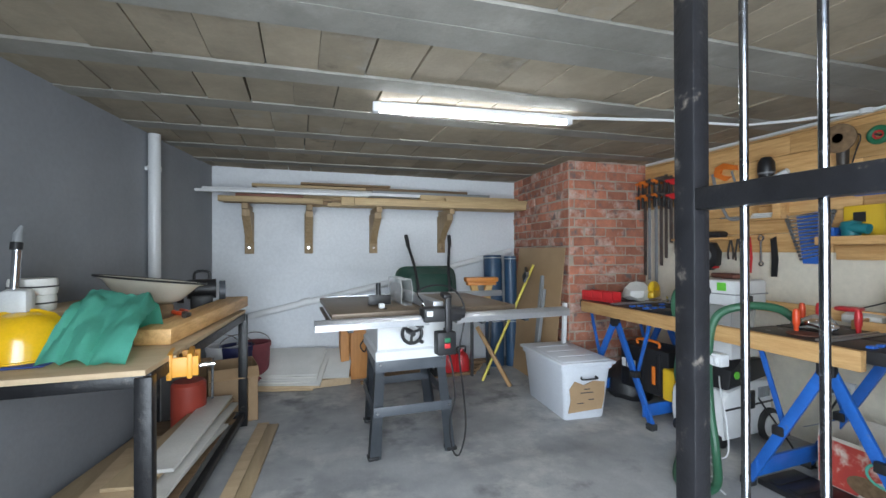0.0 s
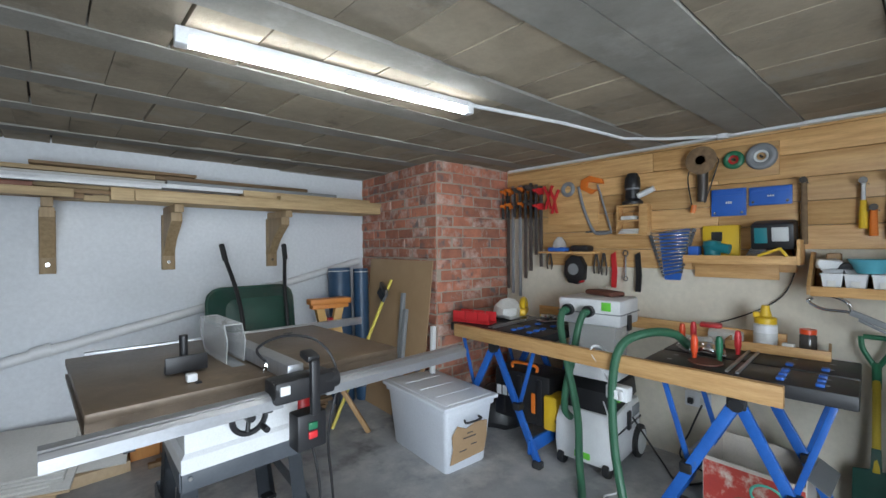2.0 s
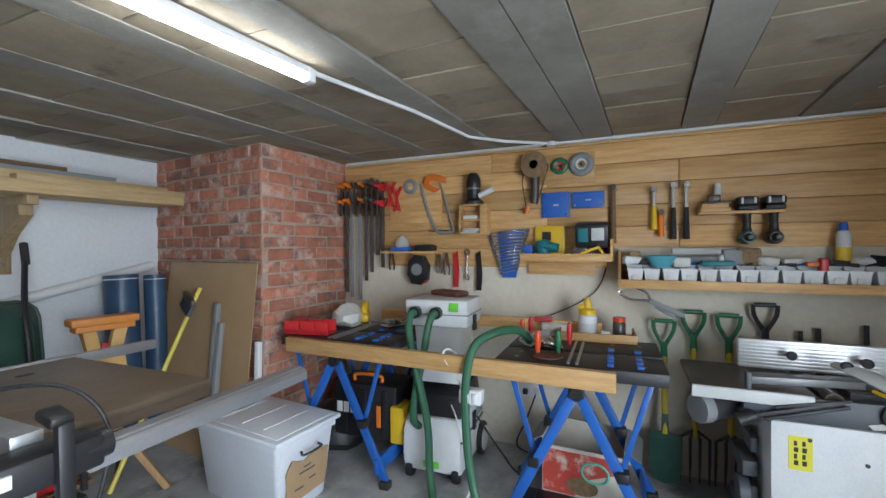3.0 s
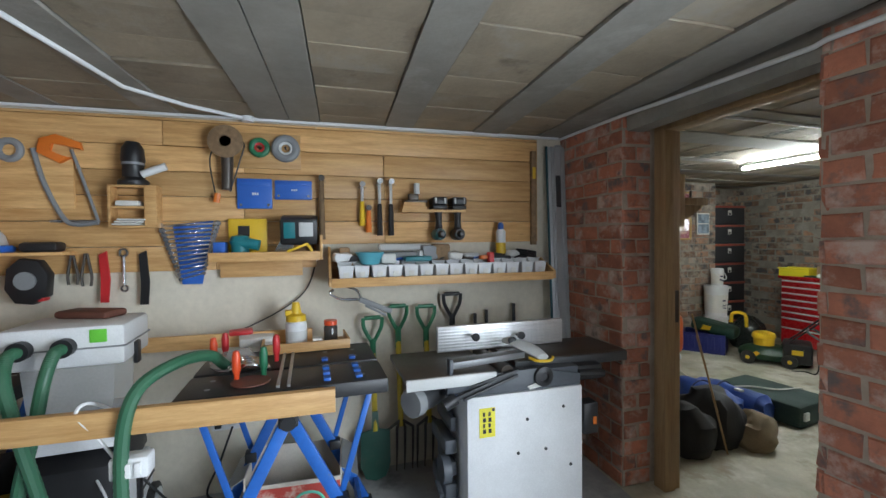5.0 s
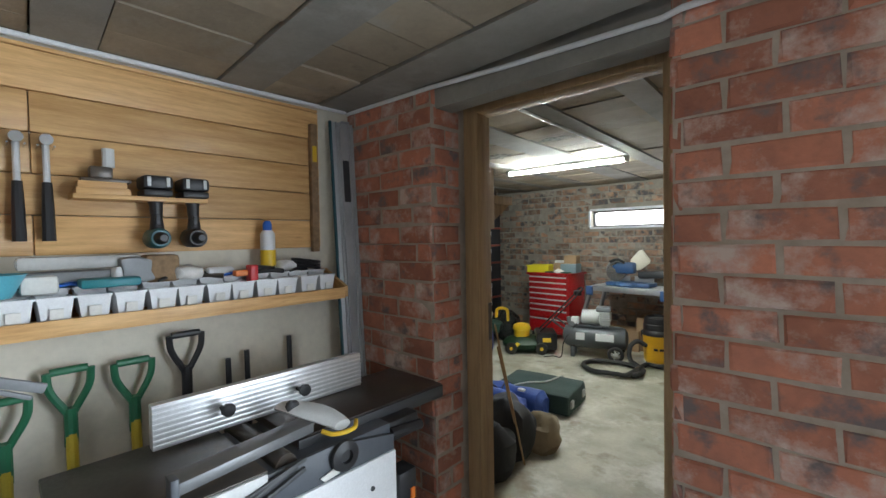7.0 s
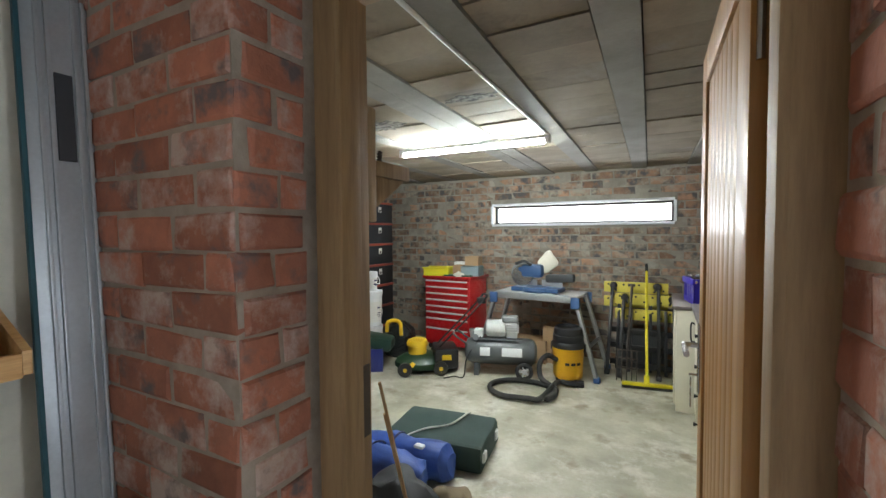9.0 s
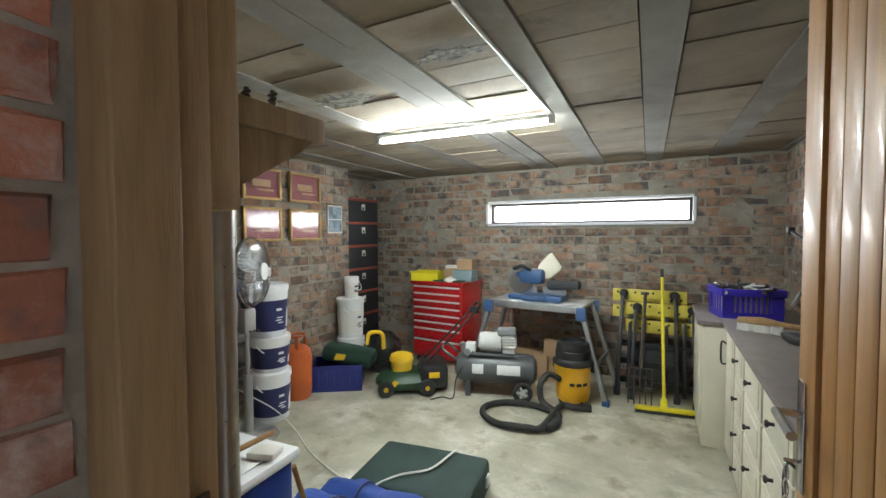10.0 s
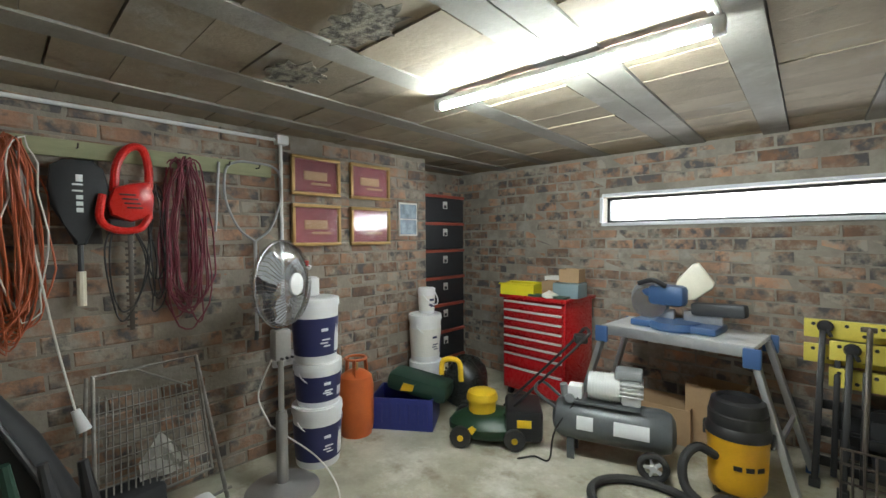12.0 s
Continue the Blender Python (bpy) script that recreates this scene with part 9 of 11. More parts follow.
def tub(name, label, at, r, h, body, band, lid_m, group, handle=True):
    b = thing(name, label, "bucket", at, 0, group)
    bm = B()
    lathe(bm, [(0, 0), (r * 0.86, 0), (r * 0.88, 0.01), (r * 0.98, h - 0.05), (r * 0.98, h - 0.03), (0, h - 0.03)], (0, 0, 0), 28)
    part("body", bm, body, b)
    if band:
        bm = B()
        lathe(bm, [(r * 0.89, h * 0.12), (r * 0.905, h * 0.12), (r * 0.985, h * 0.70), (r * 0.97, h * 0.70)], (0, 0, 0), 28)
        part("label_band", bm, band, b)
        pale = M_WHITEP if band is not M_PAPER else M_NAVY
        lo, hi = (0.16, 0.66) if h > 0.3 else (0.2, 0.4)
        bm = B()
        rows = [[Vector((r * (0.905 + 0.1 * f) * math.cos(a), r * (0.905 + 0.1 * f) * math.sin(a), h * f)) for a in (radians(205 + 7 * k) for k in range(7))] for f in (lo, hi)]
        for k in range(6):
            bm.faces.new([bm.verts.new(q) for q in (rows[0][k], rows[0][k + 1], rows[1][k + 1], rows[1][k])])
        bmesh.ops.remove_doubles(bm, verts=bm.verts[:], dist=1e-5)
        bmesh.ops.solidify(bm, geom=bm.faces[:], thickness=0.002)
        part("label_panel", bm, pale, b)
        for k, f in enumerate((0.26, 0.31, 0.36, 0.50)):
            bm = B()
            box(bm, (r * (0.905 + 0.1 * f), -0.02 - 0.006 * (k % 3), h * f), (r * (0.915 + 0.1 * f), 0.025, h * f + 0.009 + 0.01 * (k == 3)), 0.0005, pose(0, 0, 0, 0, 0, 178 - 6 * (k % 2)))
            part("print_bar", bm, pale, b)
    bm = B()
    lathe(bm, [(0, h), (r * 0.9, h), (r * 0.92, h - 0.006), (r * 1.02, h - 0.006), (r * 1.03, h - 0.05), (r * 0.99, h - 0.05)], (0, 0, 0), 28)
    part("lid", bm, lid_m, b)
    if handle:
        bm = B()
        tube(bm, [(-0.03 - 0.16 * math.sin(a) * 0.5, r * 1.0 * math.cos(a), h * 0.78 - 0.09 * math.sin(a)) for a in (math.pi * k / 12 for k in range(13))], 0.005, 6)
        part("handle", bm, M_WHITEP, b)
    return b


tub("paint_bucket", "navy and white paint bucket at the foot of a stack", (4.50, -2.56, 0), 0.158, 0.385, M_WHITEP, M_NAVY, M_WHITEP, "stacked buckets")
tub("paint_bucket", "short navy and white bucket in the stack", (4.505, -2.57, 0.385), 0.152, 0.28, M_WHITEP, M_NAVY, M_WHITEP, "stacked buckets")
tub("paint_bucket", "tall white and navy bucket on top of the stack", (4.50, -2.555, 0.665), 0.15, 0.41, M_WHITEP, M_NAVY, M_WHITEP, "stacked buckets", False)
tub("paint_bucket", "white bucket with paper label against the wall", (4.63, -3.68, 0), 0.14, 0.40, M_WHITEP, M_PAPER, M_WHITEP, "white buckets")
tub("paint_bucket", "white bucket with paper label and handle", (4.63, -3.68, 0.40), 0.14, 0.40, M_WHITEP, M_PAPER, M_WHITEP, "white buckets")
tub("plant_food_tub", "white and green tub on the bucket", (4.63, -3.70, 0.80), 0.075, 0.22, M_WHITEP, M_PAPER, M_WHITEP, "")


def bucket_bottle():
    b = thing("cleaner_bottle", "white cleaner bottle with red cap on the buckets", "bottle", (4.53, -2.54, 1.075))
    bm = B()
    box(bm, (-0.04, -0.05, 0), (0.04, 0.05, 0.13), 0.02)
    tube(bm, [(0, 0.04, 0.12), (0, 0.06, 0.17), (0, 0.03, 0.20), (0, 0.0, 0.19)], 0.016, 8, 4)
    part("bottle", bm, M_WHITEP, b)
    bm = B()
    tube(bm, [(0, 0.03, 0.20), (0, 0.03, 0.235)], 0.018, 10)
    part("cap", bm, M_RED, b)


bucket_bottle()


def pedestal_fan():
    f = thing("pedestal_fan", "pedestal fan with chrome cage and grey base", "fan", (4.34, -2.24, 0), 0)
    bm = B()
    lathe(bm, [(0, 0), (0.20, 0), (0.205, 0.008), (0.19, 0.02), (0.06, 0.035), (0.04, 0.05), (0, 0.05)], (0, 0, 0), 32)
    part("base", bm, M_FANGREY, f)
    bm = B()
    tube(bm, [(0, 0, 0.04), (0, 0, 0.42)], 0.032, 16)
    tube(bm, [(0, 0, 0.42), (0, 0, 0.46)], [0.034, 0.028], 16)
    tube(bm, [(0, 0, 0.46), (0, 0, 0.82)], 0.016, 12)
    part("pole", bm, M_FANGREY, f)
    bm = B()
    box(bm, (-0.045, -0.05, 0.76), (0.04, 0.05, 0.94), 0.02)
    ctl = part("control_box", bm, M_FANGREY, f)
    bm = B()
    box(bm, (-0.075, -0.055, 0.74), (-0.04, 0.055, 0.80), 0.012, pose(0, 0, 0, 0, 10, 0))
    part("control_panel", bm, M_FANGREY, ctl)
    for k in range(3):
        bm = B()
        tube(bm, [(-0.2, -0.03 + k * 0.03, 0.785), (-0.212, -0.03 + k * 0.03, 0.785)], 0.008, 8)
        bm.transform(Matrix.Translation((0.126, 0, -0.0)))
        part("button", bm, M_DARK, ctl)
    c = Vector((-0.09, 0.04, 1.205))
    n = Vector((-0.87, -0.49, 0.03)).normalized()
    u = n.cross(Vector((0, 0, 1))).normalized()
    w = u.cross(n)

    def ringpts(r, d, k=36):
        return [c + n * d + (u * math.cos(a) + w * math.sin(a)) * r for a in (2 * math.pi * i / k for i in range(k))]
    R = 0.235
    bm = B()
    tube(bm, ringpts(R, 0.02), 0.008, 8, closed=True)
    part("cage_rim", bm, M_CHROME, f)
    for side, depth in ((1, 0.10), (-1, -0.06)):
        bm = B()
        for k in range(56):
            a = 2 * math.pi * k / 56
            e = u * math.cos(a + 0.18) + w * math.sin(a + 0.18)
            e0 = u * math.cos(a) + w * math.sin(a)
            tube(bm, [c + n * depth + e0 * 0.055, c + n * depth * 0.98 + e0 * 0.14, c + n * (0.02 + (depth - 0.02) * 0.55) + e * 0.215, c + n * 0.02 + e * R], 0.0021, 4)
        part("front_grille" if side > 0 else "rear_grille", bm, M_CHROME, f, "", kind="stuff")
    bm = B()
    loops = [[c + n * d + (u * math.cos(a) + w * math.sin(a)) * r for a in (2 * math.pi * i / 20 for i in range(20))] for r, d in ((0.06, 0.095), (0.06, 0.108), (0.03, 0.115), (0.002, 0.116))]
    rings(bm, loops)
    part("hub_cap", bm, M_PALEGREY, f)
    for k in range(3):
        a0 = 2 * math.pi * k / 3
        bm = B()
        rows = []
        for i in range(7):
            r = 0.03 + 0.185 * i / 6
            wd = 0.5 + 0.32 * math.sin(math.pi * min(1, i / 5))
            rows.append([c + n * (0.02 + 0.03 * (t - 0.5)) + (u * math.cos(a0 + wd * t * 1.4 + i * 0.06) + w * math.sin(a0 + wd * t * 1.4 + i * 0.06)) * r for t in (0, 0.33, 0.66, 1)])
        vs = [[bm.verts.new(p) for p in row] for row in rows]
        for i in range(6):
            for q in range(3):
                bm.faces.new((vs[i][q], vs[i][q + 1], vs[i + 1][q + 1], vs[i + 1][q]))
        bmesh.ops.solidify(bm, geom=bm.faces[:], thickness=0.002)
        part("blade", bm, M_FANBLADE, f)
    bm = B()
    loops = [[c + n * d + (u * math.cos(a) + w * math.sin(a)) * r for a in (2 * math.pi * i / 20 for i in range(20))] for r, d in ((0.05, -0.05), (0.06, -0.07), (0.058, -0.13), (0.03, -0.16), (0.002, -0.162))]
    rings(bm, loops)
    tube(bm, [c - n * 0.09, c - n * 0.08 + Vector((0, 0, -0.14)), Vector((0, 0, 0.92))], 0.022, 10)
    part("motor", bm, M_BLACK, f)
    bm = B()
    tube(bm, [(0.03, 0.03, 0.78), (0.12, 0.08, 0.55), (0.06, 0.05, 0.4), (0.1, 0.0, 0.33), (-0.05, -0.18, 0.15), (-0.22, -0.22, 0.02), (-0.55, -0.05, 0.01), (-0.95, 0.08, 0.01), (-1.3, 0.1, 0.012), (-1.45, 0.05, 0.012)], 0.005, 6, 8)
    part("cable", bm, M_PAPER, f)


M_FANGREY = mat("fan_grey_metal", (0.42, 0.41, 0.40), (0.36, 0.35, 0.34), 0.35, 0.6, scale=5, bump=0.03)
M_FANBLADE = mat("fan_blade", (0.55, 0.58, 0.60), (0.5, 0.53, 0.55), 0.25, scale=4, bump=0.0, alpha=0.75)
pedestal_fan()


def box_tower():
    for k in range(7):
        b = thing("storage_box", "black file box with red lid edge in a tall stack", "storage box", (5.05, -4.19, 0.268 * k), 0, "stacked black boxes")
        bm = B()
        box(bm, (-0.19, -0.275, 0), (0.17, 0.29, 0.235), 0.004)
        part("body", bm, M_BOXBLK, b)
        bm = B()
        box(bm, (-0.198, -0.285, 0.236), (0.175, 0.298, 0.262), 0.003)
        part("lid", bm, M_BOXRED, b)
        bm = B()
        box(bm, (-0.1935, -0.03, 0.13), (-0.1895, 0.03, 0.20), 0.001)
        part("label_holder", bm, M_PAPER, b)
        bm = B()
        box(bm, (-0.1938, -0.018, 0.135), (-0.1932, 0.018, 0.165))
        part("label_print", bm, M_DARK, b)


M_BOXBLK = mat("black_board", (0.016, 0.018, 0.022), (0.011, 0.012, 0.015), 0.65, scale=4, bump=0.05)
M_BOXRED = mat("faded_red_board", (0.36, 0.075, 0.045), (0.27, 0.05, 0.03), 0.6, scale=4, bump=0.05)
box_tower()


def framed(y0, y1, z0, z1):
    p = thing("framed_picture", "gilt-framed specimen case on maroon cloth", "picture", (4.785, (y0 + y1) / 2, z0), 0, "four framed cases")
    w, h = abs(y1 - y0) / 2, z1 - z0
    for n, a, b in (("frame_top", (-w, h - 0.025), (w, h)), ("frame_bottom", (-w, 0), (w, 0.025)), ("frame_left", (-w, 0.025), (-w + 0.025, h - 0.025)), ("frame_right", (w - 0.025, 0.025), (w, h - 0.025))):
        bm = B()
        box(bm, (-0.03, a[0], a[1]), (0, b[0], b[1]), 0.006)
        part(n, bm, M_GOLD, p)
    bm = B()
    box(bm, (-0.01, -w + 0.025, 0.025), (-0.004, w - 0.025, h - 0.025))
    part("mount", bm, M_MAROON, p)
    bm = B()
    box(bm, (-0.016, -w * 0.45, h * 0.40), (-0.010, w * 0.5, h * 0.62), 0.002)
    box(bm, (-0.015, -w * 0.6, h * 0.28), (-0.010, w * 0.2, h * 0.34), 0.001)
    part("specimen", bm, M_CARD, p)
    bm = B()
    box(bm, (-0.022, -w + 0.022, 0.022), (-0.0205, w - 0.022, h - 0.022))
    part("glass", bm, M_PICGLASS, p).visible_shadow = False


M_PICGLASS = mat("picture_glass", (1, 1, 1), (1, 1, 1), 0.03, bump=0, transmission=1.0)
for y0, y1 in ((-2.54, -2.93), (-3.02, -3.41)):
    for z0, z1 in ((1.76, 2.04), (1.40, 1.70)):
        framed(y0, y1, z0, z1)


def snapshot():
    p = thing("photo_poster", "blue-grey photo collage in a thin clear frame", "picture", (4.785, -3.625, 1.47))
    bm = B()
    box(bm, (-0.012, -0.105, 0), (0, 0.105, 0.29), 0.002)
    part("board", bm, M_PAPER, p)
    for z in (0.015, 0.15):
        bm = B()
        box(bm, (-0.0135, -0.095, z), (-0.0121, 0.095, z + 0.125))
        part("photo", bm, M_PICS, p)


snapshot()


def tool_rail():
    t = thing("hanging_rail", "pale green timber rail with hooks on the brick", "rail", (4.79, -1.6, 1.86))
    bm = B()
    box(bm, (-0.025, -0.80, 0), (0, 0.85, 0.085), 0.003)
    part("rail", bm, M_PALEGREEN, t)
    for y in (-0.7, -0.52, -0.28, -0.02, 0.18, 0.39, 0.6):
        bm = B()
        tube(bm, [(-0.02, y, 0.05), (-0.07, y, 0.045), (-0.085, y, 0.065)], 0.004, 6)
        part("hook", bm, M_IRON, t)


M_PALEGREEN = mat("faded_green_timber", (0.33, 0.34, 0.20), (0.25, 0.26, 0.15), 0.7, scale=4, stretch=(8, 1, 8), bump=0.1)
tool_rail()


def coil(name, label, y, top, low, wid, m, n, seed, r=0.006):
    c = thing(name, label, "cable", (4.74, y, low))
    rr = random.Random(seed)
    for k in range(n):
        a, b = rr.uniform(0.35, 1.0) * wid, rr.uniform(0.0, 0.22)
        dx = rr.uniform(-0.04, 0.03)
        off = rr.uniform(-0.35, 0.35) * wid
        pts = []
        h = top - low - b
        for i in range(16):
            q = 2 * math.pi * i / 16
            pts.append((dx + rr.uniform(-0.015, 0.015), off + a * math.sin(q) * (0.5 + 0.5 * (1 - math.cos(q)) / 2) + rr.uniform(-0.018, 0.018), b + h * (1 + math.cos(q)) / 2 + rr.uniform(-0.012, 0.012)))
        bm = B()
        tube(bm, smooth_path(pts + [pts[0]], 2)[:-1], r, 6, closed=True)
        part("loop", bm, m, c)


coil("extension_cable", "hank of orange extension cable on a hook", -1.17, 1.93, 0.90, 0.14, M_ROPE_O, 22, 1, 0.0045)
coil("extension_cable", "hank of pale flex on a hook", -1.22, 1.92, 0.98, 0.11, M_PAPER, 2, 5, 0.004)
coil("extension_cable", "tangled maroon cable hanging from a hook", -1.88, 1.91, 0.91, 0.145, M_ROPE_M, 15, 2, 0.0045)
coil("extension_cable", "thin dark lead hanging from a hook", -1.745, 1.75, 1.02, 0.05, M_BLACK, 4, 3, 0.004)


def racket():
    r = thing("racket_cover", "black padded racket cover with pale grip below", "racket", (4.76, -1.42, 1.10))
    bm = B()
    prism(bm, [(-0.105, 0.71), (-0.06, 0.745), (0.05, 0.745), (0.095, 0.71), (0.115, 0.62), (0.105, 0.53), (0.06, 0.43), (0.02, 0.33), (-0.02, 0.33), (-0.06, 0.43), (-0.105, 0.52), (-0.115, 0.62)], 0.05, pose(-0.01, 0, 0, 90, 0, -90), 0.015)
    part("cover", bm, M_BLACKNYL, r)
    for k, (w, l) in enumerate(((0.026, 0.034), (0.04, 0.008), (0.04, 0.008), (0.026, 0.02), (0.026, 0.02), (0.026, 0.022))):
        bm = B()
        z = 0.655 - k * 0.031
        box(bm, (-0.0635, -0.012, z - l / 2), (-0.0605, -0.012 + w, z + l / 2), 0.0005)
        part("brand_bar", bm, M_WHITEP, r)
    bm = B()
    tube(bm, [(-0.03, 0, 0.36), (-0.03, 0, 0.20)], 0.012, 8)
    part("shaft", bm, M_DARK, r)
    bm = B()
    tube(bm, [(-0.03, 0, 0.20), (-0.03, 0.0, 0.03)], 0.019, 10)
    part("grip", bm, M_OFFWHITE, r)


M_BLACKNYL = mat("black_nylon", (0.02, 0.021, 0.024), (0.015, 0.016, 0.018), 0.7, scale=9, bump=0.1)
racket()


def hedge_trimmer():
    h = thing("hedge_trimmer", "red hedge trimmer hanging blade down", "hedge trimmer", (4.72, -1.60, 0.98))
    bm = B()
    tube(bm, [(0, 0.045, 0.72), (0, 0.03, 0.86), (0, -0.02, 0.95), (0, -0.08, 0.955), (0, -0.105, 0.86), (0, -0.105, 0.74)], 0.02, 10, 5)
    part("rear_handle", bm, M_TRIMRED, h)
    bm = B()
    prism(bm, [(-0.115, 0.60), (-0.02, 0.565), (0.06, 0.60), (0.075, 0.66), (0.05, 0.74), (-0.03, 0.77), (-0.105, 0.78), (-0.125, 0.70)], 0.085, pose(0.04, 0, 0, 90, 0, -90) @ Matrix.Diagonal((-1, 1, 1, 1)), 0.02)
    part("body", bm, M_TRIMRED, h)
    for k in range(4):
        bm = B()
        box(bm, (-0.049, -0.07 + 0.01 * k, 0.635 + 0.022 * k), (-0.043, 0.0 + 0.01 * k, 0.644 + 0.022 * k), 0.002)
        part("vent_slot", bm, M_BLACK, h)
    bm = B()
    tube(bm, [(-0.03, 0.095, 0.70), (-0.05, 0.11, 0.58), (-0.05, 0.05, 0.525), (-0.05, -0.05, 0.53), (-0.03, -0.10, 0.60)], 0.018, 10, 5)
    part("front_handle", bm, M_TRIMRED, h)
    bm = B()
    prism(bm, [(-0.06, 0.50), (0.03, 0.50), (0.04, 0.57), (-0.07, 0.58)], 0.05, pose(0.025, 0, 0, 90, 0, -90), 0.008)
    part("gear_case", bm, M_BLACK, h)
    bm = B()
    box(bm, (-0.004, -0.03, 0.0), (0.004, -0.008, 0.52), 0.001)
    for k in range(14):
        box(bm, (-0.003, -0.042, 0.015 + k * 0.034), (0.003, 0.004, 0.028 + k * 0.034), 0.001)
    part("blade", bm, M_IRON, h)
    for k in range(2):
        bm = B()
        tube(bm, [(0, 0.04, 0.58), (-0.01, 0.07 + 0.02 * k, 0.42), (0.01, 0.06, 0.22 - 0.06 * k), (0, 0.02, 0.10 - 0.05 * k), (0, -0.05, 0.17), (0, -0.085 - 0.015 * k, 0.36), (0, -0.03, 0.55)], 0.0045, 6, 6)
        part("cable", bm, M_BLACK, h)


M_TRIMRED = plastic("gloss_red_plastic", (0.60, 0.02, 0.015), 0.28)
hedge_trimmer()


def hoop_frame():
    h = thing("net_hoop", "aluminium landing net hoop hung on the wall", "net hoop", (4.75, -2.28, 0.78))
    bm = B()
    pts = [(0, 0.0, 0.66), (0, 0.10, 0.74), (0, 0.175, 0.92), (0, 0.17, 1.10), (0, 0.10, 1.155), (0, 0, 1.16), (0, -0.12, 1.15), (0, -0.175, 1.08), (0, -0.17, 0.92), (0, -0.10, 0.74)]
    tube(bm, smooth_path(pts + [pts[0]], 4)[:-1], 0.008, 8, closed=True)
    tube(bm, [(0, 0, 0.66), (0, 0.0, 0.08)], 0.011, 10)
    part("hoop", bm, M_ALU, h)
    bm = B()
    tube(bm, [(0.0, 0.21, 1.14), (0.0, 0.235, 0.72)], 0.008, 8)
    part("side_bar", bm, M_ALU, h)
    bm = B()
    tube(bm, [(0.0, 0.0, 0.08), (0, 0.005, 0.02)], 0.014, 8)
    part("end_cap", bm, M_DARK, h)


hoop_frame()


def store_conduit():
    c = conduit("cable_conduit", [(4.77, -0.70, 2.115), (4.77, -2.46, 2.115)], "white conduit run with a drop to the socket", 0.011)
    bm = B()
    tube(bm, [(4.775, -2.47, 2.13), (4.775, -2.47, 0.70)], 0.013, 10)
    part("drop_pipe", bm, M_WHITEP, c, here=False)
    bm = B()
    box(bm, (4.73, -2.51, 2.085), (4.79, -2.43, 2.145), 0.006)
    part("junction_box", bm, M_WHITEP, c, here=False)
    conduit("cable_conduit", [(2.30, -2.73, 2.155), (2.27, -1.6, 2.155), (2.24, -0.62, 2.155)], "white conduit across the store ceiling", 0.009)


store_conduit()
wall_socket((4.80, -2.47, 0.63), "white wall socket with a plug")


def wire_trolley():
    t = thing("wire_trolley", "rusty folding wire shopping trolley against the wall", "trolley", (4.48, -1.70, 0))
    m = pose(4.48, -1.70, 0.0, 0, 14, -4)

    def p(y, z, x=0.0):
        return m @ Vector((x, y * 1.25 + 0.03, z))
    bm = B()
    tube(bm, [p(0.20, 0.15), p(0.19, 0.80), p(-0.17, 0.82), p(-0.20, 0.20), p(0.20, 0.15)], 0.010, 8)
    tube(bm, [p(0.24, 0.02), p(0.21, 0.80)], 0.008, 8)
    tube(bm, [p(-0.17, 0.82), p(-0.25, 0.02)], 0.011, 8)
    tube(bm, [p(-0.27, 0.07), p(0.2, 0.0)], 0.008, 8)
    tube(bm, [p(0.05, 0.80), p(-0.14, 0.66)], 0.006, 8)
    part("tube_frame", bm, M_WIRE, t, here=False)
    for k in range(17):
        y = 0.19 - 0.375 * k / 16
        bm = B()
        tube(bm, [p(y, 0.19), p(y * 0.92, 0.70)], 0.0038, 6)
        part("wire", bm, M_WIRE, t, here=False)
    for k in range(9):
        z = 0.21 + 0.058 * k
        bm = B()
        tube(bm, [p(0.20, z), p(-0.19, z + 0.02)], 0.0038, 6)
        part("wire", bm, M_WIRE, t, here=False)
    bm = B()
    g = []
    for i in range(10):
        g.append([m @ Vector((0.03 + 0.02 * math.sin(i + k), 0.10 - 0.22 * k / 9, 0.24 + 0.22 * (i / 9) * (1 - abs(k - 4) / 7))) for k in range(10)])
    vs = [[bm.verts.new(q) for q in row] for row in g]
    for i in range(9):
        for k in range(9):
            bm.faces.new((vs[i][k], vs[i + 1][k], vs[i + 1][k + 1], vs[i][k + 1]))
    bmesh.ops.solidify(bm, geom=bm.faces[:], thickness=0.006)
    part("plastic_sack", bm, M_PAPER, t, here=False)
    s = thing("black_case", "dark case and bag behind the trolley", "case", (4.55, -1.45, 0), 10)
    bm = B()
    box(bm, (-0.1, -0.25, 0), (0.12, 0.1, 0.22), 0.03)
    part("case", bm, M_BLACKNYL, s)


M_WIRE = mat("dull_wire", (0.34, 0.33, 0.31), (0.20, 0.18, 0.16), 0.45, 0.8, scale=20, bump=0.05)
wire_trolley()


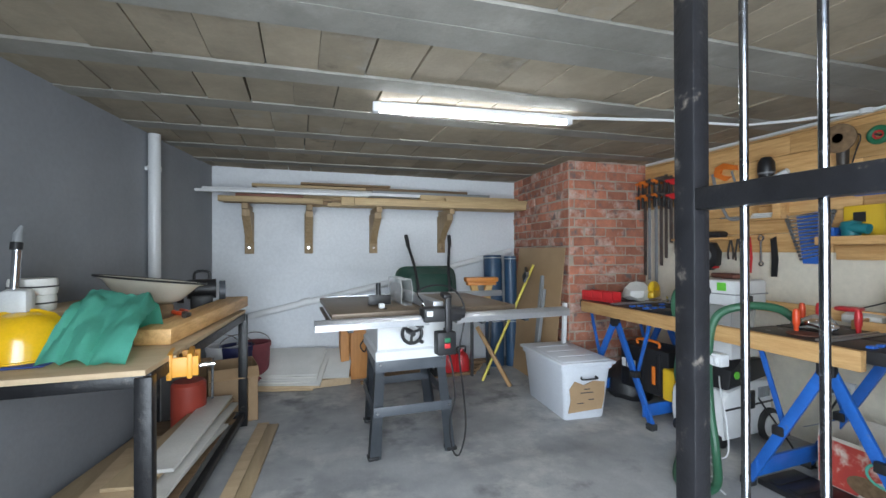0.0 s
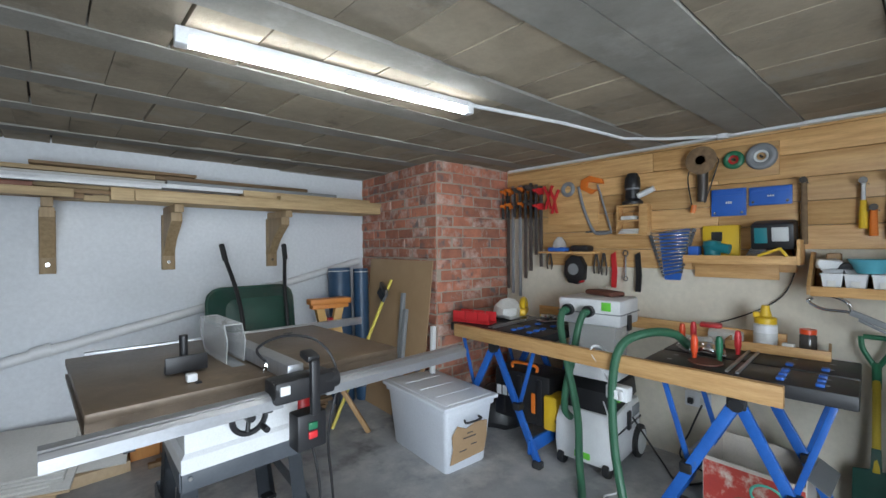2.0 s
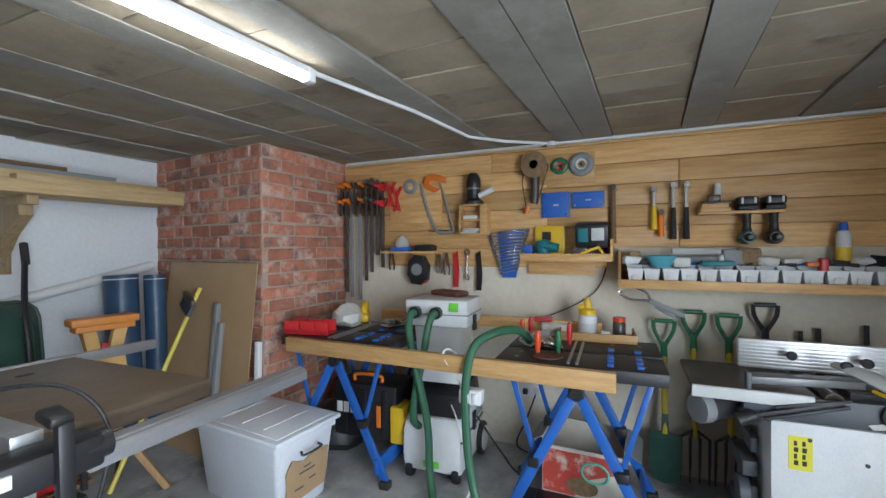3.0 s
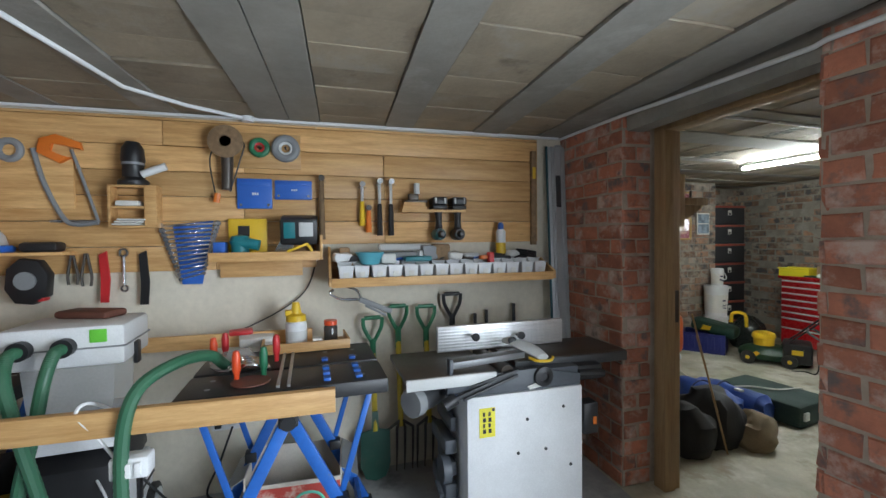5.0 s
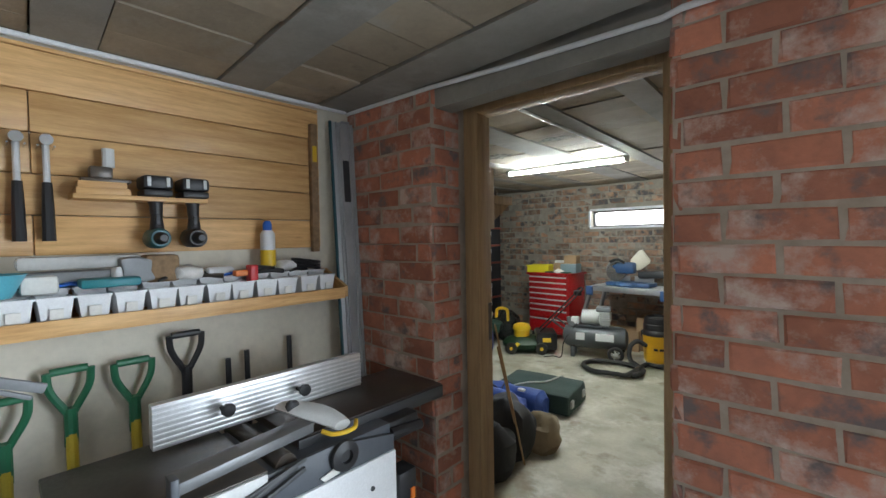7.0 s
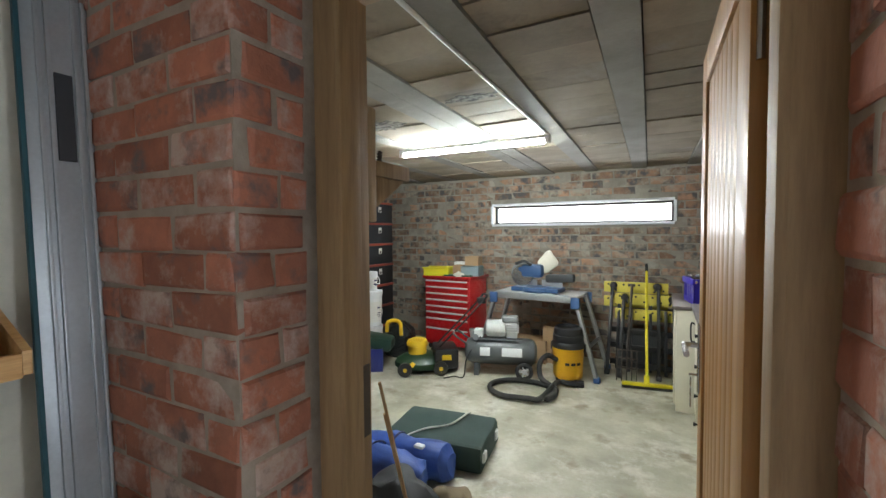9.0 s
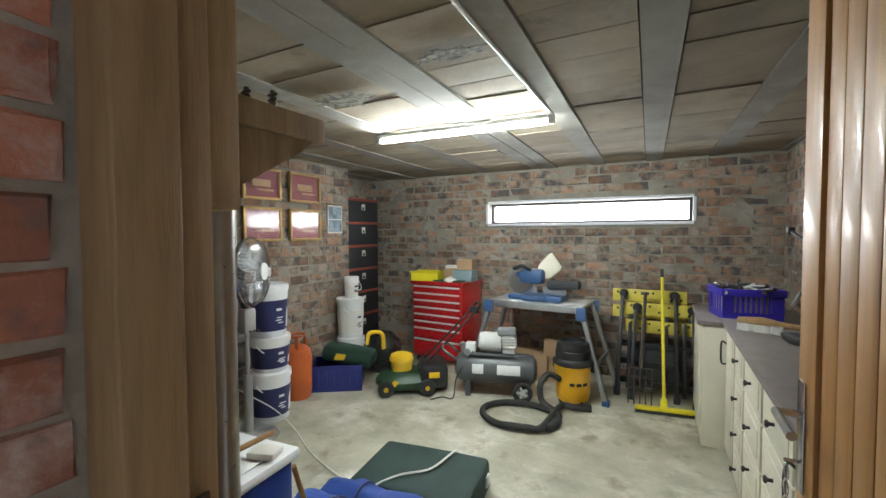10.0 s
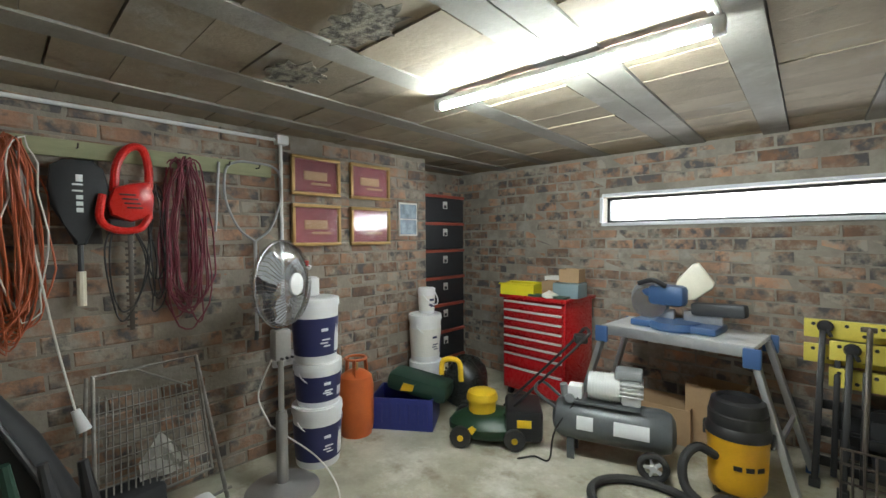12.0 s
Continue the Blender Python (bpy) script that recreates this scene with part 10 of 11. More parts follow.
def wand_bag():
    w = thing("golf_bag", "long black bag leaning beside the wire trolley", "bag", (4.30, -1.10, 0))
    bm = B()
    tube(bm, [(-0.02, -0.26, 0.02), (0.02, -0.19, 0.34), (0.08, -0.07, 0.64), (0.14, 0.05, 0.88)], [0.075, 0.085, 0.075, 0.05], 16)
    part("bag", bm, M_BLACKNYL, w)
    bm = B()
    tube(bm, [(-0.07, -0.24, 0.25), (-0.05, -0.14, 0.50), (0.04, -0.01, 0.78)], 0.012, 8)
    part("strap", bm, M_BLACK, w)
    for k in range(3):
        g = thing("garden_tool", "dark tool head heaped by the black bag", "tool", (4.14 - 0.04 * k, -1.40 + 0.10 * k, 0), 30 * k, "tools by the bag")
        bm = B()
        tube(bm, [(0, 0, 0), (0.02, 0.03, 0.42), (0.05, 0.05, 0.58 + 0.06 * k)], [0.04, 0.03, 0.018], 10)
        part("head", bm, (M_BLACK, M_DARK, M_MOWER2)[k], g)
    t = thing("pendant_plug", "white cable socket hanging on its flex", "cable socket", (4.60, -1.37, 0.56))
    bm = B()
    tube(bm, [(0, 0.0, 0.10), (-0.02, -0.03, 0.0)], [0.018, 0.03], 12)
    part("socket", bm, M_WHITEP, t)
    bm = B()
    tube(bm, [(0, 0.0, 0.10), (0.05, 0.06, 0.45), (0.12, 0.12, 0.9), (0.14, 0.16, 1.3)], 0.005, 6, 5)
    part("flex", bm, M_PAPER, t)


wand_bag()


def cooler():
    c = thing("cool_box", "blue cool box with a white lid", "cool box", (3.63, -1.55, 0), 5)
    bm = B()
    box(bm, (-0.29, -0.19, 0), (0.29, 0.19, 0.33), 0.025)
    part("tub", bm, M_COOL, c)
    bm = B()
    box(bm, (-0.32, -0.215, 0.33), (0.32, 0.215, 0.385), 0.02)
    box(bm, (-0.26, -0.16, 0.385), (0.26, 0.16, 0.392), 0.003)
    part("lid", bm, M_WHITEP, c)
    h = thing("mallet", "wooden-handled mallet lying on the cool box", "mallet", (3.48, -1.55, 0.395), 0)
    bm = B()
    tube(bm, [(0.05, 0.10, 0.02), (-0.02, -0.02, 0.06), (-0.09, -0.13, 0.10)], 0.014, 10)
    part("handle", bm, M_WOODH, h)
    s = thing("white_tray", "small white tray on the cool box", "tray", (3.40, -1.63, 0.395), 20)
    bm = B()
    box(bm, (-0.07, -0.05, 0), (0.07, 0.05, 0.035), 0.01)
    part("tray", bm, M_PAPER, s)


M_COOL = plastic("cool_box_blue", (0.02, 0.05, 0.26), 0.4)
cooler()


def canvas_case():
    c = thing("canvas_case", "flat dark green canvas case tied with cord", "case", (2.88, -2.22, 0), 8)
    bm = B()
    box(bm, (-0.33, -0.25, 0.0), (0.33, 0.22, 0.17), 0.025)
    bmesh.ops.subdivide_edges(bm, edges=bm.edges[:], cuts=2, use_grid_fill=True)
    for v in bm.verts:
        v.co += noise.noise_vector(v.co * 7) * 0.012
        v.co.z = max(0, v.co.z)
    part("case", bm, M_CANVAS, c)
    bm = B()
    tube(bm, [(-0.10, -0.26, 0.12), (-0.12, -0.23, 0.18), (-0.06, 0.0, 0.185), (0.08, 0.12, 0.185), (0.2, 0.24, 0.15), (0.35, 0.3, 0.02), (0.6, 0.25, 0.01)], 0.006, 6, 6)
    part("cord", bm, M_PAPER, c)
    for x in (-0.25, 0.25):
        bm = B()
        box(bm, (-0.345, x * 0.6 - 0.03, 0.06), (-0.325, x * 0.6 + 0.03, 0.12), 0.004)
        part("buckle", bm, M_PALEGREY, c)
    for x, y, z, l, a in ((2.95, -1.88, 0.11, 0.62, 6), (3.0, -1.70, 0.12, 0.60, -6)):
        s = thing("sleeping_bag", "rolled blue nylon sleeping bag", "sleeping bag", (x, y, 0), a, "blue sleeping bags")
        bm = B()
        lathe(bm, [(0, -l / 2), (0.06, -l / 2), (0.105, -l / 2 + 0.05), (0.118, -0.08), (0.11, 0.0), (0.12, 0.10), (0.10, l / 2 - 0.05), (0.05, l / 2), (0, l / 2)], (0, 0, z), 20, pose(0, 0, 0, 0, 90, 0))
        bmesh.ops.subdivide_edges(bm, edges=bm.edges[:], cuts=2, use_grid_fill=True)
        for v in bm.verts:
            q = noise.noise_vector(v.co * 12 + Vector((a, 0, 0))) * 0.022
            v.co += q
            v.co.z = max(0.0, v.co.z)
        part("roll", bm, M_NYLON, s)
        bm = B()
        tube(bm, [(0.05, 0.122 * math.cos(q), z + 0.122 * math.sin(q)) for q in (2 * math.pi * i / 20 for i in range(20))], 0.006, 6, closed=True)
        part("strap", bm, M_NAVY, s)
    t = thing("white_tag", "white plastic tag on the sleeping bag", "tag", (2.80, -1.80, 0.225))
    bm = B()
    box(bm, (-0.03, -0.02, 0), (0.03, 0.02, 0.02), 0.008)
    part("tag", bm, M_WHITEP, t)


canvas_case()


# White plastic pipe; the grey base colour stands in for the door frame's shade.
M_PIPE_SHADE = mat("shaded_plastic_pipe", (0.36, 0.345, 0.32), (0.26, 0.245, 0.22), 0.32, 0.6, scale=5, bump=0.03)


def door_side():
    t = thing("timber_bracket_shelf", "dark rough timber bracket shelf behind the door frame", "shelf", (2.26, -0.66, 1.5))
    bm = B()
    box(bm, (2.235, -0.850, 1.625), (2.43, -0.622, 1.668), 0.004)
    part("ledge", bm, M_PINE_Z, t, here=False)
    bm = B()
    box(bm, (2.225, -0.672, 1.50), (2.30, -0.622, 1.80), 0.004)
    part("upright", bm, M_PINE_Z, t, here=False)
    bm = B()
    prism(bm, [(-0.672, 1.625), (-0.83, 1.625), (-0.80, 1.605), (-0.70, 1.545), (-0.672, 1.53)], 0.035, pose(2.242, 0, 0, 90, 0, 90), 0.002)
    part("gusset", bm, M_PINE_Z, t, here=False)
    for k, (x, y, h) in enumerate(((2.375, -0.765, 0.065), (2.36, -0.785, 0.06), (2.31, -0.80, 0.05))):
        b = thing("auger_bit", "dark auger bit standing in the shelf", "drill bit", (x, y, 1.668), 0, "auger bits")
        bm = B()
        tube(bm, [(0, 0, 0), (0, 0, h)], 0.0045, 8)
        part("shank", bm, M_IRON, b)
        bm = B()
        tube(bm, [(0.006 * math.cos(i * 1.3), 0.006 * math.sin(i * 1.3), h * 0.15 + h * 0.8 * i / 24) for i in range(24)], 0.0035, 6)
        part("flute", bm, M_IRON, b)
    p = thing("plastic_pipe_post", "white plastic pipe by the door frame, greyed for shade", "pipe", (2.325, -0.706, 0))
    bm = B()
    tube(bm, [(0, 0, 0), (0, 0, 1.62)], 0.0215, 18)
    part("pipe", bm, M_PIPE_SHADE, p)
    for k, (z, h, r, m, lid) in enumerate(((0, 0.34, 0.10, M_WHITEP, M_WHITEP), (0.34, 0.30, 0.095, M_PAPER, M_WHITEP), (0.64, 0.31, 0.09, M_PAPER, M_DARK), (0.95, 0.155, 0.075, M_WHITEP, M_WHITEP), (1.125, 0.095, 0.06, M_LIMEY, M_YEL))):
        tub("storage_tub", ("pale plastic tub in a stack behind the door frame", "lime tub with a yellow lid on the stack")[k == 4], (2.92, -0.92, z - 0.02 * (z > 1)), r, h, m, None, lid, "tubs behind the frame", False)
    d = thing("red_drum", "slim faded red drum standing by the tub stack", "drum", (3.06, -1.03, 0))
    bm = B()
    lathe(bm, [(0, 0), (0.065, 0), (0.07, 0.02), (0.07, 0.66), (0.06, 0.69), (0, 0.69)], (0, 0, 0), 22)
    part("drum", bm, M_REDDRUM, d)
    o = thing("orange_bottle", "small orange bottle standing on the red drum", "bottle", (3.06, -1.03, 0.69), 0)
    bm = B()
    lathe(bm, [(0, 0), (0.03, 0), (0.032, 0.01), (0.032, 0.07), (0.016, 0.095), (0.016, 0.11), (0, 0.11)], (0, 0, 0), 16)
    part("bottle", bm, M_ORANGE4, o)
    # dark heap just inside the doorway
    for x, y, r, h, m, lab in ((2.62, -1.30, 0.18, 0.38, M_BLACKNYL, "dark bag heaped beside the doorway"), (2.55, -1.02, 0.15, 0.30, M_BLACKNYL, "dark bag heaped beside the doorway"), (2.47, -1.50, 0.13, 0.22, M_TAN, "tan canvas bag on the floor")):
        b = thing("holdall", lab, "bag", (x, y, 0), 0, "bags by the doorway")
        bm = B()
        lathe(bm, [(0, 0), (r, 0), (r * 1.15, h * 0.25), (r, h * 0.7), (r * 0.5, h * 0.95), (0, h)], (0, 0, 0), 18)
        bmesh.ops.subdivide_edges(bm, edges=bm.edges[:], cuts=1, use_grid_fill=True)
        for v in bm.verts:
            v.co += noise.noise_vector(v.co * 9 + Vector((x * 5, 0, 0))) * 0.05
            v.co.z = max(0, v.co.z)
        part("bag", bm, m, b)
    for k, (x, y, h) in enumerate(((2.42, -0.98, 0.95), (2.46, -1.06, 0.80))):
        r = thing("cane", "thin pale cane leaning by the door frame", "cane", (x, y, 0), 0, "canes")
        bm = B()
        tube(bm, [(0.03 * k, -0.25, 0), (0.0, 0.05, h)], 0.006, 7)
        part("cane", bm, M_WOODH, r)


M_LIMEY = plastic("lime_tub", (0.55, 0.62, 0.10), 0.4)
M_TAN = mat("tan_canvas", (0.26, 0.20, 0.125), (0.18, 0.135, 0.08), 0.8, scale=9, bump=0.2)
door_side()


def cabinets():
    def unit(y0, y1, x1, label, doors):
        c = thing("base_cabinet", label, "cabinet", (0.84, (y0 + y1) / 2, 0), 0, "cream base cabinets")
        w = (y1 - y0) / 2
        d = x1 - 0.84
        bm = B()
        box(bm, (0.0, -w, 0.0), (d - 0.022, w, 0.865), 0.003)
        part("carcass", bm, M_OFFWHITE, c)
        for kind, a, b, z0, z1 in doors:
            bm = B()
            ya, yb = -w + (2 * w) * a + 0.003, -w + (2 * w) * b - 0.003
            box(bm, (d - 0.021, ya, z0), (d, yb, z1), 0.003)
            f = part(kind, bm, M_OFFWHITE, c)
            bm = B()
            box(bm, (d - 0.002, ya + 0.045, z0 + 0.04), (d + 0.004, yb - 0.045, z1 - 0.04), 0.003)
            part("raised_panel", bm, M_OFFWHITE, f)
            bm = B()
            if kind == "drawer":
                q = Vector((d, (ya + yb) / 2, (z0 + z1) / 2))
                tube(bm, [q, q + Vector((0.018, 0, 0)), q + Vector((0.028, 0, 0)), q + Vector((0.034, 0, 0))], [0.007, 0.007, 0.016, 0.010], 10)
                part("knob", bm, M_BLACK, f)
            else:
                q = Vector((d, ya + 0.03, z1 - 0.12))
                tube(bm, [q, q + Vector((0.03, 0, 0.01)), q + Vector((0.03, 0, -0.12)), q + Vector((0, 0, -0.13))], 0.006, 8, 4)
                part("handle", bm, M_BLACK, f)
        return c
    dr = [("drawer", 0, 1, 0.66, 0.86), ("drawer", 0, 1, 0.45, 0.65), ("drawer", 0, 1, 0.26, 0.44), ("drawer", 0, 1, 0.06, 0.25)]
    unit(-3.58, -3.22, 1.355, "cream base cabinet with a panelled door", [("door", 0, 1, 0.06, 0.86)])
    unit(-3.21, -2.90, 1.35, "cream base cabinet with drawers", dr)
    unit(-2.89, -2.45, 1.345, "cream base cabinet with drawers", dr)
    unit(-2.44, -1.95, 1.34, "cream base cabinet with drawers", dr)
    unit(-1.94, -1.45, 1.335, "cream base cabinet with a panelled door", [("door", 0, 1, 0.06, 0.86)])
    c = thing("base_cabinet", "plain cream end cabinet below the blue basket", "cabinet", (1.1, -4.0, 0), 0, "cream base cabinets")
    bm = B()
    box(bm, (-0.26, -0.36, 0), (0.385, 0.37, 0.835), 0.004)
    part("carcass", bm, M_OFFWHITE, c)
    for y0, y1 in ((-0.355, -0.004), (0.004, 0.365)):
        bm = B()
        box(bm, (0.385, y0, 0.06), (0.402, y1, 0.83), 0.003)
        part("door", bm, M_OFFWHITE, c)
    t = thing("worktop", "brown-grey laminate worktop with rounded edge", "worktop", (1.1, -2.6, 0.866))
    bm = B()
    prism(bm, [(0.835, -1.44), (1.36, -1.44), (1.385, -3.60), (0.835, -3.60)], 0.034, Matrix.Translation((0, 0, 0.866)), 0.006)
    part("top", bm, M_COUNTER, t, here=False)
    t2 = thing("worktop", "brown-grey laminate worktop under the basket", "worktop", (1.1, -3.7, 0.856))
    bm = B()
    prism(bm, [(0.835, -3.62), (1.52, -3.62), (1.52, -4.40), (0.835, -4.40)], 0.03, Matrix.Translation((0, 0, 0.836)), 0.006)
    part("top", bm, M_COUNTER, t2, here=False)


cabinets()


def basket():
    b = thing("blue_basket", "blue plastic basket heaped with hand tools", "basket", (1.22, -3.92, 0.867), 12)
    a, c, h = 0.18, 0.145, 0.21
    bm = B()
    box(bm, (-a, -c, 0), (a, c, 0.012), 0.003)
    box(bm, (-a - 0.012, -c - 0.012, h - 0.05), (a + 0.012, -c + 0.004, h), 0.004)
    box(bm, (-a - 0.012, c - 0.004, h - 0.05), (a + 0.012, c + 0.012, h), 0.004)
    box(bm, (-a - 0.012, -c, h - 0.05), (-a + 0.004, c, h), 0.004)
    box(bm, (a - 0.004, -c, h - 0.05), (a + 0.012, c, h), 0.004)
    box(bm, (-a, -c, 0.012), (a, -c + 0.004, 0.05))
    box(bm, (-a, c - 0.004, 0.012), (a, c, 0.05))
    box(bm, (a - 0.004, -c, 0.012), (a, c, 0.05))
    box(bm, (-a, -c, 0.012), (-a + 0.004, c, 0.05))
    part("shell", bm, M_PURPLE, b)
    for x0, x1 in ((-a, -a + 0.07), (a - 0.07, a)):
        for y in (-c, c - 0.004):
            bm = B()
            box(bm, (x0, y, 0.05), (x1, y + 0.004, h - 0.05))
            part("corner_panel", bm, M_PURPLE, b)
    for k in range(7):
        x = -a + 0.075 + k * 0.031
        for y in (-c, c - 0.004):
            bm = B()
            box(bm, (x, y, 0.05), (x + 0.015, y + 0.004, h - 0.05))
            part("slat", bm, M_PURPLE, b)
    for k in range(6):
        y = -c + 0.02 + k * 0.05
        for x in (-a, a - 0.004):
            bm = B()
            box(bm, (x, y, 0.05), (x + 0.004, y + 0.024, h - 0.05))
            part("slat", bm, M_PURPLE, b)
    bm = B()
    box(bm, (-a + 0.012, -c + 0.012, 0.013), (a - 0.012, c - 0.012, 0.15), 0.02)
    part("lining", bm, M_PAPER, b, "crumpled pale packaging inside")
    rb = random.Random(31)
    for k in range(16):
        bm = B()
        x, y = rb.uniform(-a * 0.8, a * 0.8), rb.uniform(-c * 0.8, c * 0.8)
        p = Vector((x, y, 0.15))
        q = Vector((rb.uniform(-a, a) * 0.9, rb.uniform(-c, c) * 0.9, h + rb.uniform(-0.01, 0.03)))
        tube(bm, [p, (p + q) / 2 + Vector((0, 0, 0.03)), q], rb.uniform(0.007, 0.016), 8, 4)
        part("stored_rod", bm, (M_GREYP, M_DARK, M_PALEGREY, M_CHROME)[k % 4], b)
    r = random.Random(6)
    for k in range(14):
        t = thing("hand_tool", "steel spanner or plier heaped in the basket", "hand tool", (1.22 + r.uniform(-0.14, 0.14), -3.92 + r.uniform(-0.1, 0.1), 1.03 + r.uniform(0, 0.03)), r.uniform(0, 180), "tools in the basket")
        bm = B()
        l = r.uniform(0.07, 0.13)
        tube(bm, [(-l, 0, 0), (0, 0, r.uniform(0.0, 0.03)), (l, 0, r.uniform(0, 0.04))], [0.008, 0.009, 0.014], 8)
        part("shaft", bm, (M_CHROME, M_IRON, M_BLACK)[k % 3], t)


M_PURPLE = plastic("violet_blue_plastic", (0.045, 0.03, 0.46), 0.4)
basket()


def counter_items():
    b = thing("hand_brush", "wooden banister brush with pale bristles", "brush", (1.20, -3.22, 0.90), 160)
    bm = B()
    tube(bm, [(-0.14, 0, 0.05), (-0.02, 0, 0.058), (0.07, 0.0, 0.05), (0.15, 0, 0.05)], [0.022, 0.026, 0.018, 0.014], 10)
    part("stock", bm, M_WOODH, b)
    bm = B()
    for k in range(18):
        for y in (-0.014, 0.004, 0.02):
            x = -0.135 + k * 0.012
            bar(bm, (x, y, 0.045), (x + 0.004 * math.sin(k), y * 1.9 - 0.01, 0.0), 0.009, 0.009)
    part("bristles", bm, M_PAPER, b, "", kind="stuff")
    g = thing("work_glove", "dark work glove lying on the worktop", "glove", (1.06, -3.0, 0.90), 20)
    bm = B()
    box(bm, (-0.14, -0.08, 0), (0.10, 0.08, 0.05), 0.02)
    bmesh.ops.subdivide_edges(bm, edges=bm.edges[:], cuts=1, use_grid_fill=True)
    for v in bm.verts:
        v.co += noise.noise_vector(v.co * 16) * 0.022
        v.co.z = max(0, v.co.z)
    part("glove", bm, M_BLACKNYL, g)
    s = thing("spray_can", "black spray can with a lime label", "spray can", (0.98, -3.36, 0.90))
    bm = B()
    lathe(bm, [(0, 0), (0.033, 0), (0.034, 0.01), (0.034, 0.15), (0.03, 0.16), (0.03, 0.195), (0, 0.2)], (0, 0, 0), 18)
    part("can", bm, M_BLACK, s)
    bm = B()
    lathe(bm, [(0.0345, 0.03), (0.0352, 0.032), (0.0352, 0.13), (0.0345, 0.132)], (0, 0, 0), 18)
    part("label", bm, M_LIMEY, s)
    t = thing("pale_brush", "flat paint brush with wooden handle", "brush", (0.97, -3.12, 0.90), 60)
    bm = B()
    tube(bm, [(-0.12, 0, 0.03), (0.06, 0, 0.06)], [0.008, 0.014], 8)
    box(bm, (0.06, -0.02, 0.05), (0.12, 0.02, 0.07), 0.005)
    part("handle", bm, M_WOODH, t)
    c = thing("speed_gun", "black clamp tool hung on the brick wall", "clamp", (0.86, -3.55, 1.25))
    bm = B()
    box(bm, (0.0, -0.09, 0.0), (0.10, 0.07, 0.02), 0.006)
    box(bm, (0.02, -0.05, 0.02), (0.08, 0.04, 0.14), 0.015)
    tube(bm, [(0.06, -0.02, 0.12), (0.12, -0.32, 0.22)], 0.012, 8)
    box(bm, (0.10, -0.36, 0.20), (0.14, -0.30, 0.25), 0.01)
    part("body", bm, M_BLACK, c)
    d = thing("steel_rod", "grey steel rod leaning in the corner", "rod", (0.90, -3.75, 0.89))
    bm = B()
    tube(bm, [(0.10, 0.05, 0.10), (-0.02, -0.03, 0.30)], 0.010, 8)
    part("rod", bm, M_GREYP, d)


counter_items()


def folded_benches():
    for n, (x, dy, rows, l) in enumerate(((1.86, 0.0, (0.875, 0.72), 0.31), (1.73, 0.06, (0.76, 0.60), 0.32))):
        w = thing("folded_workmate", "folded workbench with yellow jaws leaning on the wall", "workbench", (x, -4.66 + dy, 0), 0, "folded yellow benches")
        z = rows[0]
        for k, zz in enumerate(rows):
            bm = B()
            box(bm, (-l, 0.0, zz - 0.058), (l, 0.032, zz + 0.055), 0.004)
            j = part("jaw", bm, M_LEMON, w, "yellow bench jaw with peg holes")
            for q in range(8):
                bm = B()
                xx = -l + 0.045 + q * (2 * l - 0.09) / 7
                up = 0.027 if q % 2 else -0.024
                tube(bm, [(xx, 0.029, zz + up), (xx, 0.0335, zz + up)], 0.011, 10)
                part("peg_hole", bm, M_BLACK, j)
        for q in (-1, 1):
            bm = B()
            bar(bm, (q * (l - 0.09), 0.06, z + 0.01), (q * (l - 0.07), 0.30, 0.03), 0.032, 0.034, 0.005)
            part("leg", bm, M_BLACK, w)
            bm = B()
            bar(bm, (q * (l - 0.16), 0.05, z - 0.1), (q * (l - 0.15), 0.18, 0.03), 0.03, 0.03, 0.005)
            part("leg", bm, M_BLACK, w)
            bm = B()
            box(bm, (q * (l - 0.07) - 0.026, 0.27, 0), (q * (l - 0.07) + 0.026, 0.33, 0.045), 0.006)
            part("foot", bm, M_RUBBER, w)
            bm = B()
            lathe(bm, [(0, 0), (0.034, 0), (0.04, 0.02), (0.03, 0.035), (0, 0.04)], (q * (l - 0.10), 0.045, z + 0.02), 14, pose(0, 0, 0, -90, 0, 0))
            bar(bm, (q * (l - 0.10), 0.07, z + 0.02), (q * (l - 0.13), 0.075, z - 0.04), 0.022, 0.02, 0.005)
            part("crank", bm, M_BLACK, w)
        for zz, d in ((0.10, 0.15), (0.27, 0.12), (0.43, 0.10)):
            bm = B()
            bar(bm, (-l + 0.08, d, zz), (l - 0.08, d, zz), 0.024, 0.055, 0.004)
            part("step", bm, M_BLACK, w)
        bm = B()
        prism(bm, [(-0.16, 0.13), (0.13, 0.13), (0.15, 0.40), (0.06, 0.44), (-0.09, 0.44), (-0.18, 0.38)], 0.02, pose(0, 0.10, 0, 90, 0, 0), 0.004)
        part("step_panel", bm, M_DARK, w)
    b = thing("yard_broom", "yellow plastic yard broom leaning on the benches", "broom", (1.71, -4.05, 0))
    bm = B()
    tube(bm, [(1.715, -4.06, 0.06), (1.75, -4.56, 1.06)], 0.013, 10)
    part("handle", bm, M_LEMON2, b, here=False)
    bm = B()
    tube(bm, [(1.7502, -4.563, 1.055), (1.754, -4.60, 1.13)], 0.015, 10)
    part("grip", bm, M_BLACK, b, here=False)
    bm = B()
    bar(bm, (1.925, -4.02, 0.045), (1.50, -4.09, 0.045), 0.05, 0.03, 0.008)
    bar(bm, (1.715, -4.055, 0.05), (1.717, -4.075, 0.13), 0.05, 0.05, 0.012)
    part("head", bm, M_LEMON2, b, here=False)
    bm = B()
    for k in range(40):
        p = Vector((1.92, -4.02, 0.035)).lerp(Vector((1.505, -4.09, 0.035)), k / 39)
        bar(bm, p, p + Vector((0.002, 0.01 * (-1) ** k, -0.035)), 0.008, 0.03)
    part("bristles", bm, M_DARK, b, "", here=False, kind="stuff")
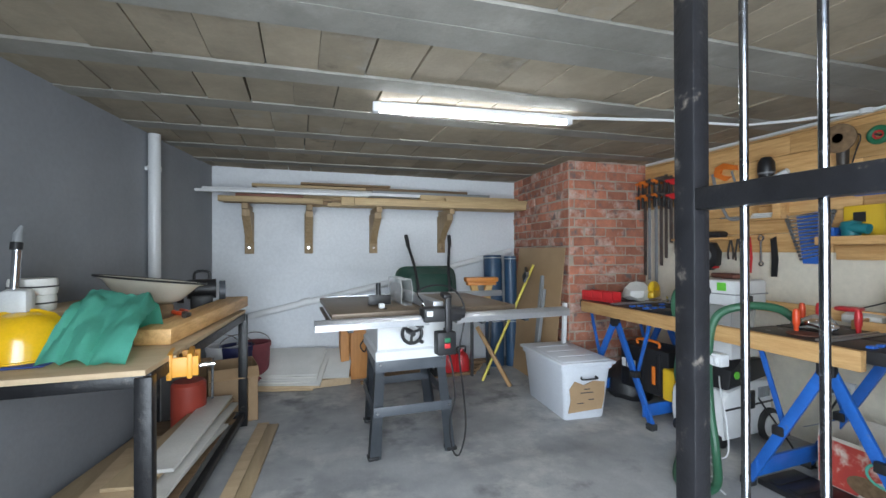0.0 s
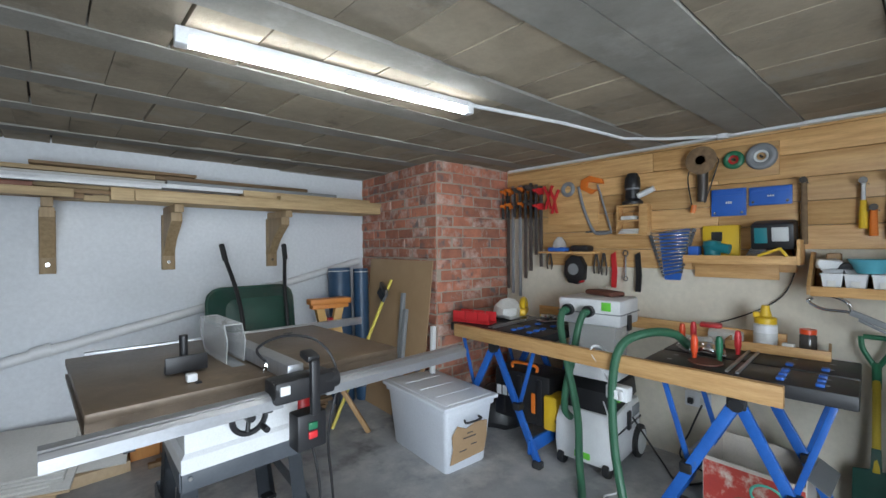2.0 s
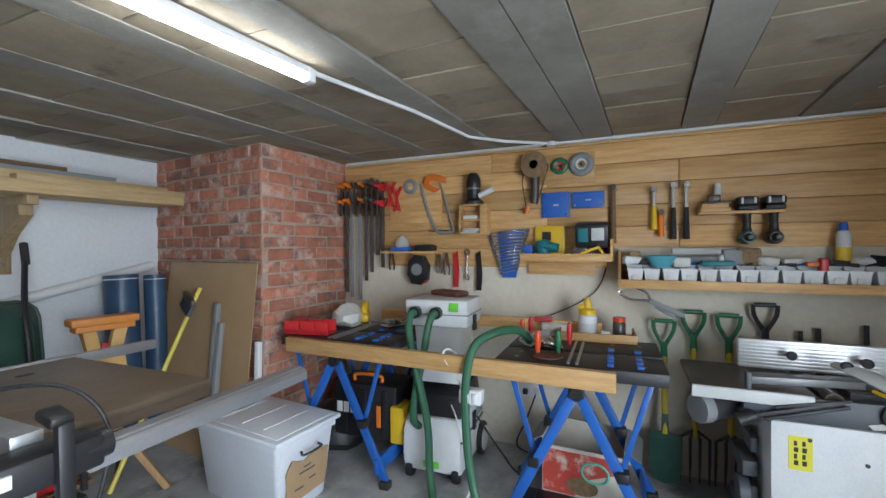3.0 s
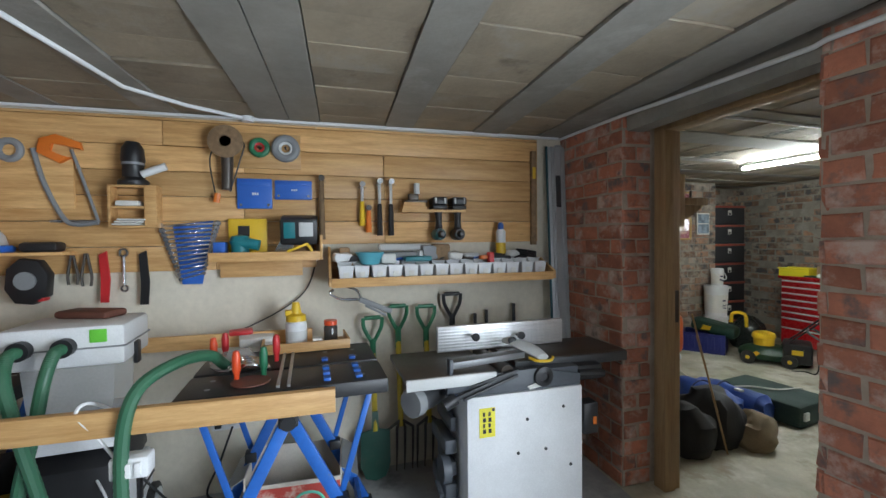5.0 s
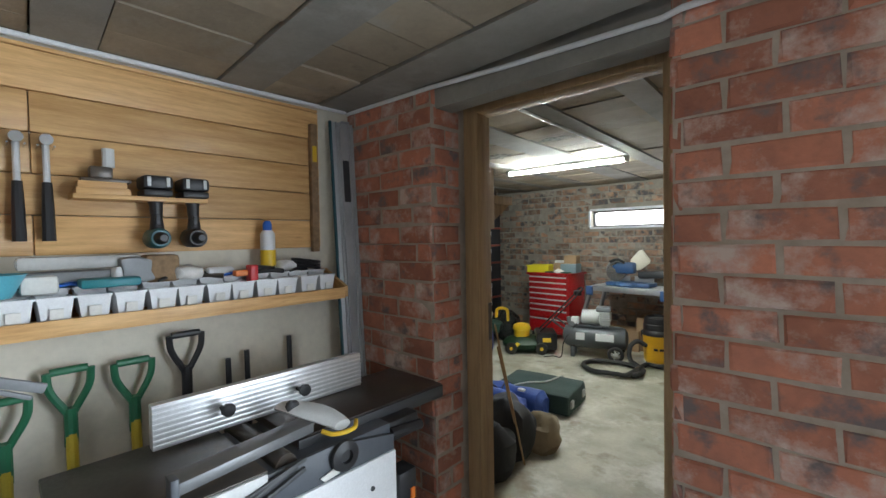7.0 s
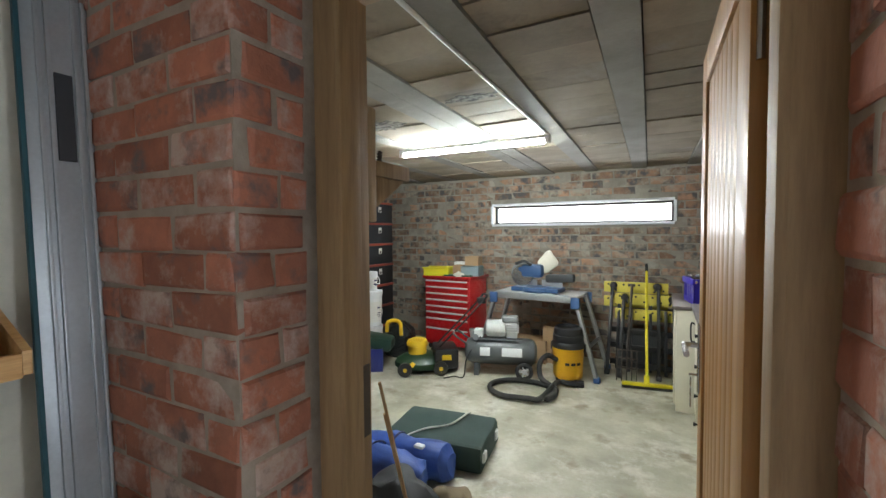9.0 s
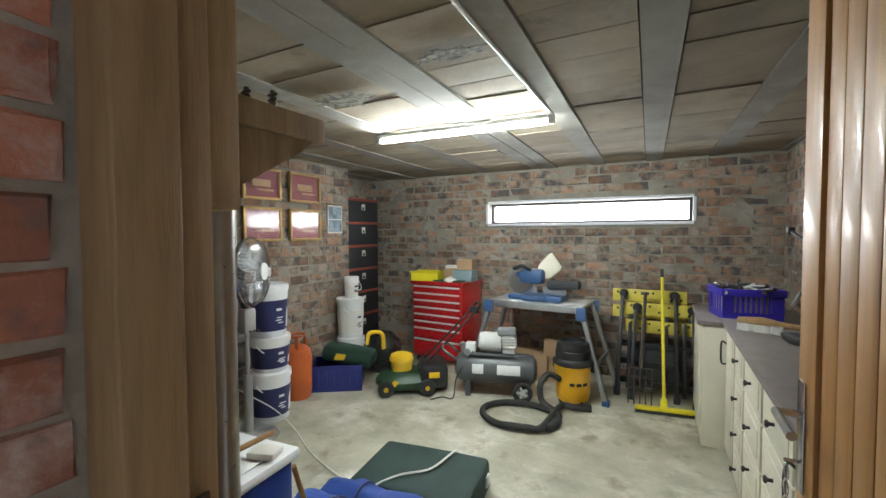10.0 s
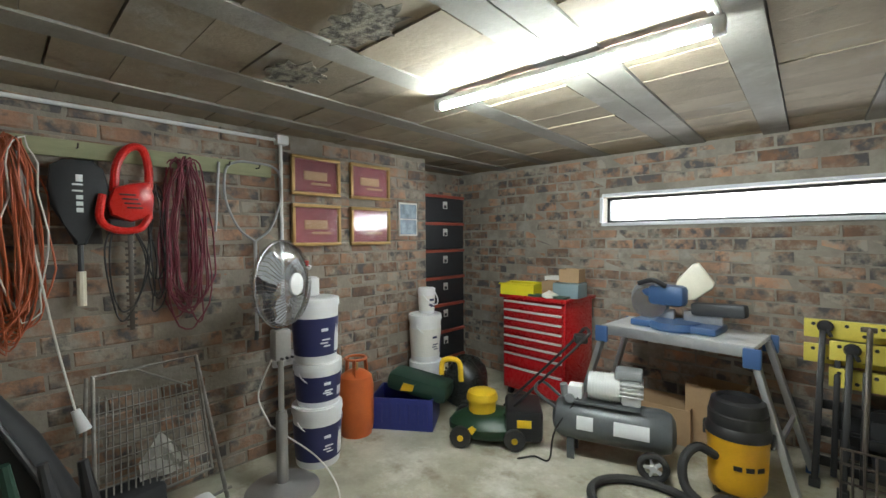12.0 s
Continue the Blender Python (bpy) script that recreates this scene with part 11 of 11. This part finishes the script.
    f = thing("garden_fork", "dark garden fork standing beside the broom", "fork", (1.90, -4.25, 0))
    bm = B()
    tube(bm, [(0, 0, 0.30), (-0.02, -0.25, 0.92)], 0.014, 8)
    box(bm, (-0.05, -0.27, 0.90), (0.02, -0.24, 0.93), 0.008)
    part("shaft", bm, M_IRON, f)
    for k in range(5):
        bm = B()
        tube(bm, [(-0.09 + k * 0.045, 0.01, 0.30), (-0.09 + k * 0.045, 0.06, 0.0)], 0.006, 6)
        part("tine", bm, M_IRON, f)
    for zz in (0.30, 0.22, 0.12):
        bm = B()
        tube(bm, [(-0.10, 0.01, zz), (0.10, 0.01, zz)], 0.007, 6)
        part("crossbar", bm, M_IRON, f)


folded_benches()


def ceiling_stains():
    r = random.Random(14)
    for x, y, a, b in ((3.72, -2.04, 0.17, 0.13), (3.17, -1.99, 0.19, 0.12), (2.45, -1.75, 0.16, 0.06)):
        bm = B()
        out = []
        for k in range(30):
            q = 2 * math.pi * k / 30
            s = 0.62 + 0.5 * r.random()
            out.append((x + a * s * math.cos(q), y + b * s * math.sin(q)))
        prism(bm, out, 0.002, Matrix.Translation((0, 0, H2 - 0.0135)))
        tagged(part("ceiling_stain", bm, M_STAIN2), "dark mould and crumbled plaster on the ceiling", "stain", kind="structure")


M_STAIN2 = mat("crumbled_mould", (0.26, 0.235, 0.18), (0.05, 0.042, 0.032), 0.95, scale=26, bump=1.0, fine=70, contrast=0.25)
ceiling_stains()


def under_platform():
    open_box("carton", "brown cardboard box under the platform", "carton", (2.95, -4.5, 0), 4, (0.2, 0.15, 0.25), M_CARD, 0.005)
    open_box("carton", "brown cardboard box under the platform", "carton", (2.62, -4.55, 0), -6, (0.16, 0.12, 0.42), M_CARD, 0.005)


under_platform()

# ---- masonry pieces ----
RED, STOCK = (M_BRICK, M_BRICK_J), (M_STOCK, M_STOCK_J)
bricks(PIER_R, (0.73, -0.328), (1.328, -0.328), H1, RED, (1.2, -0.3), seed=2)
bricks(PIER_R, (1.33, -0.328), (1.33, -0.50), H1, RED, (1.3, -0.4), seed=3, module=0.172)
bricks(PIER_L, (2.318, -0.318), (2.95, -0.318), H1, RED, (2.3, -0.3), seed=4)
bricks(PIER_L, (2.315, -0.503), (2.315, -0.318), H1, RED, (2.3, -0.4), seed=5, module=0.178)
bricks(CHIM, (2.95, 3.475), (2.08, 3.505), H1, RED, (2.1, 3.5), seed=6)
bricks(CHIM, (2.075, 3.51), (2.21, 4.82), H1, RED, (2.1, 3.5), seed=7)
bricks(SOUTH, (0.82, -4.86), (5.26, -4.86), H2, STOCK, (2.6, -4.8), holes=[(0.66, 2.76, 1.55, 1.82)], proud=0.003, seed=8)
bricks(EAST, (4.80, -3.86), (4.80, -0.64), H2, STOCK, (4.8, -2.8), proud=0.003, seed=9)
bricks(NOOK, (5.26, -4.85), (5.26, -3.87), H2, STOCK, (5.2, -4.4), proud=0.003, seed=10, limit=60)
bricks(WEST2, (0.82, -0.64), (0.82, -4.85), H2, STOCK, (0.8, -4.4), proud=0.003, seed=11, limit=200)
